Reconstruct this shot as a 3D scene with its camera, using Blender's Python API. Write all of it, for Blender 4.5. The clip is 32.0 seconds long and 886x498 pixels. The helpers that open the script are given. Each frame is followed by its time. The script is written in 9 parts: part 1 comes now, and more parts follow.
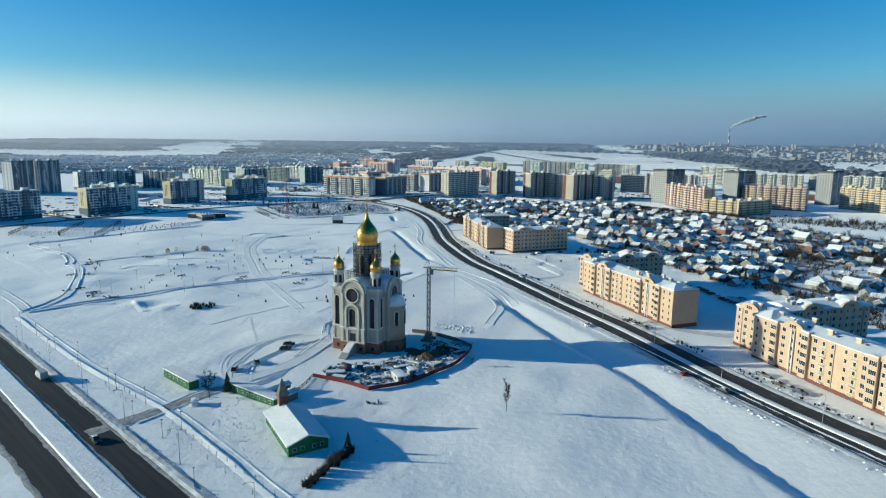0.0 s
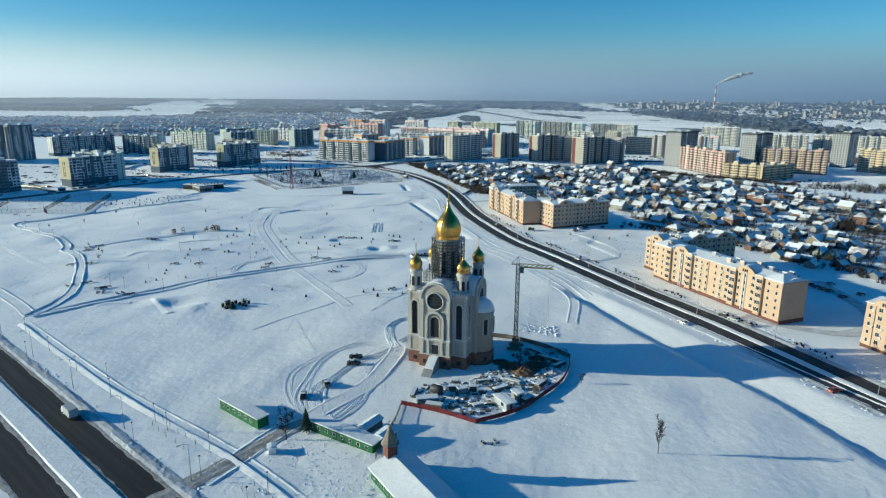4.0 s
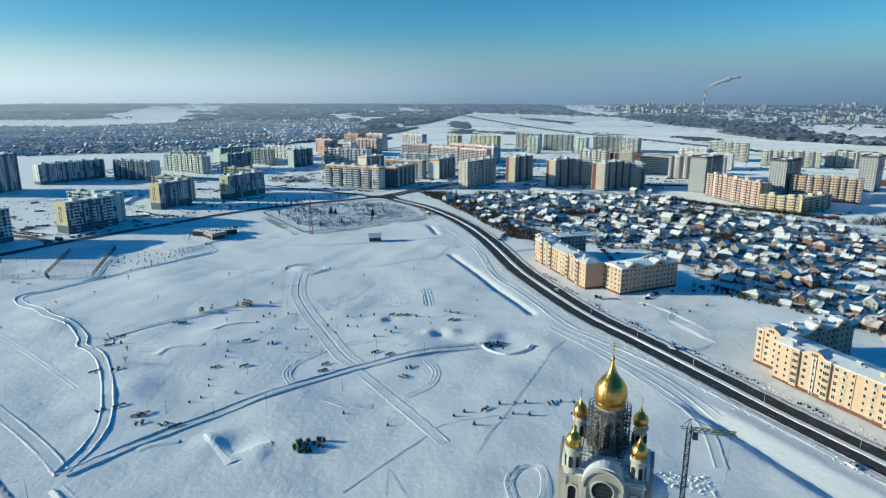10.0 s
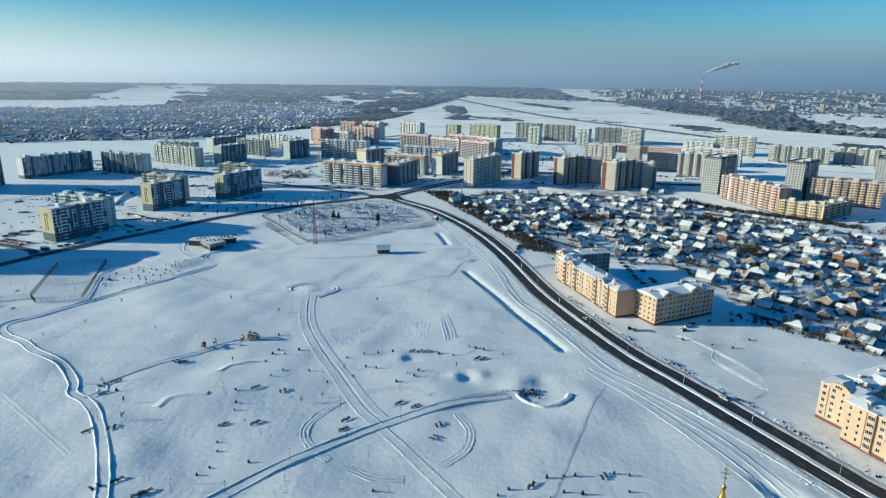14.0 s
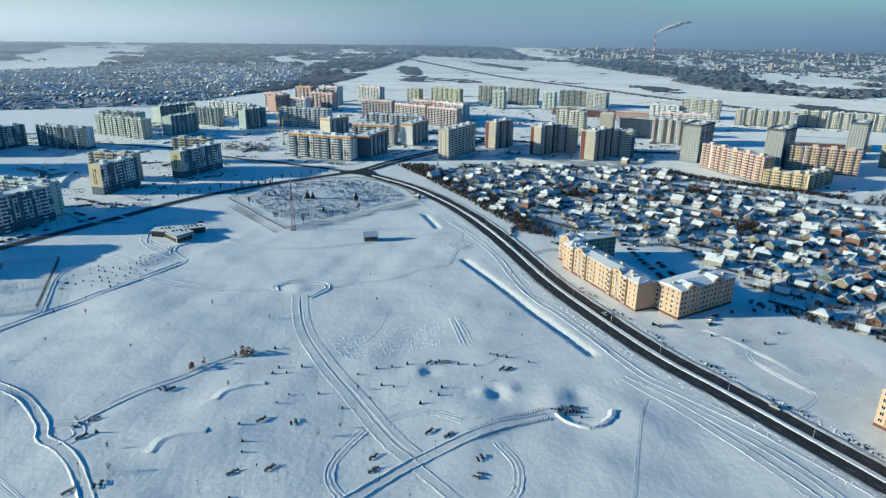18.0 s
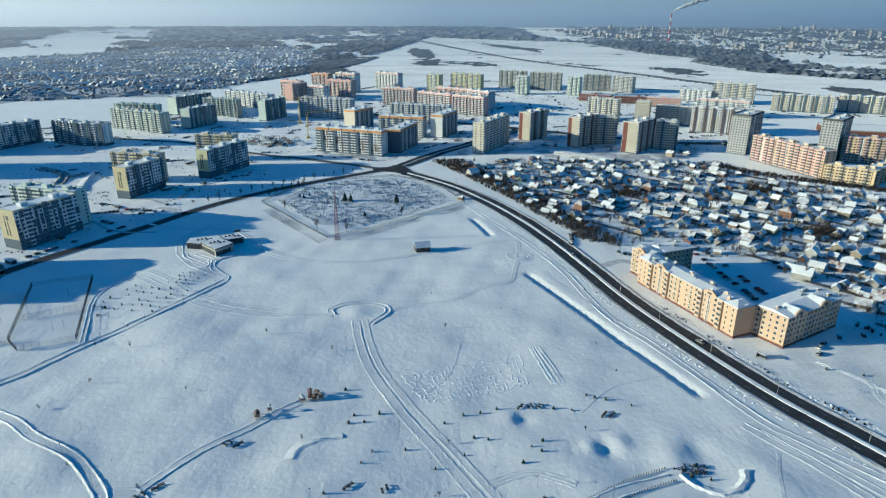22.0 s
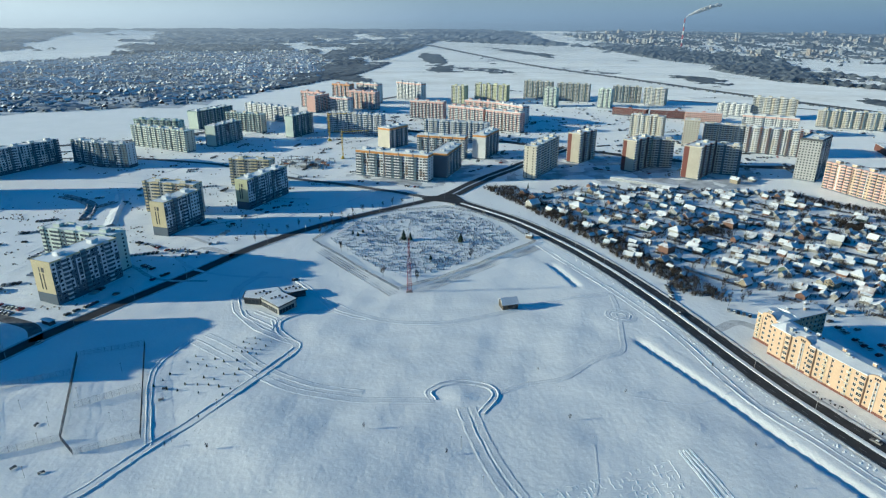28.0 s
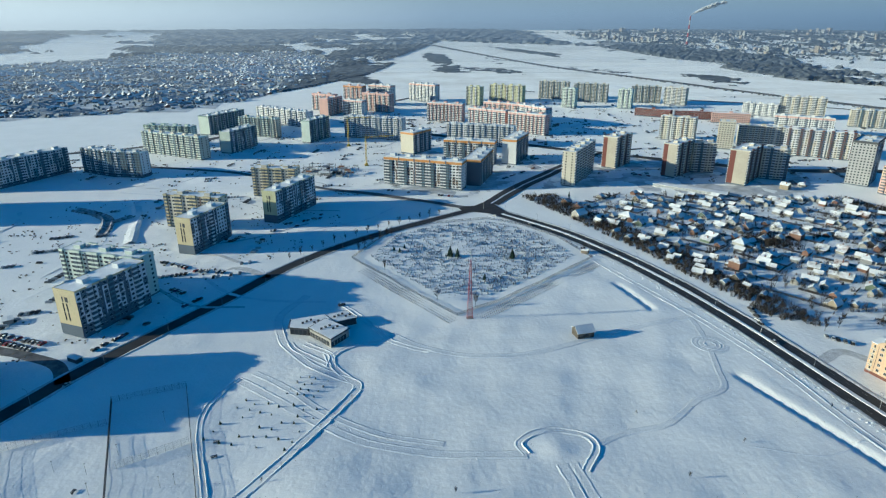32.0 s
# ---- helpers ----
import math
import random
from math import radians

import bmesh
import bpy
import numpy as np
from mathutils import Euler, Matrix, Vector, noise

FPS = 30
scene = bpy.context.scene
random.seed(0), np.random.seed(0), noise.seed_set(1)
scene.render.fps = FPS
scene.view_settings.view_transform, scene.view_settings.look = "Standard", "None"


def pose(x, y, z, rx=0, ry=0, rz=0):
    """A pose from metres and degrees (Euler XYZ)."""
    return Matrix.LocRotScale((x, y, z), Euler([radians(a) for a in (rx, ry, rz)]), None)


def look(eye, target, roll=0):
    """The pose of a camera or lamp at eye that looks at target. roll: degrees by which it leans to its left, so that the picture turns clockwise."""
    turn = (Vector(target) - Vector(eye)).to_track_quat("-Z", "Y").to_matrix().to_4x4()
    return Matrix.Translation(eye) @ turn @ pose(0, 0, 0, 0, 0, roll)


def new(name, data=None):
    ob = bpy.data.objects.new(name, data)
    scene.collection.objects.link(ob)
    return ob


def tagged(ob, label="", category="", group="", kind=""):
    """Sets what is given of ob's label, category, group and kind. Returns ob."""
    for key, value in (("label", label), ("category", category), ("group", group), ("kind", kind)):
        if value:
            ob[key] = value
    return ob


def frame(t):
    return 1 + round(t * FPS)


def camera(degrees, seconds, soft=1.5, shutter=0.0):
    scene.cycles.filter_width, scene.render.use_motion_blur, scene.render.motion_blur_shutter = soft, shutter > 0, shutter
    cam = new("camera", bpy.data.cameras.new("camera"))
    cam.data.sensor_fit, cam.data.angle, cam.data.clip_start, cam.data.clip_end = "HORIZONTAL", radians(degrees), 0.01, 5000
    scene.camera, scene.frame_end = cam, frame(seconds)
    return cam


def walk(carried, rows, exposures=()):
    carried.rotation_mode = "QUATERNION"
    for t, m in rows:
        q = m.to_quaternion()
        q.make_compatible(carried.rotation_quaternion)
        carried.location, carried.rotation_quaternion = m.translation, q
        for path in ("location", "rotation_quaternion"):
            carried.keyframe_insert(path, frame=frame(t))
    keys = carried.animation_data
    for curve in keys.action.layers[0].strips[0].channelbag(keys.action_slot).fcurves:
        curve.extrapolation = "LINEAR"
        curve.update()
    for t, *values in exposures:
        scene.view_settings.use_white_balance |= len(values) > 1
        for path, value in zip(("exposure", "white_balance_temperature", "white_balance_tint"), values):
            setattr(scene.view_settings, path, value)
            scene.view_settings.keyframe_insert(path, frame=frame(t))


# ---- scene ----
cam = camera(72.0, 32.0, soft=1.2)
PATH = [
    (0, (21.119, -15.931, 76.33), (21.031, -13.961, 75.993), 0.6),
    (1, (11.616, -7.245, 77.354), (11.558, -5.285, 76.961), 0.8),
    (1.5, (6.92, -2.87, 77.398), (6.883, -0.914, 76.982), 0.8),
    (2, (2.204, 1.507, 77.183), (2.18, 3.459, 76.747), 0.8),
    (2.5, (-2.622, 6.02, 77.161), (-2.638, 7.967, 76.707), 0.7),
    (3, (-7.653, 10.807, 77.789), (-7.669, 12.751, 77.322), 0.6),
    (3.5, (-12.787, 15.749, 79.171), (-12.803, 17.693, 78.702), 0.5),
    (4, (-17.853, 20.634, 81.123), (-17.866, 22.578, 80.656), 0.4),
    (4.5, (-22.677, 25.405, 83.522), (-22.688, 27.35, 83.055), 0.4),
    (6.5, (-40.483, 44.053, 94.433), (-40.484, 45.996, 93.962), 0.1),
    (7, (-44.547, 48.443, 97.066), (-44.541, 50.386, 96.594), 0.1),
    (7.5, (-48.344, 52.644, 99.672), (-48.331, 54.587, 99.201), 0.1),
    (8, (-51.914, 56.635, 102.307), (-51.895, 58.578, 101.836), 0.1),
    (8.5, (-55.238, 60.429, 104.999), (-55.21, 62.372, 104.528), 0.1),
    (9, (-58.353, 63.986, 107.748), (-58.316, 65.93, 107.28), -0.0),
    (9.5, (-61.03, 67.185, 110.706), (-60.988, 69.129, 110.238), -0.1),
    (10, (-63.024, 70.033, 113.351), (-62.977, 71.976, 112.881), 0.1),
    (10.5, (-64.598, 73.157, 115.767), (-64.547, 75.1, 115.296), 0.2),
    (11, (-66.024, 76.836, 118.108), (-65.973, 78.779, 117.637), 0.3),
    (11.5, (-67.45, 80.929, 120.556), (-67.398, 82.873, 120.086), 0.3),
    (12, (-69.232, 85.258, 123.05), (-69.179, 87.2, 122.576), 0.4),
    (12.5, (-71.359, 89.661, 125.471), (-71.302, 91.601, 124.987), 0.4),
    (13, (-73.854, 94.315, 127.704), (-73.795, 96.251, 127.208), 0.5),
    (13.5, (-76.776, 99.122, 129.464), (-76.71, 101.054, 128.951), 0.6),
    (15.5, (-90.041, 117.862, 135.375), (-89.907, 119.773, 134.799), 0.9),
    (16, (-93.522, 122.584, 136.568), (-93.367, 124.489, 135.977), 0.8),
    (16.5, (-97.048, 127.383, 137.382), (-96.864, 129.28, 136.776), 0.8),
    (17, (-100.551, 132.283, 138.011), (-100.336, 134.172, 137.391), 0.8),
    (17.5, (-104.221, 137.237, 138.554), (-103.989, 139.12, 137.92), 0.8),
    (18, (-107.959, 142.18, 139.041), (-107.724, 144.057, 138.391), 0.7),
    (18.5, (-111.701, 147.078, 139.557), (-111.467, 148.949, 138.892), 0.6),
    (19, (-115.323, 151.924, 140.112), (-115.092, 153.79, 139.432), 0.5),
    (19.5, (-118.876, 156.842, 140.818), (-118.65, 158.703, 140.123), 0.4),
    (20, (-122.451, 161.846, 141.814), (-122.23, 163.705, 141.11), 0.3),
    (20.5, (-126.098, 166.895, 143.056), (-125.881, 168.754, 142.351), 0.2),
    (21, (-130.064, 172.012, 144.425), (-129.849, 173.871, 143.718), 0.1),
    (22, (-138.531, 182.548, 147.405), (-138.315, 184.407, 146.698), 0.1),
    (23, (-146.814, 193.226, 150.605), (-146.594, 195.084, 149.899), 0.2),
    (24, (-154.515, 203.774, 154.234), (-154.295, 205.631, 153.524), 0.3),
    (25, (-162.169, 214.121, 157.709), (-161.949, 215.979, 157.002), 0.3),
    (25.5, (-166.236, 219.09, 159.089), (-166.019, 220.949, 158.383), 0.3),
    (27.5, (-182.971, 237.77, 162.471), (-182.752, 239.629, 161.766), 0.4),
    (28, (-187.192, 242.612, 162.912), (-186.969, 244.47, 162.207), 0.4),
    (29, (-195.734, 252.992, 163.077), (-195.512, 254.848, 162.367), 0.3),
    (30, (-204.174, 263.607, 162.888), (-203.949, 265.462, 162.175), 0.2),
    (31, (-212.573, 274.286, 162.514), (-212.346, 276.141, 161.802), 0.0),
    (32, (-220.777, 285.003, 162.16), (-220.544, 286.859, 161.454), 0.0),
]
walk(cam, [(t, look(eye, target, roll)) for t, eye, target, roll in PATH], [(0, 0.52, 5700, -3)])


# ---- world, sun ----
SUN_ELEV, SUN_AZ = 12.5, -90.0          # degrees; the sun stands towards -x
world = bpy.data.worlds.new("winter_sky")
scene.world = world
world.use_nodes = True
wn = world.node_tree.nodes
sky = wn.new("ShaderNodeTexSky")
sky.sky_type, sky.sun_disc = "NISHITA", False
sky.sun_elevation, sky.sun_rotation = radians(SUN_ELEV), radians(SUN_AZ)
sky.altitude, sky.air_density, sky.dust_density, sky.ozone_density = 150, 1.0, 0.5, 4.0
rich = wn.new("ShaderNodeHueSaturation")
rich.inputs["Hue"].default_value, rich.inputs["Saturation"].default_value = 0.5, 1.27
wn["Background"].inputs["Strength"].default_value = 0.092
world.node_tree.links.new(sky.outputs[0], rich.inputs["Color"])
world.node_tree.links.new(rich.outputs[0], wn["Background"].inputs[0])
sun = new("sun", bpy.data.lights.new("sun", "SUN"))
sun.data.energy, sun.data.angle, sun.data.color = 4.3, radians(0.5), (1.0, 0.88, 0.64)
sun.matrix_world = look((-1000 * math.cos(radians(SUN_ELEV)), 30, 1000 * math.sin(radians(SUN_ELEV))), (0, 0, 0))


# ---- materials ----
def ramp(nt, fac, stops):
    r = nt.nodes.new("ShaderNodeValToRGB")
    while len(r.color_ramp.elements) < len(stops):
        r.color_ramp.elements.new(0.5)
    for e, (p, c) in zip(r.color_ramp.elements, stops):
        e.position, e.color = p, (*c, 1)
    nt.links.new(fac, r.inputs[0])
    return r.outputs[0]


def noise_tex(nt, co, scale, detail=3.0, rough=0.55):
    n = nt.nodes.new("ShaderNodeTexNoise")
    n.inputs["Scale"].default_value, n.inputs["Detail"].default_value, n.inputs["Roughness"].default_value = scale, detail, rough
    nt.links.new(co, n.inputs["Vector"])
    return n.outputs["Fac"]


def mat(name, a, b=None, scale=0.5, rough=0.8, metal=0.0, bump=0.0, bump_scale=2.0, vary=0.0, fine=None, spec=0.3):
    """A surface whose colour drifts between a and b at one scale and speckles at a finer one."""
    m = bpy.data.materials.new(name)
    m.use_nodes = True
    nt = m.node_tree
    p = nt.nodes["Principled BSDF"]
    p.inputs["Roughness"].default_value, p.inputs["Metallic"].default_value = rough, metal
    p.inputs["Specular IOR Level"].default_value = spec
    co = nt.nodes.new("ShaderNodeNewGeometry").outputs["Position"]
    b = b or tuple(v * 0.85 for v in a)
    n1 = noise_tex(nt, co, scale, 4)
    col = ramp(nt, n1, [(0.3, a), (0.7, b)])
    n2 = noise_tex(nt, co, fine or scale * 9, 2)
    mix = nt.nodes.new("ShaderNodeMixRGB")
    mix.blend_type, mix.inputs[0].default_value = "MULTIPLY", 0.6
    nt.links.new(col, mix.inputs[1])
    nt.links.new(ramp(nt, n2, [(0.3, (0.8, 0.8, 0.8)), (0.7, (1, 1, 1))]), mix.inputs[2])
    out = mix.outputs[0]
    if vary:
        info = nt.nodes.new("ShaderNodeObjectInfo")
        hs = nt.nodes.new("ShaderNodeHueSaturation")
        mr = nt.nodes.new("ShaderNodeMapRange")
        mr.inputs[3].default_value, mr.inputs[4].default_value = 1 - vary, 1 + vary
        nt.links.new(info.outputs["Random"], mr.inputs[0])
        nt.links.new(mr.outputs[0], hs.inputs["Value"])
        nt.links.new(out, hs.inputs["Color"])
        out = hs.outputs[0]
    nt.links.new(out, p.inputs["Base Color"])
    if bump:
        bn = nt.nodes.new("ShaderNodeBump")
        bn.inputs["Strength"].default_value, bn.inputs["Distance"].default_value = bump, 0.3
        nt.links.new(noise_tex(nt, co, bump_scale, 4), bn.inputs["Height"])
        nt.links.new(bn.outputs[0], p.inputs["Normal"])
    return m


def glassy(name, tint):
    m = mat(name, tint, tuple(v * 0.6 for v in tint), 0.4, rough=0.16, spec=0.45)
    return m


SNOW = mat("snow", (0.87, 0.865, 0.85), (0.80, 0.80, 0.79), 0.03, 0.55, bump=0.7, bump_scale=0.36, fine=1.6, spec=0.7)


def drifted(m, turn, stretch, scale, distance):
    """Adds wind-drawn drifts under a material's fine relief."""
    nt = m.node_tree
    fine_bump = next(n for n in nt.nodes if n.bl_idname == "ShaderNodeBump")
    mp = nt.nodes.new("ShaderNodeMapping")
    mp.inputs["Rotation"].default_value = (0, 0, math.radians(turn))
    mp.inputs["Scale"].default_value = (1.0, stretch, 1.0)
    nt.links.new(nt.nodes.new("ShaderNodeNewGeometry").outputs["Position"], mp.inputs["Vector"])
    bn = nt.nodes.new("ShaderNodeBump")
    bn.inputs["Strength"].default_value, bn.inputs["Distance"].default_value = 1.0, distance
    nt.links.new(noise_tex(nt, mp.outputs[0], scale, 5, 0.5), bn.inputs["Height"])
    nt.links.new(bn.outputs[0], fine_bump.inputs["Normal"])


drifted(SNOW, 24, 0.4, 0.07, 0.5)


def frosty(m, weight):
    """Loose snow crystals catch more light at a glancing view."""
    p_ = m.node_tree.nodes["Principled BSDF"]
    p_.inputs["Sheen Weight"].default_value, p_.inputs["Sheen Roughness"].default_value = weight, 0.6
    return m


frosty(SNOW, 0.24)
SNOW_PACKED = mat("packed_snow", (0.79, 0.80, 0.81), (0.66, 0.675, 0.69), 0.25, 0.6, bump=0.5, bump_scale=1.2, fine=2.5, spec=0.6)
SNOW_DIRTY = mat("dirty_snow", (0.62, 0.63, 0.65), (0.35, 0.35, 0.36), 0.3, 0.8, bump=0.8, bump_scale=0.9, fine=2.0)
SNOW_ROOF = mat("roof_snow", (0.78, 0.79, 0.80), (0.64, 0.66, 0.68), 0.2, 0.6, bump=0.4, bump_scale=0.8, vary=0.08, spec=0.6)
for snow_ in (SNOW_PACKED, SNOW_ROOF, SNOW_DIRTY):
    frosty(snow_, 0.24)
ASPHALT = mat("asphalt", (0.030, 0.031, 0.034), (0.055, 0.055, 0.058), 0.15, 0.75, bump=0.1, bump_scale=4, fine=1.2)
ASPHALT_WORN = mat("worn_asphalt", (0.06, 0.06, 0.065), (0.2, 0.2, 0.21), 0.2, 0.8, fine=0.8)
GLASS = glassy("window_glass", (0.035, 0.045, 0.058))
GLASS_L = glassy("balcony_glass", (0.12, 0.145, 0.175))
WHITE = mat("white_render", (0.66, 0.66, 0.65), (0.58, 0.59, 0.59), 0.3, 0.8, vary=0.04)
DARK = mat("dark_metal", (0.05, 0.05, 0.055), (0.08, 0.08, 0.085), 0.8, 0.5)
GREY = mat("grey_panel", (0.42, 0.44, 0.46), (0.36, 0.38, 0.40), 0.15, 0.8, vary=0.05)
CONCRETE = mat("concrete", (0.34, 0.34, 0.33), (0.25, 0.25, 0.25), 0.3, 0.9, vary=0.06)

PAL = {}
for nm, c in dict(cream=(0.60, 0.55, 0.45), pale=(0.70, 0.715, 0.73), yellow=(0.58, 0.50, 0.32), peach=(0.58, 0.44, 0.31),
                  sand=(0.52, 0.37, 0.27), teal=(0.13, 0.20, 0.24), slate=(0.105, 0.135, 0.175), green=(0.28, 0.37, 0.30),
                  mint=(0.58, 0.65, 0.58), pink=(0.66, 0.42, 0.38), brick=(0.16, 0.06, 0.052), orange=(0.58, 0.28, 0.10),
                  white=(0.69, 0.69, 0.68), ash=(0.60, 0.61, 0.63), lime=(0.54, 0.53, 0.34), brown=(0.16, 0.07, 0.055),
                  putty=(0.45, 0.41, 0.34), stone=(0.42, 0.42, 0.42), graph=(0.08, 0.085, 0.095), straw=(0.60, 0.46, 0.285), rose=(0.66, 0.42, 0.36), umber=(0.24, 0.18, 0.15)).items():
    PAL[nm] = mat("wall_" + nm, c, tuple(v * 0.88 for v in c), 0.12, 0.85, vary=0.03, fine=0.9)


# ---- building blocks ----
def mesh_of(name, verts, faces, *mats):
    me = bpy.data.meshes.new(name)
    me.from_pydata([tuple(v) for v in verts], [], faces)
    for m in mats:
        me.materials.append(m)
    me.update()
    return me


def box_mesh(name, boxes, m):
    """One mesh of boxes (x0, x1, y0, y1, z0, z1)."""
    b = np.array(boxes, float).reshape(-1, 6)
    idx = np.array([(0, 2, 4), (1, 2, 4), (1, 3, 4), (0, 3, 4), (0, 2, 5), (1, 2, 5), (1, 3, 5), (0, 3, 5)])
    v = b[:, idx].reshape(-1, 3)
    q = np.array([(0, 3, 2, 1), (4, 5, 6, 7), (0, 1, 5, 4), (1, 2, 6, 5), (2, 3, 7, 6), (3, 0, 4, 7)])
    f = (q[None] + 8 * np.arange(len(b))[:, None, None]).reshape(-1, 4)
    return mesh_of(name, v.tolist(), f.tolist(), m)


def ring_mesh(x0, x1, y0, y1, t, z0, z1, m):
    """A rectangular rim t thick."""
    o, n = [(x0, y0), (x1, y0), (x1, y1), (x0, y1)], [(x0 + t, y0 + t), (x1 - t, y0 + t), (x1 - t, y1 - t), (x0 + t, y1 - t)]
    v = [(*p, z) for ring, z in ((o, z0), (o, z1), (n, z1), (n, z0)) for p in ring]
    f = [(4 * r + k, 4 * r + (k + 1) % 4, 4 * ((r + 1) % 4) + (k + 1) % 4, 4 * ((r + 1) % 4) + k) for r in range(4) for k in range(4)]
    return mesh_of("parapet", v, f, m)


def put(name, me, parent=None, label="", at=None):
    ob = new(name, me)
    if parent:
        ob.parent = parent
    if at is not None:
        ob.matrix_basis = at
    return tagged(ob, label)


def part(name, bm, material, parent, label=""):
    me = bpy.data.meshes.new(name)
    bm.to_mesh(me)
    bm.free()
    me.materials.append(material)
    return put(name, me, parent, label)


def thing(name, m, label, category, group=""):
    ob = new(name)
    ob.matrix_basis = m
    ob.empty_display_size = 0.5
    return tagged(ob, label, category, group)


def smooth_line(pts, step=5.0):
    """Points every step metres along a smooth line through pts."""
    p = np.array(pts, float)
    q = np.vstack([2 * p[0] - p[1], p, 2 * p[-1] - p[-2]])
    out = []
    for i in range(len(p) - 1):
        a, b, c, d = q[i:i + 4]
        n = max(2, int(np.linalg.norm(c - b) / step))
        for t in np.arange(n) / n:
            out.append(0.5 * (2 * b + (c - a) * t + (2 * a - 5 * b + 4 * c - d) * t * t + (3 * b - a - 3 * c + d) * t ** 3))
    return np.array(out + [p[-1]])


def seg_dist(x, y, line):
    """Signed distance to a line (positive to its right) and the way along it."""
    best, sd, along, run = np.full(x.shape, 1e9), np.full(x.shape, 1e9), np.zeros(x.shape), 0.0
    for a, b in zip(line[:-1], line[1:]):
        d = b - a
        n = np.hypot(*d)
        t = np.clip(((x - a[0]) * d[0] + (y - a[1]) * d[1]) / n ** 2, 0, 1)
        ex, ey = x - a[0] - t * d[0], y - a[1] - t * d[1]
        r = np.hypot(ex, ey)
        s = np.sign(ex * d[1] - ey * d[0]) * r
        hit = r < best
        best, sd, along = np.where(hit, r, best), np.where(hit, s, sd), np.where(hit, run + t * n, along)
        run += n
    return sd, along


# ---- ground ----
DITCH = smooth_line([(-46, 524), (-31, 475), (-17, 427), (-4, 384)], 8)
DITCH2 = smooth_line([(-62, 637), (-58, 615), (-54, 591)], 8)
BANK = smooth_line([(36, 285), (42, 267), (60, 218), (76, 185), (84, 158), (91, 133), (99, 110), (120, 60), (140, 20)], 8)
BANK_TOP = smooth_line([(40, 290), (47, 276), (71, 222), (88, 186), (112, 136), (121, 119), (146, 70), (166, 25)], 8)
DENTS = [(-24, 354, 5, -0.7), (-36, 350, 7, 0.9), (-57, 357, 4.6, -0.9), (-63, 359, 3.5, 0.9), (-52, 361, 4, 0.9), (-84, 378, 4, -0.8), (-89, 380, 4, 0.6), (-170, 364, 10, 0.9), (-178, 334, 12, 0.9), (-182, 300, 9, 0.7), (-258, 375, 10, 0.8), (-150, 478, 6, 0.8), (-6, 330, 12, 1.6),
         (-128, 258, 6, -0.9), (-120, 252, 4, 0.8), (-138, 262, 5, 0.7), (-200, 330, 22, 1.2), (-210, 430, 40, 2.0), (-250, 470, 30, 1.0),
         (-190, 300, 14, 0.8), (-165, 345, 18, 1.0), (-30, 262, 30, 0.8), (-20, 60, 60, 0.6), (60, 120, 35, 0.5), (-252, 545, 14, 1.4), (-70, 340, 12, 0.6)]


def waves(x, y, seed, length, n=7):
    r = np.random.RandomState(seed)
    out = 0
    for _ in range(n):
        a, ph, k = r.uniform(0, 6.28), r.uniform(0, 6.28), 2 * np.pi / (length * r.uniform(0.6, 1.6))
        out = out + np.sin((x * np.cos(a) + y * np.sin(a)) * k + ph)
    return out / n ** 0.5


def height(x, y):
    x, y = np.asarray(x, float), np.asarray(y, float)
    z = 0.32 * waves(x, y, 3, 60) + 0.12 * waves(x, y, 5, 18) + 0.035 * waves(x * 0.5 + y * 0.3, y, 8, 7)
    road_free = 1.0
    for ln in (MAIN, ROAD_L, HIGHWAY):
        d = np.abs(seg_dist(x, y, ln)[0])
        road_free = road_free * np.clip((d - 14) / 20, 0, 1)
    z = z * road_free
    for cx, cy, r, h in DENTS:
        z = z + h * np.exp(-((x - cx) ** 2 + (y - cy) ** 2) / (r * r))
    for ln, deep in ((DITCH, 1.25), (DITCH2, 1.0)):
        d, along = seg_dist(x, y, ln)
        d = -d
        total = np.hypot(*np.diff(ln, axis=0).T).sum()
        ends = np.clip(np.minimum(along, total - along) / 4, 0, 1)
        ends = np.where(np.abs(d) > 9, 0, ends)
        z = z - deep * ends * np.interp(d, [-3.8, -2.6, -0.8, 1.3, 3.0], [0, 1, 1, 0, -0.15])
    d, along = seg_dist(x, y, BANK)
    d, t = -d, seg_dist(x, y, BANK_TOP)[0]
    wide = np.maximum(d + t, 2.0)
    inside = (along > 1) & (d > -4.0) & (t > -6)
    prof = np.where(d < 0, np.interp(d, [-4, -0.5, 0], [0, -1.35, -1.45]), -1.45 + 2.05 * np.clip(d / wide, 0, 1))
    prof = np.where(t < 0, 0.6 * np.clip((t + 6) / 6, 0, 1), prof)
    z = np.where(inside, z * 0.3 + prof * np.clip(along / 14, 0, 1), z)
    r = np.hypot(x + 100, y - 150)
    z = z * np.clip((1500 - r) / 500, 0, 1)
    f = np.clip((r - 2200) / 2500, 0, 1)
    return z + 88 * f * f * (3 - 2 * f)


def hz(x, y):
    return float(height(np.array([x]), np.array([y]))[0])


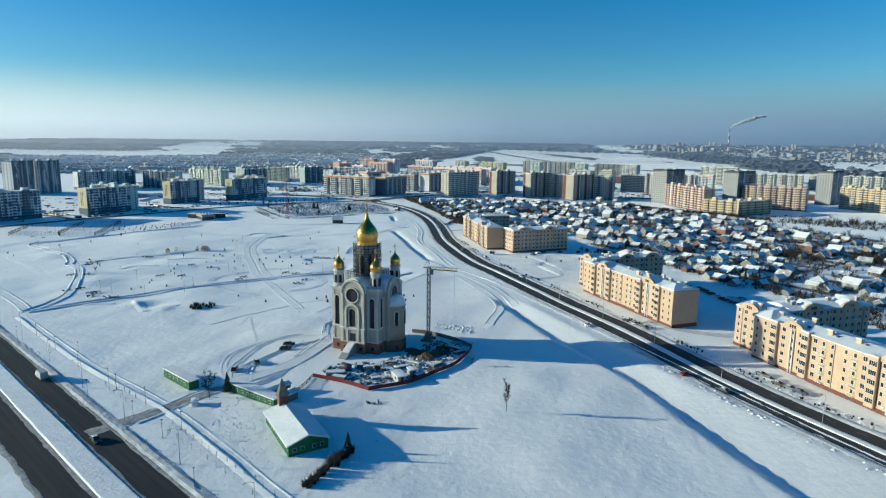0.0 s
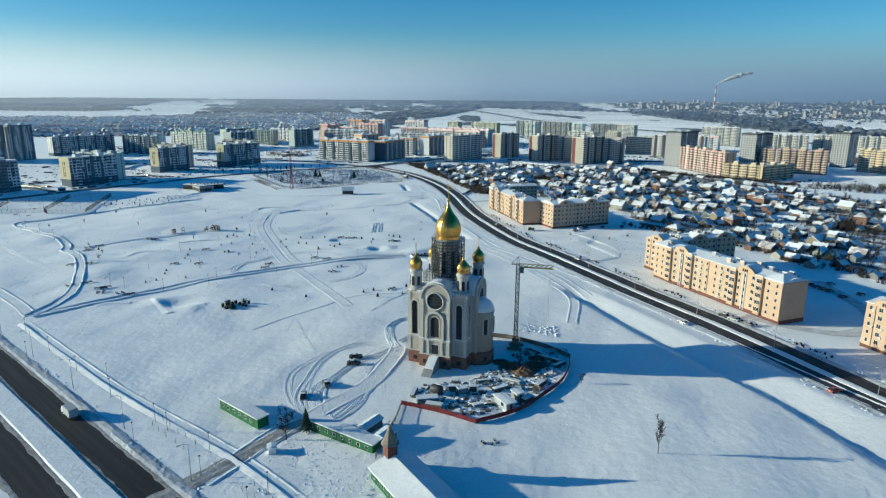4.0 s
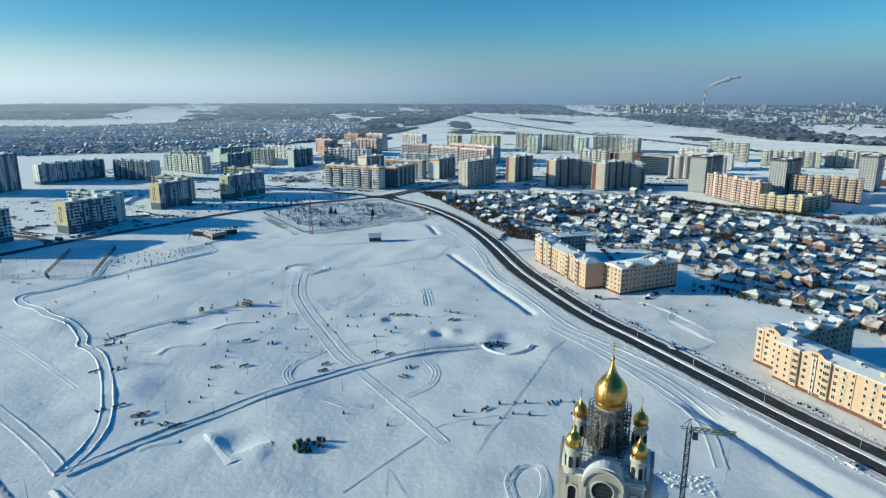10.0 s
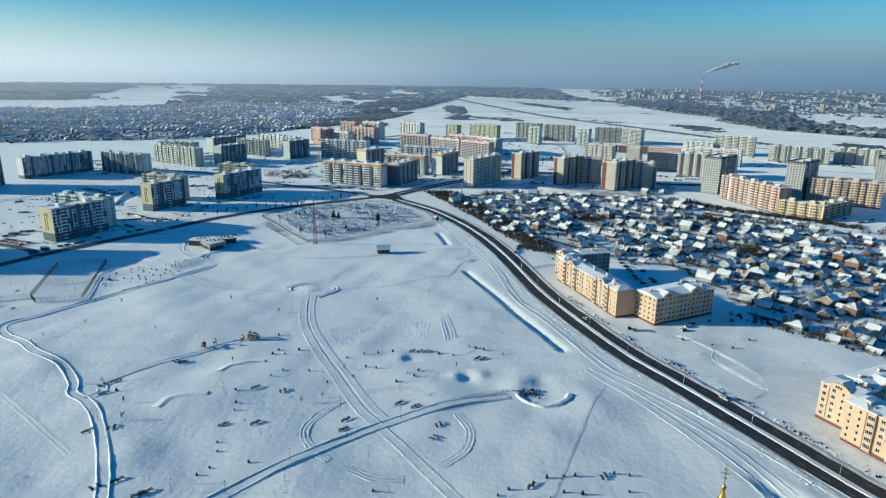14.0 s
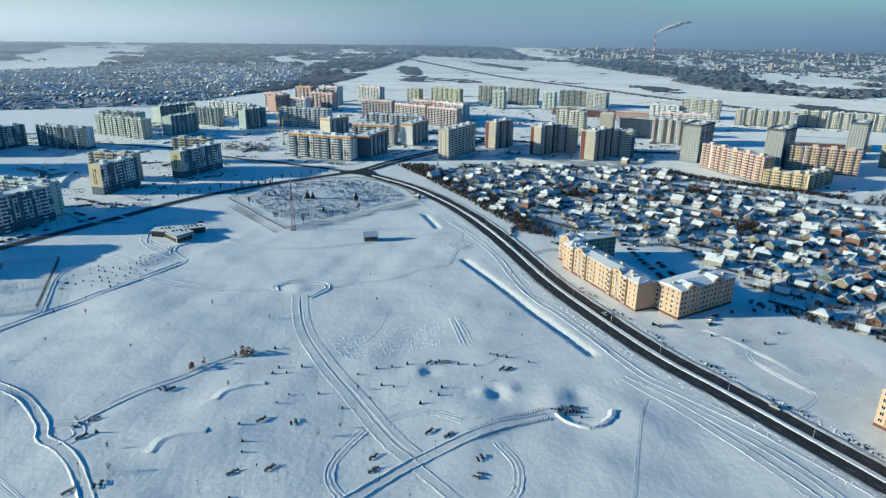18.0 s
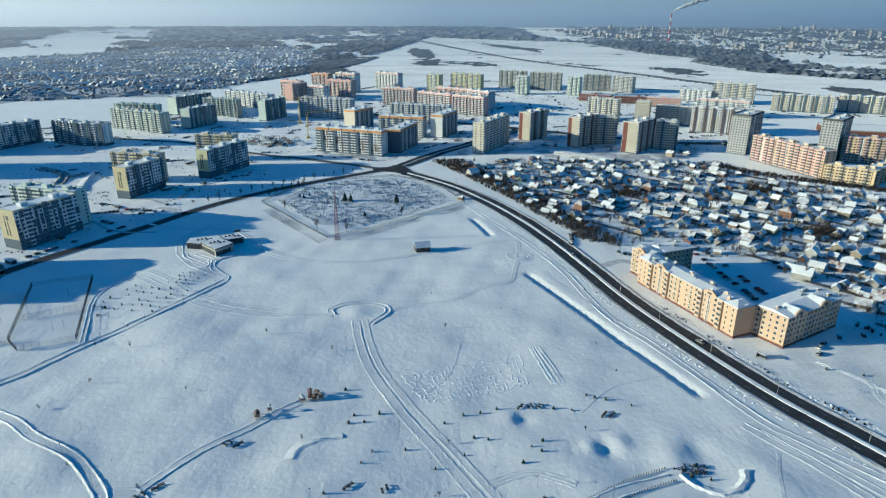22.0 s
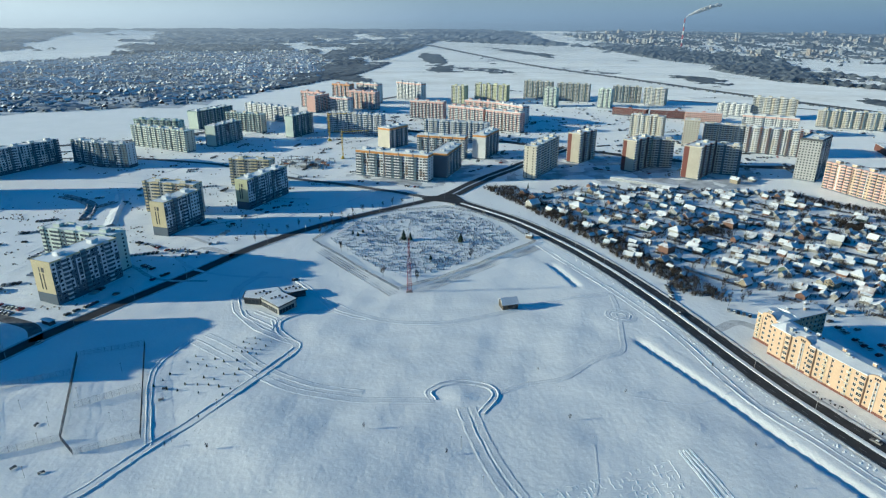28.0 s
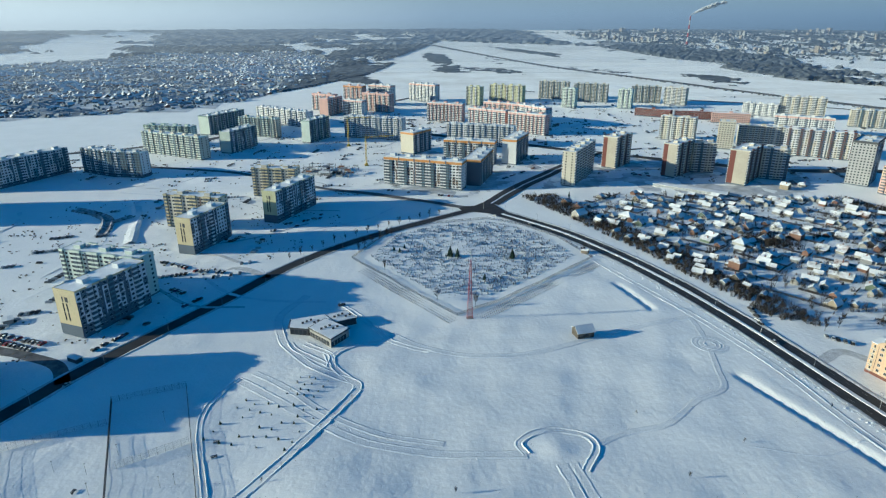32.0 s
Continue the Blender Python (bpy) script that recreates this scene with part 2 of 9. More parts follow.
MAIN = smooth_line([(185, 0), (150, 85), (128, 133), (116, 157), (103, 188), (86, 236), (68, 277), (57, 305), (39, 349), (25, 381), (14, 418),
                    (3, 463), (-3, 498), (-7, 529), (-13, 570), (-23, 618), (-40, 676), (-66, 736), (-104, 792), (-116, 811)])
NORTH = smooth_line([(-108, 824), (-66, 881), (-14, 940), (40, 1000), (75, 1038)])
ROAD_L = smooth_line([(-520, 290), (-440, 430), (-384, 530), (-367, 561), (-346, 592), (-311, 641), (-282, 685), (-245, 726), (-200, 761), (-129, 808), (-118, 816)])
ROAD_W = smooth_line([(-122, 808), (-132, 813), (-168, 840), (-223, 876), (-274, 904), (-345, 963), (-380, 986), (-428, 1006), (-476, 1021), (-560, 1030), (-660, 1025)], 10)
ROAD_E = smooth_line([(-260, 1330), (-120, 1190), (-1, 1095), (44, 1058), (100, 1019), (180, 958), (250, 915), (328, 900), (450, 880)], 10)
HIGHWAY = np.array([(-640, 600.0), (-165, 204), (-38, 97.9), (300, -184)])


def grid_lines(lo, a, b, hi, step, grow=1.16):
    mid = list(np.arange(a, b + 0.01, step))
    up, s = [b], step
    while up[-1] < hi:
        s *= grow
        up.append(up[-1] + s)
    down, s = [a], step
    while down[-1] > lo:
        s *= grow
        down.append(down[-1] - s)
    return np.array(sorted(set(down[1:] + mid + up[1:])))


gx, gy = grid_lines(-6500, -345, 190, 6500, 1.7), grid_lines(-1500, 70, 640, 6500, 1.9)
X, Y = np.meshgrid(gx, gy)
Z = height(X, Y)
nx, ny = len(gx), len(gy)
gi = np.arange(nx * ny).reshape(ny, nx)
quads = np.stack([gi[:-1, :-1], gi[:-1, 1:], gi[1:, 1:], gi[1:, :-1]], -1).reshape(-1, 4)
gm = bpy.data.meshes.new("ground")
gm.vertices.add(nx * ny)
gm.vertices.foreach_set("co", np.stack([X, Y, Z], -1).ravel())
gm.loops.add(quads.size)
gm.loops.foreach_set("vertex_index", quads.ravel())
gm.polygons.add(len(quads))
gm.polygons.foreach_set("loop_start", np.arange(0, quads.size, 4))
gm.polygons.foreach_set("loop_total", np.full(len(quads), 4))
gm.polygons.foreach_set("use_smooth", np.ones(len(quads), bool))
gm.materials.append(SNOW)
gm.update()
tagged(new("ground", gm), "open field of smooth white snow with low mounds", "ground", "", "structure")


def ribbon(name, line, profile, m, label, category, kind="structure", lift=0.0, follow=True, wobble=0.0, seed=1):
    """A strip along a line; profile: offsets to the right and heights over the ground."""
    line = np.array(line)
    tan = np.gradient(line, axis=0)
    tan /= np.hypot(*tan.T)[:, None]
    nor = np.stack([tan[:, 1], -tan[:, 0]], -1)
    rs = np.random.RandomState(seed)
    verts = []
    for off, up in profile:
        jit = wobble * rs.uniform(-1, 1, len(line))
        p = line + nor * (off + jit)[:, None]
        run = np.arange(len(line))
        if wobble and up > 0.12:
            up = up * (0.85 + 0.35 * np.sin(run * 0.23 + seed) * np.sin(run * 0.071 + off))
        z = (height(p[:, 0], p[:, 1]) if follow else 0) + up + lift + (wobble * 0.3 * rs.uniform(-1, 1, len(line)) if np.max(up) > 0.12 else 0)
        verts.append(np.column_stack([p, z * np.ones(len(line))]))
    v = np.stack(verts, 1).reshape(-1, 3)
    k = len(profile)
    f = [(i * k + j, i * k + j + 1, (i + 1) * k + j + 1, (i + 1) * k + j) for i in range(len(line) - 1) for j in range(k - 1)]
    me = mesh_of(name, v.tolist(), f, m)
    if me.polygons and me.polygons[0].normal.z < 0:
        me.flip_normals()
    return tagged(new(name, me), label, category, "", kind)


def offset_line(line, d):
    line = np.array(line)
    tan = np.gradient(line, axis=0)
    tan /= np.hypot(*tan.T)[:, None]
    return line + d * np.stack([tan[:, 1], -tan[:, 0]], -1)


# ---- roads ----
for off, nm in ((-5.1, "road"), (5.1, "road")):
    ribbon(nm, offset_line(MAIN, off), [(-3.9, 0), (-1.9, 0.03), (1.9, 0.03), (3.9, 0)], ASPHALT, "wet dark asphalt carriageway between snow verges", "road", lift=0.10)
ribbon("median", MAIN, [(-1.4, 0.05), (-1.2, 0.32), (0, 0.45), (1.2, 0.32), (1.4, 0.05)], SNOW_PACKED, "raised median strip covered with snow", "median", lift=0.06, wobble=0.12)
for side, w in ((-9.1, 1.0), (9.1, 1.0)):
    ribbon("verge", offset_line(MAIN, side), [(-1.6, 0.06), (-0.7, 0.30), (0.3, 0.38), (1.6, 0.05)], SNOW_DIRTY, "ploughed grey snow ridge along the road", "verge", lift=0.03, wobble=0.3)
for off in (-4.6, 4.6):
    ribbon("road", offset_line(NORTH, off), [(-3.6, 0), (3.6, 0)], ASPHALT, "dark asphalt carriageway leading north", "road", lift=0.45)
jv = [(-137, 801), (-128, 800), (-117, 795), (-109, 790), (-98, 795), (-101, 806), (-104, 817), (-108, 829), (-116, 828), (-124, 819), (-135, 818), (-140, 812)]
jm = mesh_of("junction", [(x, y, hz(x, y) + 0.47) for x, y in jv], [tuple(range(len(jv)))], ASPHALT)
if jm.polygons[0].normal.z < 0:
    jm.flip_normals()
tagged(new("road", jm), "wide dark asphalt junction of four streets", "junction", "", "structure")
ribbon("median", NORTH, [(-1.0, 0.05), (0, 0.3), (1.0, 0.05)], SNOW_PACKED, "narrow snow-covered median strip", "median", lift=0.42, wobble=0.1)
ribbon("road", ROAD_L, [(-4.3, 0), (4.3, 0)], ASPHALT, "dark two-lane asphalt street in snow", "road", lift=0.10)
for side in (-5.2, 5.2):
    ribbon("verge", offset_line(ROAD_L, side), [(-1.0, 0.05), (0, 0.35), (1.0, 0.05)], SNOW_DIRTY, "ploughed snow ridge along the street", "verge", lift=0.03, wobble=0.25)
ribbon("road", ROAD_W, [(-4.0, 0), (4.0, 0)], ASPHALT_WORN, "grey two-lane street with packed snow", "road", lift=0.45)
ribbon("road", ROAD_E, [(-7.5, 0), (7.5, 0)], ASPHALT, "dark asphalt street between tower blocks", "road", lift=0.45)

HW = smooth_line(HIGHWAY, 12)


def streaked(m, turn, dark, light):
    """Long faint bands of wear and salt drawn along a straight road."""
    nt = m.node_tree
    p_ = nt.nodes["Principled BSDF"]
    mp = nt.nodes.new("ShaderNodeMapping")
    mp.vector_type = "TEXTURE"
    mp.inputs["Rotation"].default_value = (0, 0, math.radians(turn))
    mp.inputs["Scale"].default_value = (40.0, 1.0, 1.0)
    nt.links.new(nt.nodes.new("ShaderNodeNewGeometry").outputs["Position"], mp.inputs["Vector"])
    nt.links.new(ramp(nt, noise_tex(nt, mp.outputs[0], 0.9, 3), [(0.35, dark), (0.62, light), (0.8, tuple(1.6 * v for v in light))]), p_.inputs["Base Color"])
    return m


ASPHALT_HW = streaked(mat("highway_asphalt", (0.04, 0.04, 0.04), rough=0.7, bump=0.1, bump_scale=4), -39.8, (0.018, 0.0175, 0.0175), (0.034, 0.032, 0.030))
ribbon("road", HW, [(-3.85, 0), (3.85, 0)], ASPHALT_HW, "wide dark asphalt carriageway of the highway", "road", lift=0.10)
ribbon("road", offset_line(HW, 14.65), [(-4.3, 0), (4.3, 0)], ASPHALT_HW, "wide dark asphalt carriageway of the highway", "road", lift=0.10)
ribbon("median", offset_line(HW, 7.15), [(-3.1, 0.05), (-2.6, 0.4), (2.6, 0.4), (3.1, 0.05)], SNOW_PACKED, "broad highway median under trampled snow", "median", lift=0.05, wobble=0.1)
SLUSH = mat("brown_slush", (0.22, 0.20, 0.18), (0.48, 0.47, 0.46), 0.5, 0.8, bump=0.5, bump_scale=1.5, fine=2.5)
for off in (-4.0, 3.9, 10.6, 18.9):
    ribbon("slush", offset_line(smooth_line(HIGHWAY, 4), off), [(-0.7, 0.0), (-0.2, 0.05), (0.3, 0.05), (0.7, 0.0)], SLUSH, "strip of brown salty slush at the road edge", "slush", lift=0.13, wobble=0.28, seed=int(off * 3) + 40)
for off in (-9.0, 9.0):
    ribbon("slush", offset_line(MAIN, off), [(-0.6, 0.0), (-0.2, 0.05), (0.2, 0.05), (0.6, 0.0)], SLUSH, "strip of brown salty slush at the road edge", "slush", lift=0.14, wobble=0.3, seed=int(off) + 60)
ribbon("verge", offset_line(smooth_line(HIGHWAY, 2.5), -5.6), [(-1.7, 0.03), (-0.6, 0.4), (0.6, 0.5), (1.7, 0.05)], SNOW_DIRTY, "ploughed snow ridge beside the highway", "verge", lift=0.03, wobble=0.2)


def footpath(pts, w=1.3, step=1.7, m=SNOW_PACKED, label="trodden footpath between low snow banks", berm=0.26, seed=1):
    return ribbon("path", smooth_line(pts, step), [(-w - 1.3, 0.0), (-w - 0.6, berm), (-w, 0.07), (w, 0.07), (w + 0.6, berm), (w + 1.3, 0.0)],
                  m, label, "path", lift=0.03, wobble=0.18, seed=seed)


footpath([(-177, 241), (-154, 268), (-120, 299), (-95, 318), (-65, 334), (-41, 340)], 1.5, berm=0.46)
footpath([(-151, 470), (-150, 460), (-149, 450), (-144, 423), (-134, 395), (-119, 362), (-105, 332), (-96, 318), (-73, 282), (-58, 256)], 1.3, berm=0.16, seed=2)
footpath([(-146, 470), (-145, 460), (-144, 450), (-139, 424), (-129, 396), (-114, 364), (-100, 334), (-91, 320)], 0.7, berm=0.13, seed=3)
footpath([(-178, 242), (-178, 257), (-181, 273), (-192, 298), (-208, 325), (-219, 338), (-228, 345), (-233, 355), (-248, 373), (-268, 387), (-282, 399),
          (-297, 409), (-305, 419), (-304, 427), (-294, 438), (-280, 458), (-262, 480), (-242, 511), (-230, 532)], 1.4, berm=0.42, seed=4)
footpath([(-219, 339), (-216, 346), (-221, 353), (-229, 354)], 1.2, seed=5)
footpath([(-221, 353), (-208, 370), (-190, 385), (-180, 393), (-172, 399)], 0.9, seed=6)
footpath([(-230, 532), (-232, 539), (-250, 551), (-265, 573), (-271, 586), (-275, 613), (-262, 640)], 1.4, seed=7)
footpath([(-232, 539), (-241, 551), (-246, 566)], 1.0, seed=8)
footpath([(-288, 548), (-269, 530), (-247, 508), (-226, 492), (-197, 482), (-170, 478), (-163, 477)], 1.3, berm=0.2, seed=9)
footpath([(-280, 552), (-262, 535), (-243, 514), (-222, 498), (-195, 488)], 0.8, berm=0.2, seed=19)
footpath([(-213, 585), (-198, 569), (-174, 556), (-147, 553), (-118, 560), (-85, 572), (-40, 582)], 0.9, berm=0.18, seed=10)
ribbon("snow_bank", smooth_line([(-175, 234), (-113, 182), (-68, 149), (-39, 123), (-19, 104), (20, 70), (80, 20)], 2), [(-2.2, 0.0), (-1.6, 0.16), (-1.2, 0.02), (0.6, 0.02), (0.9, 0.40), (1.3, 0.40), (2.6, 0.0)], SNOW, "straight ploughed snow bank beside the highway", "snow bank", lift=0.03, wobble=0.07)
footpath([(-178, 242), (-200, 262), (-260, 310), (-330, 370)], 1.5, seed=12)
footpath([(-62, 676), (-48, 625), (-36, 585), (-24, 528), (-19, 465), (-8, 430), (0, 401), (9, 367), (18, 352), (37, 322), (60, 272), (80, 226), (96, 189), (118, 139), (132, 110), (160, 50)], 1.2, seed=13)
footpath([(-163, 477), (-164, 485), (-151, 491), (-137, 487), (-134, 478), (-143, 465)], 0.8, berm=0.38, seed=14)
footpath([(-136, 478), (-118, 486), (-98, 489), (-78, 503), (-60, 511), (-53, 528), (-47, 546)], 0.5, berm=0.1, seed=15)
footpath([(-44 + 4.2 * math.cos(k * 0.7), 551 + 4.2 * math.sin(k * 0.7)) for k in range(10)], 0.6, berm=0.2, seed=41)
footpath([(-44 + 8.0 * math.cos(k * 0.6), 551 + 8.0 * math.sin(k * 0.6)) for k in range(11)], 0.4, berm=0.14, seed=43)
footpath([(-44, 556), (-41, 568), (-39, 582)], 0.5, berm=0.1, seed=42)
footpath([(-34, 214), (-35, 205), (-40, 188), (-51, 171), (-61, 157), (-67, 145), (-71, 138)], 1.9, berm=0.22, seed=16, label="rutted access track of packed snow")
ribbon("track", smooth_line([(-53, 165), (-57, 161), (-63, 152), (-70, 142), (-79, 130)], 1.5), [(-2.4, 0.0), (-1.3, 0.06), (-0.6, 0.03), (0.6, 0.08), (1.3, 0.03), (2.4, 0.0)], SLUSH, "brown rutted slush on the access track", "track", lift=0.12, wobble=0.25, seed=77)
footpath([(0, 365), (14, 338), (28, 300), (36, 270), (30, 240)], 1.2, berm=0.2, seed=17, label="wheel track in the snow")
footpath([(7, 362), (22, 333), (36, 302), (44, 272)], 1.0, berm=0.2, seed=18, label="wheel track in the snow")


# ---- road markings ----
def dashes(line, off, step, length, label):
    v, f = [], []
    ln = offset_line(line, off)
    d = np.hypot(*np.diff(ln, axis=0).T)
    run = np.concatenate([[0], np.cumsum(d)])
    for t in np.arange(0, run[-1] - length, step):
        p, q = [np.array([np.interp(t + e, run, ln[:, 0]), np.interp(t + e, run, ln[:, 1])]) for e in (0, length)]
        n = np.array([q[1] - p[1], p[0] - q[0]]) / length * 0.09
        k = len(v)
        v += [p - n, p + n, q + n, q - n]
        f.append((k, k + 1, k + 2, k + 3))
    v = np.array(v)
    v = np.column_stack([v, height(v[:, 0], v[:, 1]) + 0.16]).tolist()
    tagged(new("lane_marking", mesh_of("lane_marking", v, f, CONCRETE)), label, "lane marking", "", "structure")


dashes(MAIN, -5.1, 9.0, 3.0, "worn white lane dashes on the road")
dashes(MAIN, 5.1, 9.0, 3.0, "worn white lane dashes on the road")


# ---- buildings ----
def frame_of(p0, p1):
    """A pose at p0 whose x runs to p1 and whose y runs away behind the front."""
    a = math.degrees(math.atan2(p1[1] - p0[1], p1[0] - p0[0]))
    return pose(p0[0], p0[1], hz(*p0), 0, 0, a), math.hypot(p1[0] - p0[0], p1[1] - p0[1])


def block(label, p0, p1, depth, floors, pal, pattern="WWLWWL", sh=2.85, ends="", band=None, top=None, plinth="slate", roof_boxes=2, group="tower blocks", crown=0.9, skirt=0, mural=None, strip=None, sign=False):
    """A panel tower block: front from p0 to p1, storeys of windows and balcony stacks."""
    m, length = frame_of(p0, p1)
    root = thing("apartment_building", m, label, "building", group)
    wallm = PAL[pal]
    base, hgt = 1.4, 1.4 + floors * sh
    top_l, lf = (hgt - sh, floors - 1) if band else (hgt, floors)
    put("wall", box_mesh("wall", [(0, length, 0, depth, -1.5, hgt)], wallm), root)
    put("plinth", box_mesh("plinth", [(-0.06, length + 0.06, -0.06, depth + 0.06, -1.5, base)], PAL[plinth]), root)
    put("parapet", ring_mesh(-0.15, length + 0.15, -0.15, depth + 0.15, 0.4, hgt - 0.2, hgt + crown, PAL[top or pal]), root)
    put("roof_snow", box_mesh("roof_snow", [(0.25, length - 0.25, 0.25, depth - 0.25, hgt, hgt + 0.35 + crown * 0.4)], SNOW_ROOF), root)
    rb = []
    if roof_boxes > 1:
        roof_boxes = max(2, int(length / 17))
    for i in range(roof_boxes):
        u = length * (i + 0.5) / roof_boxes
        rb.append((u - 2.6, u + 2.6, depth * 0.3, depth * 0.3 + 4.5, hgt, hgt + 3.0))
        put("stair_head", box_mesh("stair_head", [rb[-1]], wallm), root)
        if p0[1] < 1000:
            put("stair_head_snow", box_mesh("stair_head_snow", [(u - 2.8, u + 2.8, depth * 0.3 - 0.2, depth * 0.3 + 4.7, hgt + 3.0, hgt + 3.3)], SNOW_ROOF), root)
        if p0[1] < 1000:
            put("vent", box_mesh("vent", [(u + 4, u + 5, depth * 0.55, depth * 0.55 + 2.2, hgt, hgt + 1.9), (u + 3.9, u + 5.1, depth * 0.55 - 0.1, depth * 0.55 + 2.3, hgt + 1.9, hgt + 2.1)], CONCRETE), root)
    if ends:
        for nm, x0, x1 in (("end_panel", -0.12, 0), ("end_panel", length, length + 0.12)):
            put(nm, box_mesh(nm, [(x0, x1, 0, depth, base, hgt - 0.3)], PAL[ends]), root)
    if band:
        put("cornice_band", box_mesh("cornice_band", [(-0.13, length + 0.13, -0.13, depth + 0.13, hgt - sh * 0.9, hgt - 0.1)], PAL[band]), root, f"{band} cornice storey")
    if floors > 6 and length > 26:
        secs = max(2, round(length / 17))
        for q in range(1, secs):
            u = length * q / secs
            put("stair_strip", box_mesh("stair_strip", [(u - 0.55, u + 0.55, -0.3, 0, base, hgt + 0.5)], PAL["slate" if pal in ("pale", "white", "ash", "mint") else "white" if q % 2 else "umber"]), root, "tall narrow stairwell strip")
    if skirt:
        put("ground_storey", box_mesh("ground_storey", [(-0.14, length + 0.14, -0.02, depth + 0.02, base, base + skirt * sh)], PAL["slate"]), root, "dark blue-grey ground storeys")
    if strip:
        put("end_strip", box_mesh("end_strip", [(-0.16, 0, depth * 0.7, depth + 0.16, base, hgt - 0.2), (0, length * 0.2, depth, depth + 0.16, base, hgt - 0.2)], PAL[strip]), root, "dark red corner strip")
        put("end_strip", box_mesh("end_strip", [(length, length + 0.16, -0.1, depth * 0.3, base, hgt - 0.2)], PAL[strip]), root, "dark red corner strip")
    if sign:
        sg = put("sign_panel", box_mesh("sign_panel", [(-0.2, -0.12, depth * 0.3, depth * 0.75, hgt - 7.2, hgt - 2.6)], PAL[ends]), root, "painted sign panel")
        put("sign_bar", box_mesh("sign_bar", [(-0.26, -0.2, depth * 0.6, depth * 0.66, hgt - 6.4, hgt - 3.4)], DARK), sg)
        put("sign_bar", box_mesh("sign_bar", [(-0.26, -0.2, depth * 0.38, depth * 0.52, hgt - 6.4, hgt - 3.4)], DARK), sg)
        for yy_ in (0.45, 0.62):
            for zz_ in (0.35, 0.55):
                put("end_window", box_mesh("end_window", [(-0.2, -0.1, depth * yy_, depth * yy_ + 0.9, hgt * zz_, hgt * zz_ + 5.0)], GLASS), root)
    frames, row, slabs, bays, murals = [], [], [], [], []
    rm = random.Random(int(abs(p0[0]) * 7 + p0[1]))
    for face in (0, 1):
        n = max(2, round(length / 3.3))
        bay = length / n
        y0, s = (0, -1) if face == 0 else (depth, 1)
        yy = lambda a, b: (min(y0 + s * a, y0 + s * b), max(y0 + s * a, y0 + s * b))  # noqa: E731
        for i in range(n):
            kind, c = pattern[i % len(pattern)], (i + 0.5) * bay
            if kind in "WV":
                w = 0.98 if kind == "W" else 1.25
                if mural:
                    f0 = 0
                    while f0 < floors:
                        f1 = min(floors, f0 + rm.choice((1, 2, 3, 4)))
                        if rm.random() < 0.58:
                            u0, u1 = rm.choice(((0, 1), (0, 0.5), (0.5, 1), (0.1, 0.9)))
                            murals.append((i * bay + u0 * bay, i * bay + u1 * bay, *yy(0, 0.022), base + f0 * sh + 0.3, base + f1 * sh - 0.1))
                        f0 = f1
                for f in range(floors):
                    z = base + f * sh
                    row.append((c - w + 0.08, c + w - 0.08, *yy(0, 0.05), z + 0.88, z + 2.22))
                    frames.append((c - w, c + w, *yy(0, 0.035), z + 0.8, z + 2.3))
            else:
                w = bay * 0.46
                if p0[1] < 920 and face == 0:
                    put("glazed_loggia", box_mesh("glazed_loggia", [(c - w + 0.08, c + w - 0.08, *yy(0, 1.05), base, top_l)], GLASS_L), root, "column of glazed balconies")
                else:
                    bays.append((c - w + 0.08, c + w - 0.08, *yy(0, 1.05), base, top_l))
                slabs.append((PAL["teal"] if kind == "D" else PAL["brown"] if kind == "R" else PAL[top] if top and pal != "pale" else WHITE, [(c - w, c + w, *yy(0, 1.15), base + f * sh, base + f * sh + 1.15) for f in range(lf)] + [(c - w, c + w, *yy(-0.4, 1.2), top_l, top_l + (0.3 if band else 1.5))]))
    if murals:
        put("facade_cladding", box_mesh("facade_cladding", murals, PAL[mural]), root)["kind"] = "stuff"
    if bays:
        put("bay_glazing", box_mesh("bay_glazing", bays, GLASS_L), root)["kind"] = "stuff"
    for bm_ in {m_.name: m_ for m_, _ in slabs}.values():
        put("balcony_cladding", box_mesh("balcony_cladding", [q for m_, some in slabs if m_ == bm_ for q in some], bm_), root)["kind"] = "stuff"
    if row:
        fr = put("window_framing", box_mesh("window_framing", frames, WHITE), root)
        fr["kind"] = "stuff"
        put("window_glazing", box_mesh("window_glazing", row, GLASS), fr)["kind"] = "stuff"
    ew = max(1, int(depth // (6 if top != "graph" else 3.0)))
    for side in (0, 1):
        x0, x1 = (-0.16, 0) if side == 0 else (length, length + 0.16)
        if not ends:
            row = [((x0, x1, depth * (k + 0.5) / ew - 0.7, depth * (k + 0.5) / ew + 0.7, base + f * sh + 0.9, base + f * sh + 2.2)) for f in range(floors) for k in range(ew)]
            put("side_glazing", box_mesh("side_glazing", row, GLASS), root)["kind"] = "stuff"
    return root


def corner_block(label, a, b, c, floors, pal, **kw):
    """A block whose end runs a-b and whose front runs b-c."""
    dep = math.hypot(a[0] - b[0], a[1] - b[1])
    return block(label, b, c, dep, floors, pal, **kw)


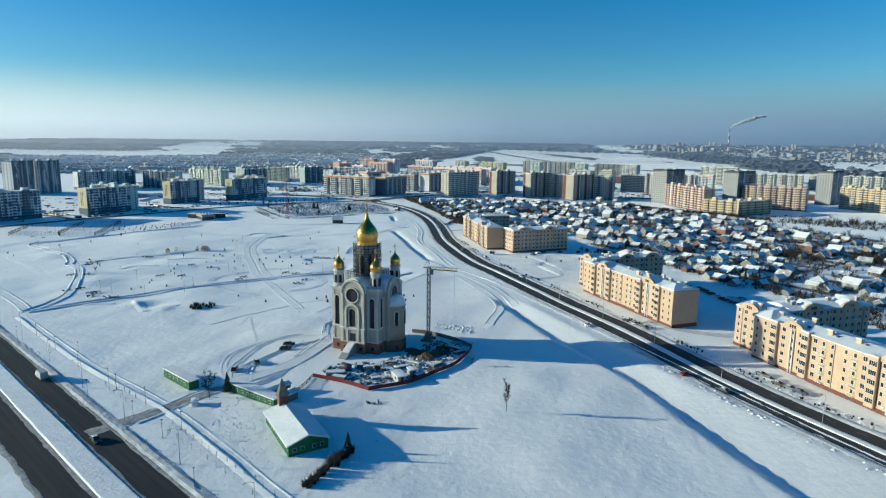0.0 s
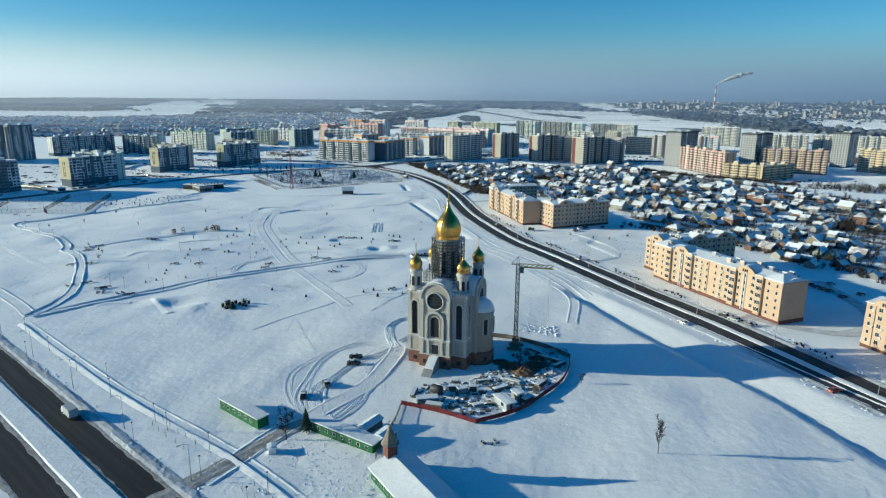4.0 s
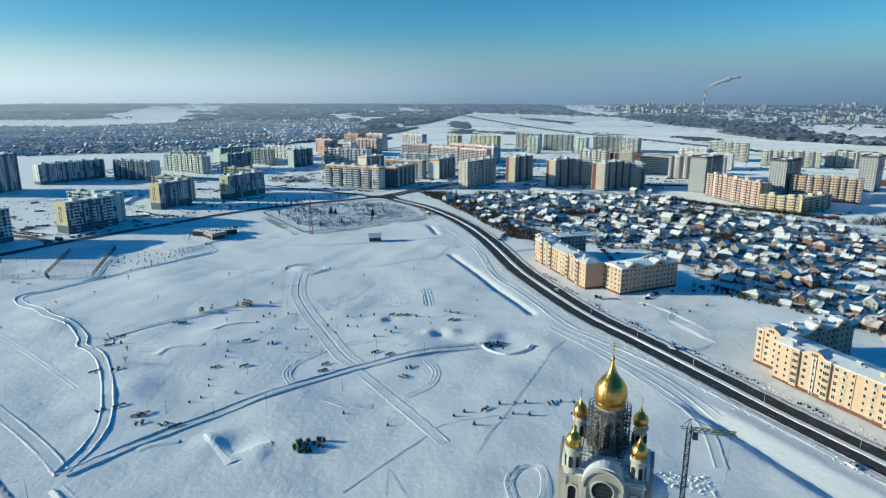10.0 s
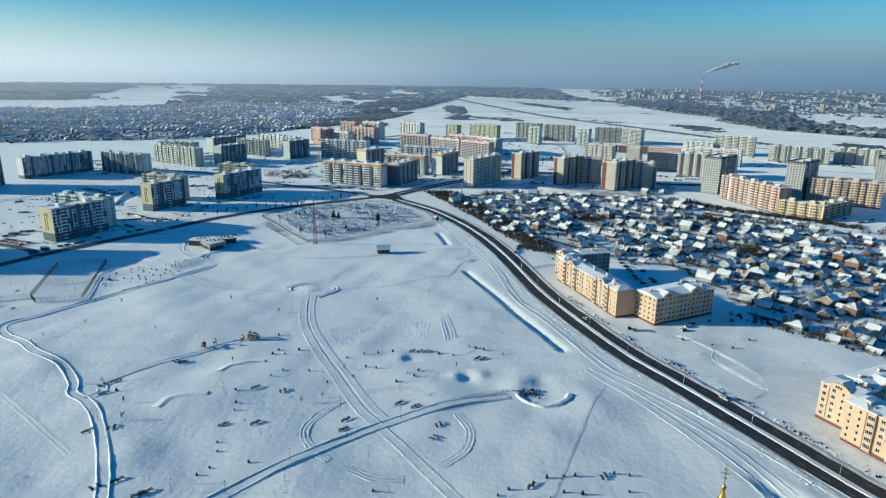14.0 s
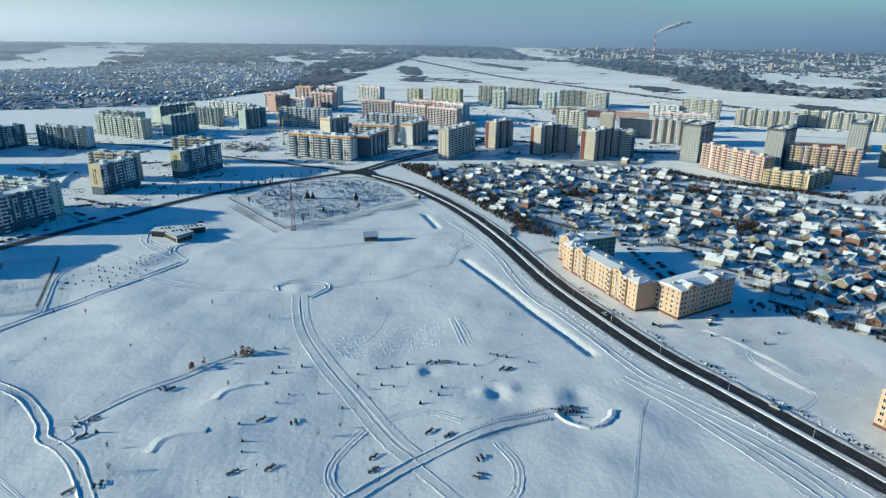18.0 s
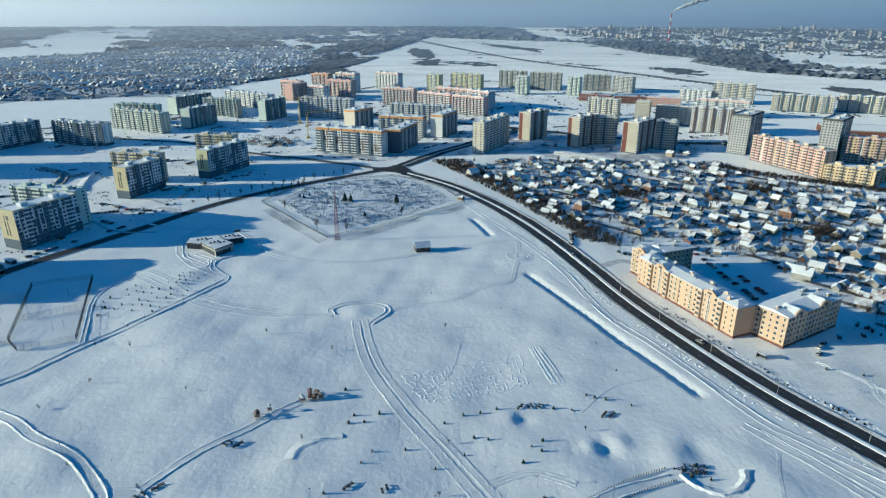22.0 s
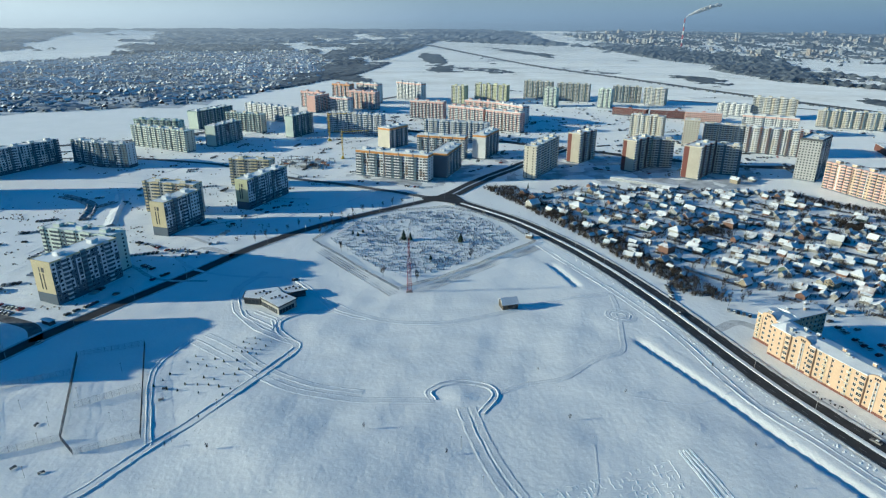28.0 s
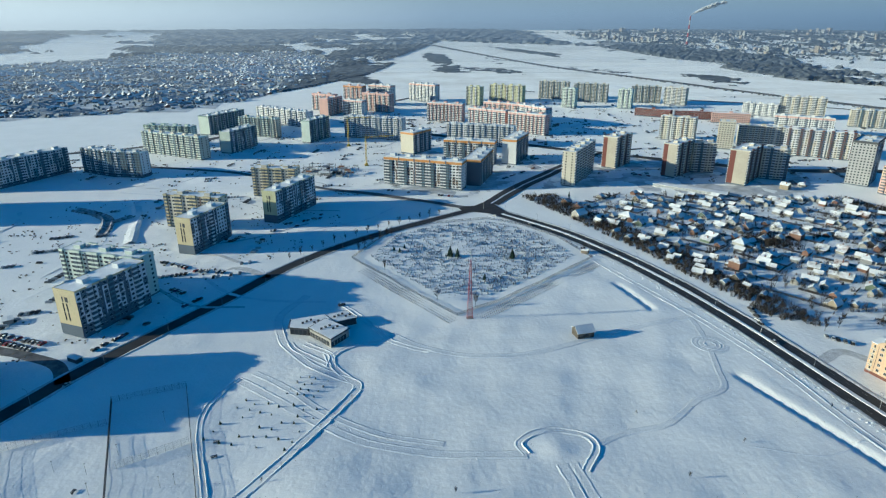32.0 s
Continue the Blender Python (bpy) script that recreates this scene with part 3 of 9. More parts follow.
G1 = "pale panel blocks by the west street"
block("long pale grey panel block with dark blue panels", (-437, 514), (-407, 572), 14, 9, "pale", pattern="DWWWLWWD", ends="pale", top="pale", skirt=1, mural="slate", group=G1)
block("tall dark grey and white sixteen-storey tower", (-619, 812), (-609, 842), 20, 16, "ash", pattern="DWWDW", top="slate", mural="slate", group=G1)
block("tall pale sixteen-storey tower joined to a dark one", (-607, 846), (-596, 878), 20, 16, "white", pattern="WDWW", top="slate", mural="teal", group=G1)
corner_block("grey panel block with a yellow end wall and dark lower storeys", (-392, 604), (-377, 599), (-355, 641), 9, "pale", pattern="WWLWWWDWW", ends="yellow", top="yellow", skirt=2, mural="slate", sign=True, group=G1)
block("pale panel block with mint trim behind the yellow-ended one", (-414, 668), (-360, 645), 13, 9, "mint", pattern="LWWL", top="mint", group=G1)
corner_block("grey nine-storey panel block with a yellow end wall and dark base", (-362, 726), (-349, 721), (-331, 760), 9, "pale", pattern="WWWDWWLWW", ends="yellow", top="yellow", skirt=2, mural="slate", sign=True, group=G1)
block("cream panel block with yellow balconies", (-388, 793), (-341, 776), 13, 9, "cream", pattern="LWWL", top="yellow", group=G1)
corner_block("grey nine-storey panel block with yellow-green corner", (-308, 798), (-298, 789), (-270, 844), 9, "pale", pattern="WWWDWWLW", ends="lime", top="lime", skirt=2, mural="slate", sign=True, group=G1)
block("cream panel block with yellow balconies", (-332, 880), (-290, 868), 13, 9, "cream", pattern="LWWL", top="yellow", group=G1)
block("long teal and white panel block", (-600, 925), (-553, 1008), 14, 9, "white", pattern="WWWDLWWW", top="white", mural="teal", skirt=1, group=G1)
block("long white and teal panel block with a bend", (-539, 1006), (-499, 980), 14, 9, "white", pattern="WDWL", top="white", mural="teal", skirt=1, group=G1)
block("white and teal panel block", (-499, 980), (-463, 968), 14, 9, "white", pattern="DWLWD", top="white", mural="teal", skirt=1, group=G1)
block("pale cream block with rows of glazed bays", (-506, 1109), (-422, 1054), 14, 9, "cream", pattern="LDLWLLWL", top="mint", group=G1)
block("pale green panel block behind the cream one", (-520, 1160), (-452, 1135), 13, 9, "mint", pattern="WWL", top="green", group=G1)
corner_block("green panel block with a light green end", (-466, 1241), (-451, 1230), (-412, 1302), 9, "white", pattern="WDWLW", ends="mint", top="green", group=G1)
corner_block("grey-green panel block with a pale end wall", (-406, 1096), (-393, 1088), (-369, 1141), 9, "ash", pattern="DWWDWL", ends="mint", top="mint", mural="slate", group=G1)
block("cream block with rows of glazed bays", (-407, 1224), (-350, 1194), 13, 9, "cream", pattern="LWDLW", top="mint", group=G1)
block("long pale grey panel block with balconies", (-402, 1359), (-313, 1278), 13, 8, "ash", pattern="LWWL", top="white", group=G1)
corner_block("pale green panel block with glazed bays", (-307, 1158), (-298, 1148), (-273, 1194), 10, "white", pattern="WDWLW", ends="mint", mural="teal", top="green", group=G1)

G2 = "beige blocks with orange cornices by the crossroads"
block("beige nine-storey block with glazed bays and an orange cornice", (-204, 913), (-128, 874), 15, 9, "white", pattern="LLDWWLLDWVWLLD", band="orange", mural="umber", top="white", group=G2, sh=3.0)
corner_block("grey block with dark mural end wall and an orange cornice", (-121, 898), (-106, 889), (-82, 944), 9, "ash", pattern="DWWD", ends="slate", band="orange", group=G2)
corner_block("narrow grey block with an orange cornice", (-174, 1071), (-162, 1055), (-136, 1085), 9, "ash", pattern="WDW", ends="cream", band="orange", group=G2)
block("beige block with orange cornice and glazed bays", (-129, 1010), (-72, 985), 14, 9, "white", pattern="LDWLVW", band="orange", mural="umber", group=G2)
corner_block("narrow grey block with an orange cornice", (-57, 993), (-47, 979), (-21, 1024), 10, "ash", pattern="WDDW", ends="white", band="orange", group=G2)
block("long light grey panel block with white balconies", (-110, 1121), (-26, 1082), 14, 9, "ash", pattern="LWWLW", top="white", group=G2)
block("long light grey panel block with white balconies", (-252, 1191), (-170, 1154), 14, 10, "ash", pattern="WLWWL", top="white", group=G2)

G3 = "pink and white blocks"
block("pink and white ten-storey panel block", (-117, 1329), (-62, 1298), 14, 10, "pink", pattern="LWLW", top="white", band="pink", group=G3)
block("long pink and white panel block", (-58, 1258), (-8, 1211), 14, 10, "pink", pattern="LWLWL", top="white", band="pink", group=G3)
block("long pink and white panel block", (-5, 1206), (41, 1164), 14, 10, "pink", pattern="LWLW", top="white", band="pink", group=G3)
block("grey and pink ten-storey panel block", (30, 1290), (62, 1235), 14, 10, "ash", pattern="LWW", top="white", band="pink", group=G3)
block("pink and white panel block", (-20, 1330), (35, 1285), 14, 10, "rose", pattern="LWW", top="white", band="pink", group=G3)
corner_block("pink panel block with a pale end", (-300, 1411), (-286, 1400), (-262, 1440), 10, "rose", pattern="LWW", ends="rose", band="pink", group=G3)
block("white and pink panel block", (-260, 1411), (-226, 1385), 14, 9, "white", pattern="LWL", band="pink", group=G3)
block("tall pink panel block with orange top", (-262, 1545), (-226, 1522), 16, 13, "rose", pattern="LWW", band="orange", group=G3)
block("tall pink panel block with orange top", (-212, 1557), (-170, 1523), 16, 13, "white", pattern="LWWL", band="rose", group=G3)
block("eleven-storey pink and white panel block", (-226, 1465), (-176, 1430), 15, 11, "rose", pattern="WWL", band="pink", group=G3)
block("ten-storey pink panel block with dark end", (-320, 1490), (-280, 1460), 15, 10, "rose", pattern="LWW", band="pink", group=G3)
block("grey and rose twelve-storey panel block", (-127, 1610), (-78, 1557), 15, 12, "ash", pattern="WLW", band="rose", group=G3)
block("yellow-green twelve-storey panel tower", (-19, 1521), (5, 1503), 18, 12, "lime", pattern="LWW", group=G3)
block("long yellow-green panel block under snow", (41, 1586), (101, 1540), 16, 11, "lime", pattern="LWWW", group=G3)

G4 = "panel blocks to the north"
block("pale green twelve-storey panel tower", (161, 1464), (182, 1449), 18, 12, "mint", pattern="WWL", group=G4)
block("plain grey panel block under snow", (215, 1555), (275, 1520), 15, 12, "cream", pattern="LWDW", group=G4)
block("plain grey panel block under snow", (157, 1615), (208, 1575), 15, 12, "cream", pattern="LWDW", group=G4)
block("pale green twelve-storey panel tower", (263, 1435), (284, 1420), 18, 12, "mint", pattern="WWL", group=G4)
block("plain grey panel block under snow", (325, 1517), (378, 1492), 15, 11, "cream", pattern="LWDW", group=G4)
block("cream and green panel block", (379, 1483), (411, 1453), 16, 11, "cream", pattern="LWL", group=G4)
block("low brick-red block with snow on the roof", (258, 1342), (304, 1300), 14, 4, "brick", pattern="WWV", group=G4, roof_boxes=1)
block("low brick-red block with snow on the roof", (312, 1300), (390, 1262), 14, 4, "brick", pattern="WWV", group=G4, roof_boxes=1)
block("low rose brick block with snow on the roof", (352, 1250), (405, 1225), 14, 5, "rose", pattern="WWV", group=G4, roof_boxes=1)
block("cream panel block with stacked bays", (196, 1117), (233, 1087), 14, 11, "cream", pattern="LWWLW", group=G4)
block("narrow pale tower with a coloured end panel", (241, 1042), (258, 1032), 22, 12, "cream", pattern="WW", ends="straw", group=G4)
block("cream and grey panel block with stacked bays", (281, 1060), (335, 1032), 14, 9, "cream", pattern="LWLW", group=G4)
block("long grey panel block with brown balcony stacks", (304, 997), (367, 949), 14, 11, "ash", pattern="WRWWLRW", mural="cream", group=G4)
block("white and rose block with glazed bays", (389, 1142), (450, 1094), 14, 9, "white", pattern="LWVW", band="rose", group=G4)
block("tall white panel block with cream bays", (501, 1294), (557, 1250), 15, 12, "cream", pattern="LWWL", top="white", group=G4)
block("lower white panel block with snowy roof", (452, 1325), (494, 1287), 14, 7, "white", pattern="WWL", group=G4)
block("long white panel block with window rows", (547, 1182), (625, 1130), 14, 9, "cream", pattern="WWLWD", top="white", group=G4)
block("long white panel block with window rows", (649, 1155), (751, 1075), 14, 9, "cream", pattern="WWLWD", top="white", group=G4)

G5 = "cream towers with red ends"
corner_block("cream tower with stacked balconies", (-23, 879), (-12, 873), (33, 938), 12, "cream", pattern="LWWLWW", group=G5)
corner_block("cream tower with a dark red end strip", (46, 950), (61, 946), (92, 975), 12, "cream", pattern="LWWRW", ends="putty", strip="brick", group=G5)
corner_block("cream tower with a dark red end strip", (95, 901), (109, 897), (143, 925), 12, "cream", pattern="LWWRW", ends="putty", strip="brick", group=G5)
block("cream tower with dark balconies", (141, 921), (164, 914), 16, 11, "cream", pattern="WLDLW", strip="brown", group=G5)
corner_block("cream tower with a dark red end strip", (151, 867), (165, 856), (199, 886), 12, "cream", pattern="LWWRW", ends="putty", strip="brick", group=G5)
block("cream tower with dark balconies", (199, 883), (222, 871), 16, 11, "cream", pattern="WLDLW", strip="brown", group=G5)

G6 = "white towers with dark frames"
corner_block("white sixteen-storey tower with dark window strips and a dark crown", (272, 849), (288, 835), (322, 864), 15, "stone", pattern="VVV", top="graph", crown=2.2, mural="graph", group=G6)
corner_block("white sixteen-storey tower with dark window strips and a dark crown", (348, 800), (364, 789), (398, 816), 15, "stone", pattern="VVV", top="graph", crown=2.2, mural="graph", group=G6)
corner_block("white tower with dark window strips and a dark crown", (497, 853), (513, 842), (543, 870), 15, "stone", pattern="VVV", top="graph", crown=2.2, mural="graph", group=G6)
corner_block("white tower with dark window strips and a dark crown", (560, 800), (576, 789), (606, 815), 15, "stone", pattern="VVV", top="graph", crown=2.2, mural="graph", group=G6)

G7 = "yellow stepped blocks"
block("yellow and peach nine-storey block with pink balcony stacks", (280, 813), (297, 721), 14, 9, "peach", pattern="WLWLW", top="rose", mural="rose", group=G7)
block("yellow six-storey block with a blue sign strip", (297, 719), (321, 687), 13, 5, "straw", pattern="WLW", top="straw", group=G7)
block("yellow six-storey block with a snowy roof", (323, 685), (374, 717), 13, 5, "straw", pattern="WLWW", top="straw", group=G7)
block("yellow nine-storey block behind the lower wing", (372, 792), (430, 748), 14, 9, "straw", pattern="WLWWL", top="rose", mural="peach", group=G7)
block("long pale yellow nine-storey block", (500, 800), (535, 690), 14, 9, "straw", pattern="WLWWL", top="straw", group=G7)

# ---- shapes ----
def lathe(name, prof, m, seg=20, smooth=True):
    """A turned body; prof: (radius, height) from the bottom up."""
    v, f = [], []
    for r, z in prof:
        for i in range(seg):
            a = 2 * math.pi * i / seg
            v.append((r * math.cos(a), r * math.sin(a), z))
    for j in range(len(prof) - 1):
        for i in range(seg):
            k = (i + 1) % seg
            f.append((j * seg + i, j * seg + k, (j + 1) * seg + k, (j + 1) * seg + i))
    f.append(tuple(range(seg))[::-1])
    f.append(tuple((len(prof) - 1) * seg + i for i in range(seg)))
    me = mesh_of(name, v, f, m)
    if smooth:
        me.polygons.foreach_set("use_smooth", [True] * (len(f) - 2) + [False] * 2)
    return me


def extrude(name, prof, y0, y1, m):
    """A prism: prof (x, z), counter-clockwise seen from -y, from y0 to y1."""
    n = len(prof)
    v = [(x, y0, z) for x, z in prof] + [(x, y1, z) for x, z in prof]
    f = [tuple(range(n)), tuple(range(2 * n - 1, n - 1, -1))] + [((i + 1) % n, i, n + i, n + (i + 1) % n) for i in range(n)]
    return mesh_of(name, v, f, m)


def arch(w, z0, z1, n=10):
    """Outline of an opening w wide with a round head whose top is at z1."""
    r = w / 2
    return [(-r, z0), (r, z0)] + [(r * math.cos(math.pi * i / n), z1 - r + r * math.sin(math.pi * i / n)) for i in range(n + 1)]


def arch_rim(name, w, z0, z1, thick, y0, y1, m, n=10):
    """The moulded surround of an arched opening."""
    inner, outer = arch(w, z0, z1, n)[1:], arch(w + 2 * thick, z0, z1 + thick, n)[1:]
    inner, outer = inner + [(-w / 2, z0)], outer + [(-w / 2 - thick, z0)]
    k = len(inner)
    v = [(x, y, z) for y in (y0, y1) for x, z in inner + outer]
    f = []
    for i in range(k - 1):
        f += [(i, k + i, k + i + 1, i + 1), (2 * k + i, 2 * k + i + 1, 3 * k + i + 1, 3 * k + i),
              (k + i, 3 * k + i, 3 * k + i + 1, k + i + 1), (i, i + 1, 2 * k + i + 1, 2 * k + i)]
    return mesh_of(name, v, f, m)


def rods(name, segs, r, m, sides=3):
    """One mesh of thin straight bars; segs: pairs of ends."""
    v, f = [], []
    for a, b in segs:
        a, b = Vector(a), Vector(b)
        d = (b - a)
        if d.length < 1e-4:
            continue
        d.normalize()
        u = d.orthogonal().normalized()
        w = d.cross(u)
        k = len(v)
        for e in (a, b):
            for i in range(sides):
                t = 2 * math.pi * i / sides
                v.append(e + r * (u * math.cos(t) + w * math.sin(t)))
        f += [(k + i, k + (i + 1) % sides, k + sides + (i + 1) % sides, k + sides + i) for i in range(sides)]
    return mesh_of(name, v, f, m)


def glazed(name, frames, panes):
    """A framed window as one mesh: frame and glass."""
    a, b = box_mesh(name, frames, WHITE), box_mesh("g", panes, GLASS)
    n = len(a.vertices)
    v = [tuple(q.co) for q in a.vertices] + [tuple(q.co) for q in b.vertices]
    f = [tuple(p.vertices) for p in a.polygons] + [tuple(i + n for i in p.vertices) for p in b.polygons]
    me = mesh_of(name, v, f, WHITE, GLASS)
    me.polygons.foreach_set("material_index", [0] * len(a.polygons) + [1] * len(b.polygons))
    bpy.data.meshes.remove(a)
    bpy.data.meshes.remove(b)
    return me


def stuff(ob):
    ob["kind"] = "stuff"
    return ob


# ---- church ----
STONE = mat("church_render", (0.42, 0.38, 0.32), (0.36, 0.33, 0.28), 0.25, 0.85, fine=1.5)
STONE_L = mat("church_trim", (0.50, 0.47, 0.42), (0.43, 0.41, 0.37), 0.3, 0.8)
BRICK = mat("red_brick", (0.25, 0.12, 0.085), (0.17, 0.09, 0.07), 0.8, 0.9, fine=3)
GOLD = mat("gilded_metal", (0.70, 0.42, 0.11), (0.52, 0.31, 0.08), 0.9, 0.3, metal=1.0, bump=0.15, bump_scale=1.2)
RUST = mat("rusty_earth", (0.16, 0.10, 0.06), (0.09, 0.065, 0.045), 0.5, 0.95, bump=0.6, bump_scale=1.5)
RED = mat("red_sheet", (0.17, 0.022, 0.028), (0.12, 0.018, 0.022), 0.6, 0.6)
GREEN = mat("green_boards", (0.035, 0.15, 0.055), (0.02, 0.10, 0.035), 0.5, 0.7, fine=4)
TIMBER = mat("weathered_timber", (0.24, 0.20, 0.16), (0.15, 0.125, 0.10), 0.8, 0.9, fine=5, vary=0.15)
STEEL = mat("galvanised_steel", (0.36, 0.37, 0.38), (0.28, 0.29, 0.30), 1.0, 0.5, metal=0.6)
YELLOW = mat("yellow_paint", (0.66, 0.45, 0.06), (0.52, 0.36, 0.06), 0.8, 0.55)

church = thing("church", pose(-17.5, 209, 0, 0, 0, -20), "unfinished pale stone church with gilded onion domes and brick plinth", "church")
put("nave", box_mesh("nave", [(-8.6, 8.6, -8.6, 8.6, -1, 25.0)], STONE), church)
put("plinth", box_mesh("plinth", [(-9.7, 9.7, -9.7, 9.7, -1, 4.2)], BRICK), church, "red brick plinth")
put("roof_snow", box_mesh("roof_snow", [(-8.4, 8.4, -8.4, 8.4, 25.0, 25.35)], SNOW_ROOF), church, "snow on the flat roof")


def onion(rad, z0, h):
    prof = [(0.9, 0), (0.93, 0.015), (0.93, 0.085), (0.9, 0.09), (0.93, 0.12), (0.985, 0.19), (1.0, 0.26), (0.985, 0.33), (0.93, 0.40), (0.82, 0.48), (0.66, 0.56), (0.48, 0.63), (0.33, 0.70), (0.22, 0.77), (0.14, 0.85), (0.08, 0.93), (0.04, 1.0)]
    return [(r * rad, z0 + z * h) for r, z in prof]


def cross(parent, x, y, z, s):
    t = 0.04 * s
    b = [(x - t, x + t, y - t, y + t, z - 0.3, z + 2.4 * s), (x - 0.55 * s, x + 0.55 * s, y - t, y + t, z + 1.5 * s, z + 1.5 * s + 2 * t),
         (x - 0.28 * s, x + 0.28 * s, y - t, y + t, z + 1.95 * s, z + 1.95 * s + 2 * t), (x - 0.24 * s, x + 0.24 * s, y - t, y + t, z + 0.85 * s, z + 0.85 * s + 2 * t)]
    return put("cross", box_mesh("cross", b, GOLD), parent, "slender gilded cross")


def turn4(k):
    return pose(0, 0, 0, 0, 0, 90 * k)


def at4(name, me, k, label="", parent=None):
    return put(name, me, parent or church, label, turn4(k))


win_dark = mat("dark_glass", (0.022, 0.024, 0.03), (0.035, 0.038, 0.045), 0.6, 0.4, spec=0.12)
arm_me = extrude("arm", [(-4.9, 4.2), (4.9, 4.2)] + [(4.9 * math.cos(math.pi * i / 14), 22.6 + 4.9 * math.sin(math.pi * i / 14)) for i in range(15)], -11.2, -8.6, STONE)
arm_foot = box_mesh("arm_foot", [(-5.2, 5.2, -11.5, -9.7, -1, 4.2)], BRICK)
arm_roof = extrude("arm_roof", [(5.1 * math.cos(math.pi * i / 14), 22.9 + 5.1 * math.sin(math.pi * i / 14)) for i in range(15)] + [(4.5 * math.cos(math.pi * i / 14), 22.7 + 4.5 * math.sin(math.pi * i / 14)) for i in range(14, -1, -1)], -10.6, -3.4, SNOW_ROOF)
gable_rim = arch_rim("gable_rim", 9.0, 22.2, 27.1, 0.55, -11.55, -11.2, STONE_L, 14)
rose_rim = lathe("rose_rim", [(2.95, 0), (2.95, 0.4), (2.5, 0.4), (2.5, 0)], STONE_L, 24)
rose_pane = lathe("rose_pane", [(2.5, 0.0), (2.5, 0.08)], win_dark, 24)
rose_bars = box_mesh("rose_bars", [(-2.5, 2.5, -0.04, 0.04, 0.08, 0.14), (-0.04, 0.04, -2.5, 2.5, 0.08, 0.14), (-1.9, 1.9, 1.0, 1.07, 0.08, 0.13), (-1.9, 1.9, -1.07, -1.0, 0.08, 0.13)], DARK)
portal_rim = arch_rim("portal_rim", 4.5, 9.6, 18.1, 0.85, -11.95, -11.2, STONE_L)
portal_inner = arch_rim("portal_inner", 2.7, 10.2, 16.9, 0.5, -11.6, -11.2, STONE)
portal_pane = extrude("portal_pane", arch(2.7, 10.2, 16.9), -11.26, -11.2, win_dark)
ledge_snow = box_mesh("ledge_snow", [(-5.2, 5.2, -11.8, -11.3, 9.6, 9.78)], SNOW_ROOF)
bay_ledge = box_mesh("ledge_snow", [(5.3, 9.8, -9.82, -9.45, 9.5, 9.68), (9.45, 9.82, -9.45, -5.3, 9.5, 9.68)], SNOW_ROOF)
low_window = box_mesh("low_window", [(-1.1, 1.1, -11.27, -11.2, 4.6, 7.6)], win_dark)
low_frame = box_mesh("low_frame", [(-1.3, 1.3, -11.24, -11.2, 4.4, 7.8)], STONE_L)
for k in range(4):
    arm = at4("arm", arm_me, k)
    at4("arm_plinth", arm_foot, k, "red brick plinth")
    at4("arm_roof", arm_roof, k, "barrel roof under snow")
    put("gable_moulding", gable_rim, arm)
    rose = put("rose_window", rose_rim, arm, "round window with stone rim", pose(0, -11.2, 21.9, 90))
    put("pane", rose_pane, rose)
    put("glazing_bar", rose_bars, rose)
    if k != 1:
        niche = put("portal_surround", portal_rim, arm)
        put("pane", portal_pane, niche)
        put("inner_arch", portal_inner, niche)
        put("ledge_snow", ledge_snow, arm, "snow lying on the ledge")
        put("window_frame", low_frame, arm)
        put("low_pane", low_window, arm)
    for s in (-1, 1):
        put("pilaster", box_mesh("pilaster", [(s * 4.35 - 0.55, s * 4.35 + 0.55, -11.6, -11.2, 4.2, 22.4)], STONE_L), arm)
        put("inner_pilaster", box_mesh("inner_pilaster", [(s * 2.25 - 0.4, s * 2.25 + 0.4, -11.62, -11.2, 4.2, 9.6)], STONE_L), arm)
        put("base_window", box_mesh("base_window", [(s * 3.3 - 0.6, s * 3.3 + 0.6, -11.56, -11.5, 1.2, 2.6)], win_dark), arm)
    put("string_course", box_mesh("string_course", [(-5.15, 5.15, -11.75, -11.2, 9.0, 9.6), (-5.2, 5.2, -11.7, -11.2, 4.2, 4.6)], STONE_L), arm)
    # corner bay between two arms
    bay = at4("corner_bay", box_mesh("corner_bay", [(5.0, 9.5, -9.5, -5.0, 4.2, 23.4)], STONE), k)
    for cn, co_, c0, c1 in (("cornice", 9.9, 23.4, 24.0), ("string_course", 9.75, 9.0, 9.5), ("base_course", 9.8, 4.2, 4.6)):
        put(cn, box_mesh(cn, [(4.9, co_, -co_, -4.9, c0, c1)], STONE_L), bay)
    put("ledge_snow", bay_ledge, bay, "snow lying on the ledge")
    put("bay_snow", box_mesh("bay_snow", [(4.9, 9.7, -9.7, -4.9, 24.0, 24.3)], SNOW_ROOF), bay)
    for q, (px, py, rz) in enumerate(((7.35, -9.5, 0), (9.5, -7.35, 90))):
        tall = put("tall_window", arch_rim("tall_window", 2.0, 9.9, 21.0, 0.5, -0.55, 0, STONE_L), bay, "tall round-headed window", pose(px, py, 0, 0, 0, rz))
        put("pane", extrude("pane", arch(2.0, 9.9, 21.0), -0.07, 0, win_dark), tall)
        put("small_window", box_mesh("small_window", [(-0.65, 0.65, -0.27, -0.2, 1.3, 2.6)], win_dark), bay, "", pose(px, py, 0, 0, 0, rz))
    for cx, cy in ((9.3, -9.3), (5.5, -9.55), (9.55, -5.5)):
        put("corner_pilaster", box_mesh("corner_pilaster", [(cx - 0.42, cx + 0.42, cy - 0.42, cy + 0.42, 4.2, 23.4)], STONE_L), bay)
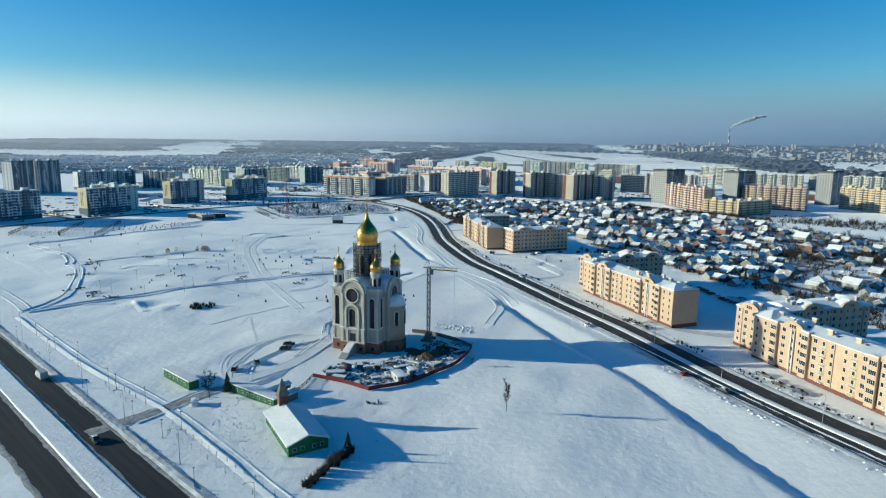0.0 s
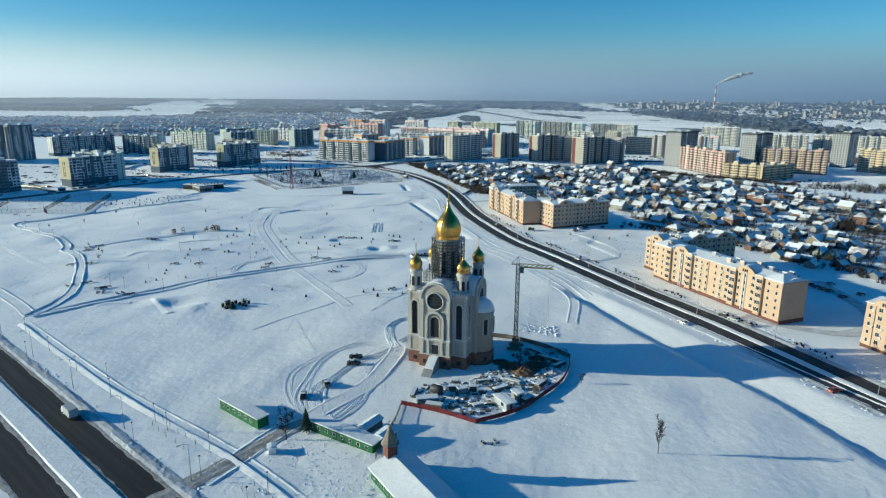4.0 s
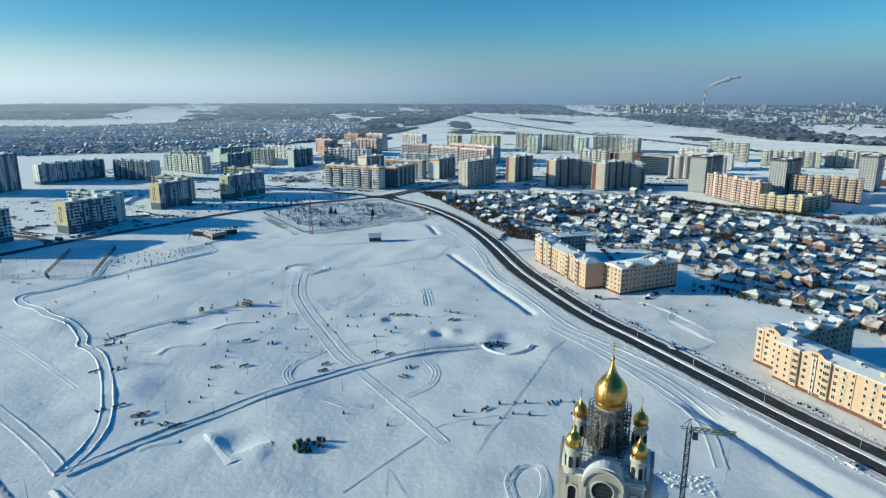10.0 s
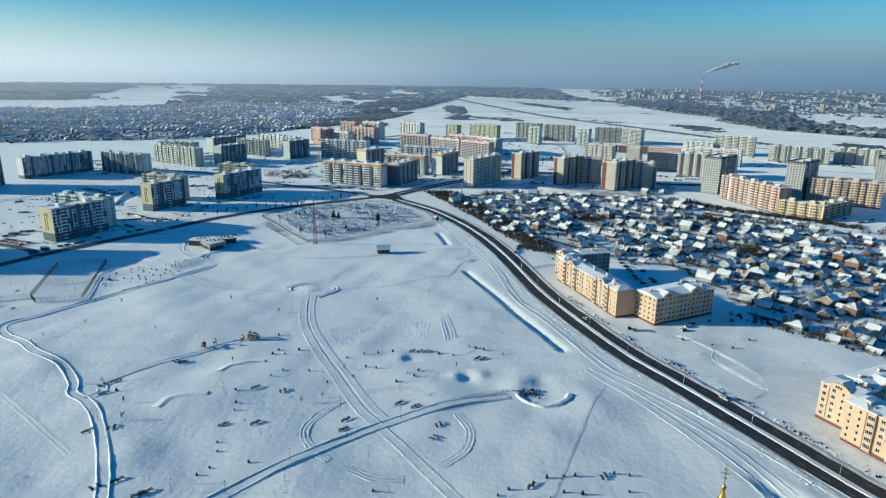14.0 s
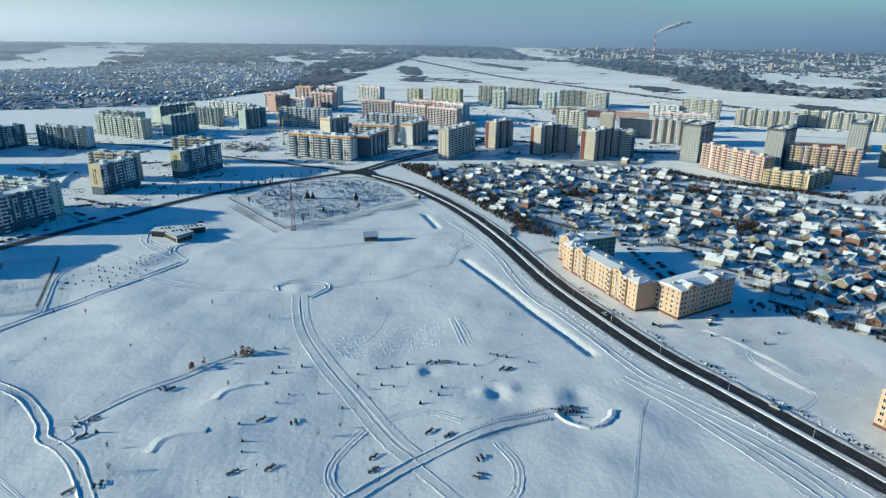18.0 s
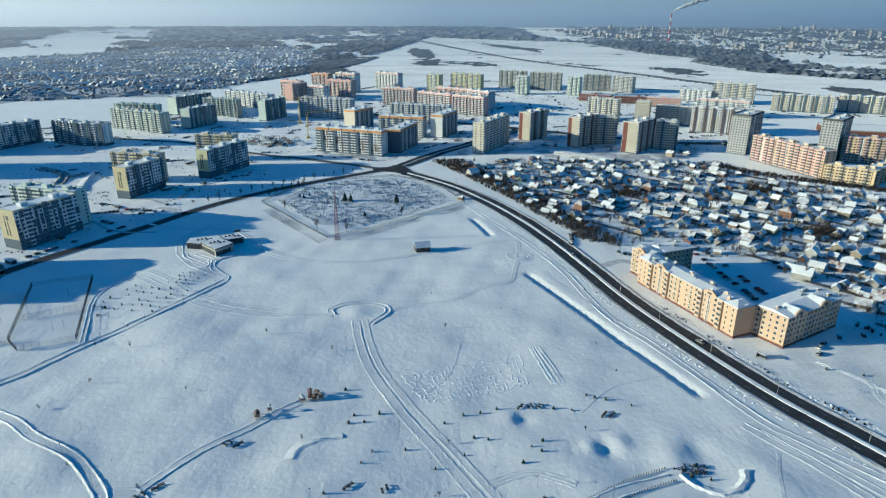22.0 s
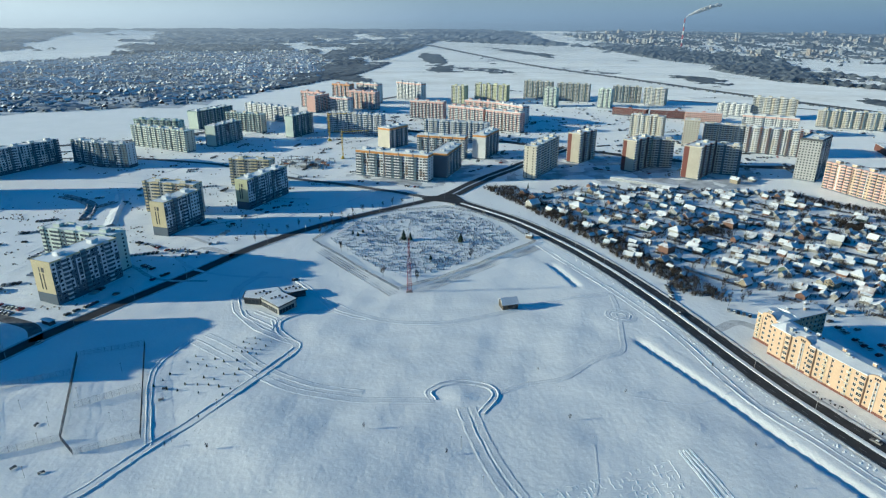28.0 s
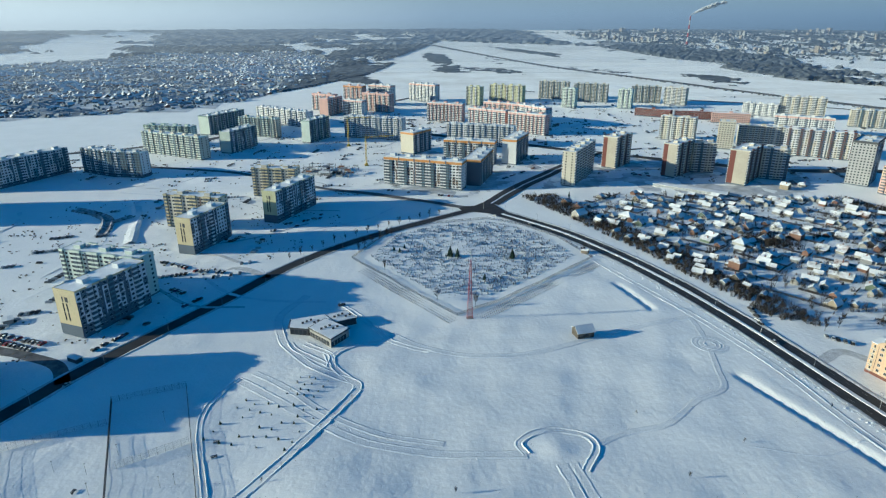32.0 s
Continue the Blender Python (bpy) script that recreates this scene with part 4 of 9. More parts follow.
    # turret with its small dome
    tur = put("turret", lathe("turret", [(2.15, 24.0), (2.15, 24.8), (1.75, 24.8), (1.75, 29.6), (2.1, 29.9), (2.1, 30.5), (1.6, 30.6), (1.6, 30.9)], STONE_L, 16), church, "", turn4(k) @ pose(7.75, -7.75, 0))
    for j in range(6):
        put("turret_window", extrude("turret_window", arch(0.95, 25.6, 28.6, 6), -1.86, -1.6, win_dark), tur, "", pose(0, 0, 0, 0, 0, 60 * j + 20))
    put("small_dome", lathe("small_dome", onion(2.0, 30.9, 5.4), GOLD, 16, False), tur, "gilded onion dome")
    cross(tur, 0, 0, 35.8, 1.35)
drum = put("drum", lathe("drum", [(4.1, 25.2), (4.1, 27.5), (3.6, 27.5), (3.6, 38.0), (3.9, 38.2), (3.9, 39.3), (3.4, 39.4)], CONCRETE, 24), church, "round drum behind scaffolding")
for j in range(8):
    put("drum_window", extrude("drum_window", arch(1.1, 29.0, 35.5, 6), -3.75, -3.4, win_dark), drum, "", pose(0, 0, 0, 0, 0, 45 * j))
dome = put("main_dome", lathe("main_dome", onion(4.05, 39.3, 12.4), GOLD, 24, False), church, "large gilded onion dome")
put("dome_neck", lathe("dome_neck", [(0.25, 51.0), (0.5, 51.5), (0.5, 51.9), (0.2, 52.2), (0.1, 52.6)], GOLD, 12), dome)
cross(dome, 0, 0, 52.2, 1.8)
scaf = []
for ring, r in enumerate((4.35, 5.2)):
    pts = [(r * math.cos(2 * math.pi * i / 20), r * math.sin(2 * math.pi * i / 20)) for i in range(20)]
    for i, (x, y) in enumerate(pts):
        nxp = pts[(i + 1) % 20]
        scaf.append(((x, y, 25.4), (x, y, 39.0 + ring)))
        for z in range(27, 40, 2):
            scaf.append(((x, y, z), (*nxp, z)))
            scaf.append(((x, y, z - 1), (*nxp, z - 1)))
            if (i + z) % 3 == 0:
                scaf.append(((x, y, z - 2), (*nxp, z)))
            if ring:
                scaf.append(((x, y, z), (x * 4.35 / 5.2, y * 4.35 / 5.2, z)))
stuff(put("scaffolding", rods("scaffolding", scaf, 0.085, DARK), church, "dark tube scaffolding round the drum"))
decks = [(x - 0.6, x + 0.6, y - 0.5, y + 0.5, z, z + 0.07) for z in range(27, 39, 2) for x, y in [(4.75 * math.cos(a * 0.45), 4.75 * math.sin(a * 0.45)) for a in range(14)] if (int(x * 7) + z) % 3]
stuff(put("scaffold_decking", box_mesh("scaffold_decking", decks, TIMBER), church))
low = []
for s in (-1, 1):
    for i in range(-6, 7):
        low += [((i, s * 5.8, 25.3), (i, s * 5.8, 29.5)), ((s * 5.8, i, 25.3), (s * 5.8, i, 29.5))]
    for z in (26.5, 27.5, 28.5, 29.5):
        low += [((-6, s * 5.8, z), (6, s * 5.8, z)), ((s * 5.8, -6, z), (s * 5.8, 6, z))]
stuff(put("roof_scaffolding", rods("roof_scaffolding", low, 0.07, DARK), church))
apse = put("apse", lathe("apse", [(4.2, 4.2), (4.2, 16.6), (4.5, 16.8), (4.5, 17.3)], STONE, 24), church, "rounded apse", pose(11.2, 0, 0))
put("apse_plinth", lathe("apse_plinth", [(4.5, -1), (4.5, 4.2)], BRICK, 24), apse)
put("apse_roof", lathe("apse_roof", [(4.4, 17.3), (4.2, 18.3), (3.6, 19.6), (2.5, 20.6), (1.2, 21.2), (0.2, 21.4)], SNOW_ROOF, 24), apse, "snowy half dome")
for a in (-50, 0, 50):
    w = put("apse_window", arch_rim("apse_window", 1.3, 10.0, 15.2, 0.4, -4.45, -4.1, STONE_L), apse, "", pose(0, 0, 0, 0, 0, 90 + a))
    put("pane", extrude("pane", arch(1.3, 10.0, 15.2), -4.25, -4.1, win_dark), w)
    put("base_window", box_mesh("base_window", [(-0.6, 0.6, -4.56, -4.45, 1.2, 2.6)], win_dark), apse, "", pose(0, 0, 0, 0, 0, 90 + a))
stair = put("entrance_stair", extrude("entrance_stair", [(-11.4, 0), (-11.4, 4.0), (-12.6, 4.0), (-19.0, 0.3), (-19.0, 0)][::-1], -1.6, 1.6, CONCRETE), church, "concrete ramp to the portal", pose(0.0, 0, 0, 0, 0, 90))
put("ramp_snow", extrude("ramp_snow", [(-11.4, 4.0), (-11.4, 4.25), (-12.6, 4.25), (-16.5, 2.1), (-16.5, 1.8), (-12.6, 4.0)], -1.4, 1.4, SNOW_ROOF), stair)


# ---- building site round the church ----
def board_fence(pts, h, m, label, gap=2.4, name="fence", board=True):
    line = smooth_line(pts, gap) if len(pts) > 2 else np.array([np.array(pts[0]) + (np.array(pts[1]) - np.array(pts[0])) * t for t in np.linspace(0, 1, max(2, int(np.hypot(*(np.array(pts[1]) - np.array(pts[0]))) / gap)))])
    root = thing(name, pose(line[0][0], line[0][1], 0), label, "fence")
    o = line[0]
    zs = [hz(*p) for p in line]
    for i, (a, b) in enumerate(zip(line[:-1], line[1:])):
        ang = math.degrees(math.atan2(b[1] - a[1], b[0] - a[0]))
        L = math.hypot(*(b - a))
        tilt = -math.degrees(math.atan2(zs[i + 1] - zs[i], L))
        loc = pose(a[0] - o[0], a[1] - o[1], zs[i], 0, tilt, ang)
        key = (name, round(L, 1), h, m.name)
        if key not in PANELS:
            PANELS[key] = box_mesh("panel", [(0.05, L - 0.03, -0.04, 0.04, 0.1, h)] if board else [(0.05, L - 0.03, -0.03, 0.03, z, z + 0.09) for z in (0.25, h - 0.15)] + [(x, x + 0.1, -0.02, 0.02, 0.1, h) for x in np.arange(0.3, L - 0.2, 0.42)], m)
            PANELS[key, 1] = box_mesh("post", [(-0.07, 0.07, -0.07, 0.07, -0.4, h + 0.08)], m)
        put("panel", PANELS[key], root, "", loc)
        put("post", PANELS[key, 1], root, "", loc)
    return root


PANELS = {}
board_fence([(-30, 174), (-20, 170), (-10, 164.5)], 1.35, RED, "dark red sheet-metal site fence in snow")
board_fence([(-10, 164.5), (1, 171), (14, 185), (20, 196), (22.5, 206)], 1.35, RED, "dark red sheet-metal site fence in snow")
board_fence([(22.5, 206), (14, 216), (6, 222), (-2, 224)], 1.6, TIMBER, "grey timber site fence")
board_fence([(-30, 174), (-31, 165), (-33, 154), (-34, 146)], 1.3, TIMBER, "low dark timber fence in the snow", board=False)


def tower_crane(x, y, h, jib, back, ang, label, mcol, group="", w=0.75):
    root = thing("tower_crane", pose(x, y, hz(x, y), 0, 0, ang), label, "crane", group)
    seg = []
    n = int(h / 1.6)
    for i in range(n):
        z0, z1 = h * i / n, h * (i + 1) / n
        c = [(-w, -w), (w, -w), (w, w), (-w, w)]
        for k in range(4):
            a, b = c[k], c[(k + 1) % 4]
            seg += [((*a, z0), (*a, z1)), ((*a, z1), (*b, z1)), ((*a, z0), (*b, z1)) if i % 2 else ((*b, z0), (*a, z1))]
    put("mast", rods("mast", seg, 0.10, mcol), root)
    js = []
    m = int(jib / 1.5)
    for i in range(m):
        x0, x1 = w + (jib - w) * i / m, w + (jib - w) * (i + 1) / m
        js += [((x0, -0.5, h - 0.9), (x1, -0.5, h - 0.9)), ((x0, 0.5, h - 0.9), (x1, 0.5, h - 0.9)), ((x0, 0, h + 0.2), (x1, 0, h + 0.2)),
               ((x0, -0.5, h - 0.9), (x1, 0, h + 0.2)), ((x0, 0.5, h - 0.9), (x1, 0, h + 0.2))]
    put("jib", rods("jib", js, 0.13, YELLOW), root, "yellow lattice jib")
    put("head", rods("head", [((-w, 0, h), (0, 0, h + 2.6)), ((w, 0, h), (0, 0, h + 2.6)), ((0, 0, h + 2.6), (jib * 0.7, 0, h + 0.2)), ((0, 0, h + 2.6), (-back, 0, h))], 0.09, mcol), root)
    put("counter_jib", rods("counter_jib", [((-w, -0.5, h - 0.2), (-back, -0.5, h - 0.2)), ((-w, 0.5, h - 0.2), (-back, 0.5, h - 0.2))], 0.12, mcol), root)
    put("cab", box_mesh("cab", [(0.8, 2.0, -1.6, -0.4, h - 2.6, h - 0.9)], GLASS_L), root)
    put("undercarriage", box_mesh("undercarriage", [(-2.4, 2.4, -2.4, -1.6, 0.2, 1.0), (-2.4, 2.4, 1.6, 2.4, 0.2, 1.0), (-1.6, 1.6, -1.8, 1.8, 1.0, 1.8), (-1.2, 1.2, -1.2, 1.2, 1.8, 3.2)], mcol), root)
    put("cable", rods("cable", [((jib * 0.9, 0, h - 0.9), (jib * 0.9, 0, h * 0.35))], 0.04, DARK), root)
    return root


tower_crane(5.5, 213.5, 29.5, 11.5, 2.2, -14, "rusty lattice tower crane with a yellow jib beside the church", TIMBER, w=0.55)
rnd = random.Random(11)


def heap(x, y, r, h, m, label, name="earth_bank", cat="heap", seed=0):
    v, f, rs = [(0, 0, h)], [], random.Random(seed)
    k, rings = 14, 5
    for j in range(1, rings + 1):
        for i in range(k):
            a = 2 * math.pi * i / k
            q = r * j / rings * rs.uniform(0.82, 1.18)
            v.append((q * math.cos(a), q * math.sin(a), h * (1 - j / rings) ** 1.3 * rs.uniform(0.7, 1.25) - (0.3 if j == rings else 0)))
    f += [(0, 1 + i, 1 + (i + 1) % k) for i in range(k)]
    for j in range(rings - 1):
        f += [(1 + j * k + i, 1 + (j + 1) * k + i, 1 + (j + 1) * k + (i + 1) % k, 1 + j * k + (i + 1) % k) for i in range(k)]
    ob = new(name, mesh_of(name, v, f, m))
    ob.matrix_basis = pose(x, y, hz(x, y))
    return tagged(ob, label, cat)


for i, (x, y, r, h) in enumerate([(3, 199, 4.5, 1.6), (6.5, 196, 4.8, 2.2), (10, 200, 4.2, 1.4), (0, 203, 3.2, 1.2), (12, 205, 3.5, 1.1)]):
    heap(x, y, r, h, RUST, "heap of dug brown earth beside the church", seed=i)
for i, (x, y, r, h) in enumerate([(-14, 171, 2.2, 0.7), (-4, 178, 2.8, 0.8), (4, 184, 2.4, 0.9), (-22, 179, 2.5, 0.6), (15, 195, 2.5, 0.8), (18, 212, 5, 0.9)]):
    heap(x, y, r, h, SNOW_DIRTY, "snow-dusted rubble heap on the site", "rubble_mound", seed=20 + i)


def stack(x, y, ang, w, d, h, m, label, name="material_stack", layers=4):
    root = thing(name, pose(x, y, hz(x, y), 0, 0, ang), label, "stack")
    for i in range(layers):
        z = h * i / layers
        o = rnd.uniform(-0.12, 0.12)
        put("layer", box_mesh("layer", [(-w / 2 + o, w / 2 + o, -d / 2 - o, d / 2 - o, z + 0.03, h * (i + 1) / layers)], m), root)
    put("snow_cap", box_mesh("snow_cap", [(-w / 2 - 0.05, w / 2 + 0.05, -d / 2, d / 2, h, h + 0.22)], SNOW_ROOF), root)
    return root


for x, y, a, w, d, h, m in [(-23, 176, 10, 6, 2.6, 1.4, CONCRETE), (-21, 173, -15, 4.5, 1.8, 1.1, TIMBER), (-13, 182, 20, 3, 1.6, 1.5, CONCRETE), (-10, 183, 5, 2, 1.6, 1.7, DARK), (-16, 183, 0, 2, 1.8, 1.6, TIMBER),
                            (-2, 184, 30, 4.5, 1.4, 0.9, TIMBER), (2, 189, -30, 5, 1.2, 0.8, CONCRETE), (-6, 189, 12, 4, 1, 0.7, TIMBER), (5, 178, 40, 3.5, 2, 1.0, TIMBER), (10, 187, 50, 4, 1.6, 1.1, TIMBER),
                            (13, 209, -50, 8, 1.0, 0.8, TIMBER), (16, 204, -35, 7, 1.2, 0.9, TIMBER), (18, 200, 40, 5, 1, 0.8, DARK), (-27, 181, 80, 5, 1.1, 0.7, TIMBER), (-9, 174, 25, 3, 1.3, 0.8, CONCRETE)]:
    stack(x, y, a, w, d, h, m, "snow-capped stack of building material on the site")


def shed(x, y, ang, w, d, h, wallm, label, name="shed", roof=0.5, overhang=0.3):
    root = thing(name, pose(x, y, hz(x, y), 0, 0, ang), label, "shed")
    put("wall", extrude("wall", [(-w / 2, -0.5), (w / 2, -0.5), (w / 2, h), (0, h + roof), (-w / 2, h)], -d / 2, d / 2, wallm), root)
    o = overhang
    for s in (-1, 1):
        me = extrude("roof_slope", [(0, h + roof + 0.02), (s * (w / 2 + o), h - o * roof / (w / 2) + 0.02), (s * (w / 2 + o), h - o * roof / (w / 2) + 0.32), (0, h + roof + 0.34)][::s], -d / 2 - o, d / 2 + o, SNOW_ROOF)
        put("roof_slope", me, root, "roof slope under snow")
    return root


s_ = shed(-1.5, 174.5, 28, 3.0, 6.0, 2.2, GREY, "pale grey site cabin with snow on its flat roof", "site_cabin", 0.1)
put("door", box_mesh("door", [(-0.45, 0.45, -3.06, -3.0, 0.1, 2.1)], DARK), s_)
put("window", box_mesh("window", [(-1.56, -1.5, -1.6, -0.4, 1.0, 1.9)], GLASS), s_)
s_ = shed(2.5, 178.5, 28, 2.4, 3.0, 2.3, CONCRETE, "grey site cabin with snow on its roof", "site_cabin", 0.1)
put("door", box_mesh("door", [(-0.4, 0.4, -1.56, -1.5, 0.1, 2.0)], DARK), s_)
tank = thing("water_tank", pose(-20.5, 181, 1.3), "dark round steel tank lying on the site", "tank")
put("shell", lathe("shell", [(1.2, -1.6), (1.3, -1.5), (1.3, 1.5), (1.2, 1.6)], DARK, 16), tank, "", pose(0, 0, 0, 90, 0, 60))
put("cradle", box_mesh("cradle", [(-1.0, 1.0, -0.9, 0.9, -1.5, -0.9)], TIMBER), tank)

# ---- timber hall and green huts by the access track ----
hall = thing("timber_hall", pose(-22.4, 121, hz(-22.4, 121), 0, 0, 33), "long green boarded hall with snow-covered gable roof", "hall")
HL, HD = 10.2, 21.5
put("wall", extrude("wall", [(0, -0.6), (HL, -0.6), (HL, 2.9), (HL / 2, 4.6), (0, 2.9)], 0, HD, GREEN), hall, "green boarded walls")
for s, sn in ((0, 1), (HL, -1)):
    e = s - sn * 0.5
    put("roof_slope", extrude("roof_slope", [(HL / 2, 4.64), (e, 2.75), (e, 3.1), (HL / 2, 5.0)][::-sn], -0.5, HD + 0.5, SNOW_ROOF), hall, "roof slope under thick snow")
gl = box_mesh("window", [(-0.06, 0, -0.45, 0.45, 1.1, 2.1)], WHITE)
gp = box_mesh("pane", [(-0.08, -0.06, -0.36, 0.36, 1.18, 2.02)], GLASS)
for i in range(10):
    w = put("window", gl, hall, "small white-framed window", pose(0, 1.4 + 2.05 * i, 0))
    put("pane", gp, w)
gf = box_mesh("gable_window", [(-0.5, 0.5, -0.06, 0, 1.0, 2.0)], WHITE)
gpf = box_mesh("pane", [(-0.42, 0.42, -0.08, -0.06, 1.08, 1.92)], GLASS)
for x in (1.6, 3.6, 6.6, 8.6):
    w = put("gable_window", gf, hall, "", pose(x, 0, 0))
    put("pane", gpf, w)
for i in range(24):
    put("batten", box_mesh("batten", [(-0.03, 0, -0.05, 0.05, 0, 2.85)], GREEN), hall, "", pose(0, 0.5 + 0.9 * i, 0))
put("belfry", box_mesh("belfry", [(3.6, 6.0, HD - 1.2, HD + 1.2, 3.0, 7.6)], PAL["brown"]), hall, "brown belfry with a pointed grey roof")
put("belfry_roof", lathe("belfry_roof", [(2.1, 7.5), (1.7, 7.9), (0.9, 10.0), (0.12, 12.0)], TIMBER, 8, False), hall, "", pose(4.8, HD, 0))
put("belfry_cross", box_mesh("belfry_cross", [(4.77, 4.83, HD - 0.03, HD + 0.03, 11.8, 13.2), (4.5, 5.1, HD - 0.03, HD + 0.03, 12.6, 12.7)], GOLD), hall)


def green_hut(p0, p1, w, h, label):
    m, L = frame_of(p0, p1)
    root = thing("green_hut", m, label, "hut")
    put("wall", box_mesh("wall", [(0, L, 0, w, -0.6, h)], GREEN), root)
    put("roof_snow", extrude("roof_snow", [(-0.3, h), (L + 0.3, h), (L + 0.3, h + 0.3), (L / 2, h + 0.45), (-0.3, h + 0.3)], -0.25, w + 0.25, SNOW_ROOF), root, "thick roof snow")
    for i in range(int(L / 2.6)):
        wd = put("window", box_mesh("window", [(1.0 + 2.6 * i, 2.0 + 2.6 * i, -0.05, 0, 1.1, 2.0)], WHITE), root)
        put("pane", box_mesh("pane", [(1.08 + 2.6 * i, 1.92 + 2.6 * i, -0.07, -0.05, 1.18, 1.92)], GLASS), wd)
    for i in range(int(L / 1.2)):
        put("batten", box_mesh("batten", [(0.3 + 1.2 * i, 0.4 + 1.2 * i, -0.03, 0, 0, h - 0.05)], GREEN), root)
    return root


green_hut((-79, 171), (-65.5, 160.2), 3.2, 2.8, "long green boarded hut with a snow roof")
green_hut((-53, 160.5), (-35, 148.8), 3.4, 2.7, "long green boarded hut beside the spruce")
shed(-32.5, 154.5, -32, 3.4, 4.6, 2.2, TIMBER, "small grey shed with a snowy roof")
shed(-37, 160, -32, 2.6, 7.0, 2.0, TIMBER, "low timber lean-to under snow")
shed(-59, 150, 20, 1.6, 2.2, 1.4, WHITE, "small white box kiosk in the snow", "kiosk", 0.1)

# ---- yellow five-storey houses along the road ----
YEL = mat("yellow_render", (0.56, 0.40, 0.275), (0.49, 0.35, 0.24), 0.12, 0.85, vary=0.03, fine=0.9)
WIN_FR = glazed("window", [(-0.75, 0.75, -0.05, 0, 0, 1.5)], [(-0.67, -0.04, -0.07, -0.04, 0.08, 1.42), (0.04, 0.67, -0.07, -0.04, 0.08, 1.42)])
SM_FR = glazed("window", [(-0.5, 0.5, -0.05, 0, 0, 1.4)], [(-0.42, 0.42, -0.07, -0.04, 0.08, 1.32)])
BAY_FR = glazed("bay_window", [(-1.2, 1.2, -1.15, -1.1, 0, 1.6)], [(-1.12 + 0.6 * q, -0.6 + 0.6 * q, -1.17, -1.14, 0.08, 1.52) for q in range(4)])
AC_UNIT = box_mesh("air_conditioner", [(-0.4, 0.4, -0.35, 0, 0, 0.6)], WHITE)
RAIL = box_mesh("balcony", [(-1.0, 1.0, -0.9, 0, -0.12, 0), (-1.0, 1.0, -0.93, -0.87, 0.9, 0.98), (-1.0, 1.0, -0.92, -0.88, 0.35, 0.42), (-1.0, -0.94, -0.92, -0.86, 0, 0.95), (0.94, 1.0, -0.92, -0.86, 0, 0.95), (-0.03, 0.03, -0.92, -0.86, 0, 0.95)], WHITE)
BASE_H, ST = 1.7, 2.85


FRONT = [(2.4, "S"), (5.6, "R"), (9.8, "B"), (13.4, "W"), (17.3, "P"), (20.2, "S"), (22.9, "B"), (26.2, "W"), (29.4, "R"), (32.6, "S"),
         (37.4, "S"), (40.6, "R"), (43.8, "W"), (47.1, "B"), (49.8, "S"), (52.7, "P"), (56.6, "W"), (60.2, "B"), (64.4, "R"), (67.6, "S")]
PIPES = box_mesh("white_pipe", [(-0.75, -0.45, -0.35, -0.02, 0.6, 15.9), (0.45, 0.75, -0.35, -0.02, 0.6, 15.9)], WHITE)


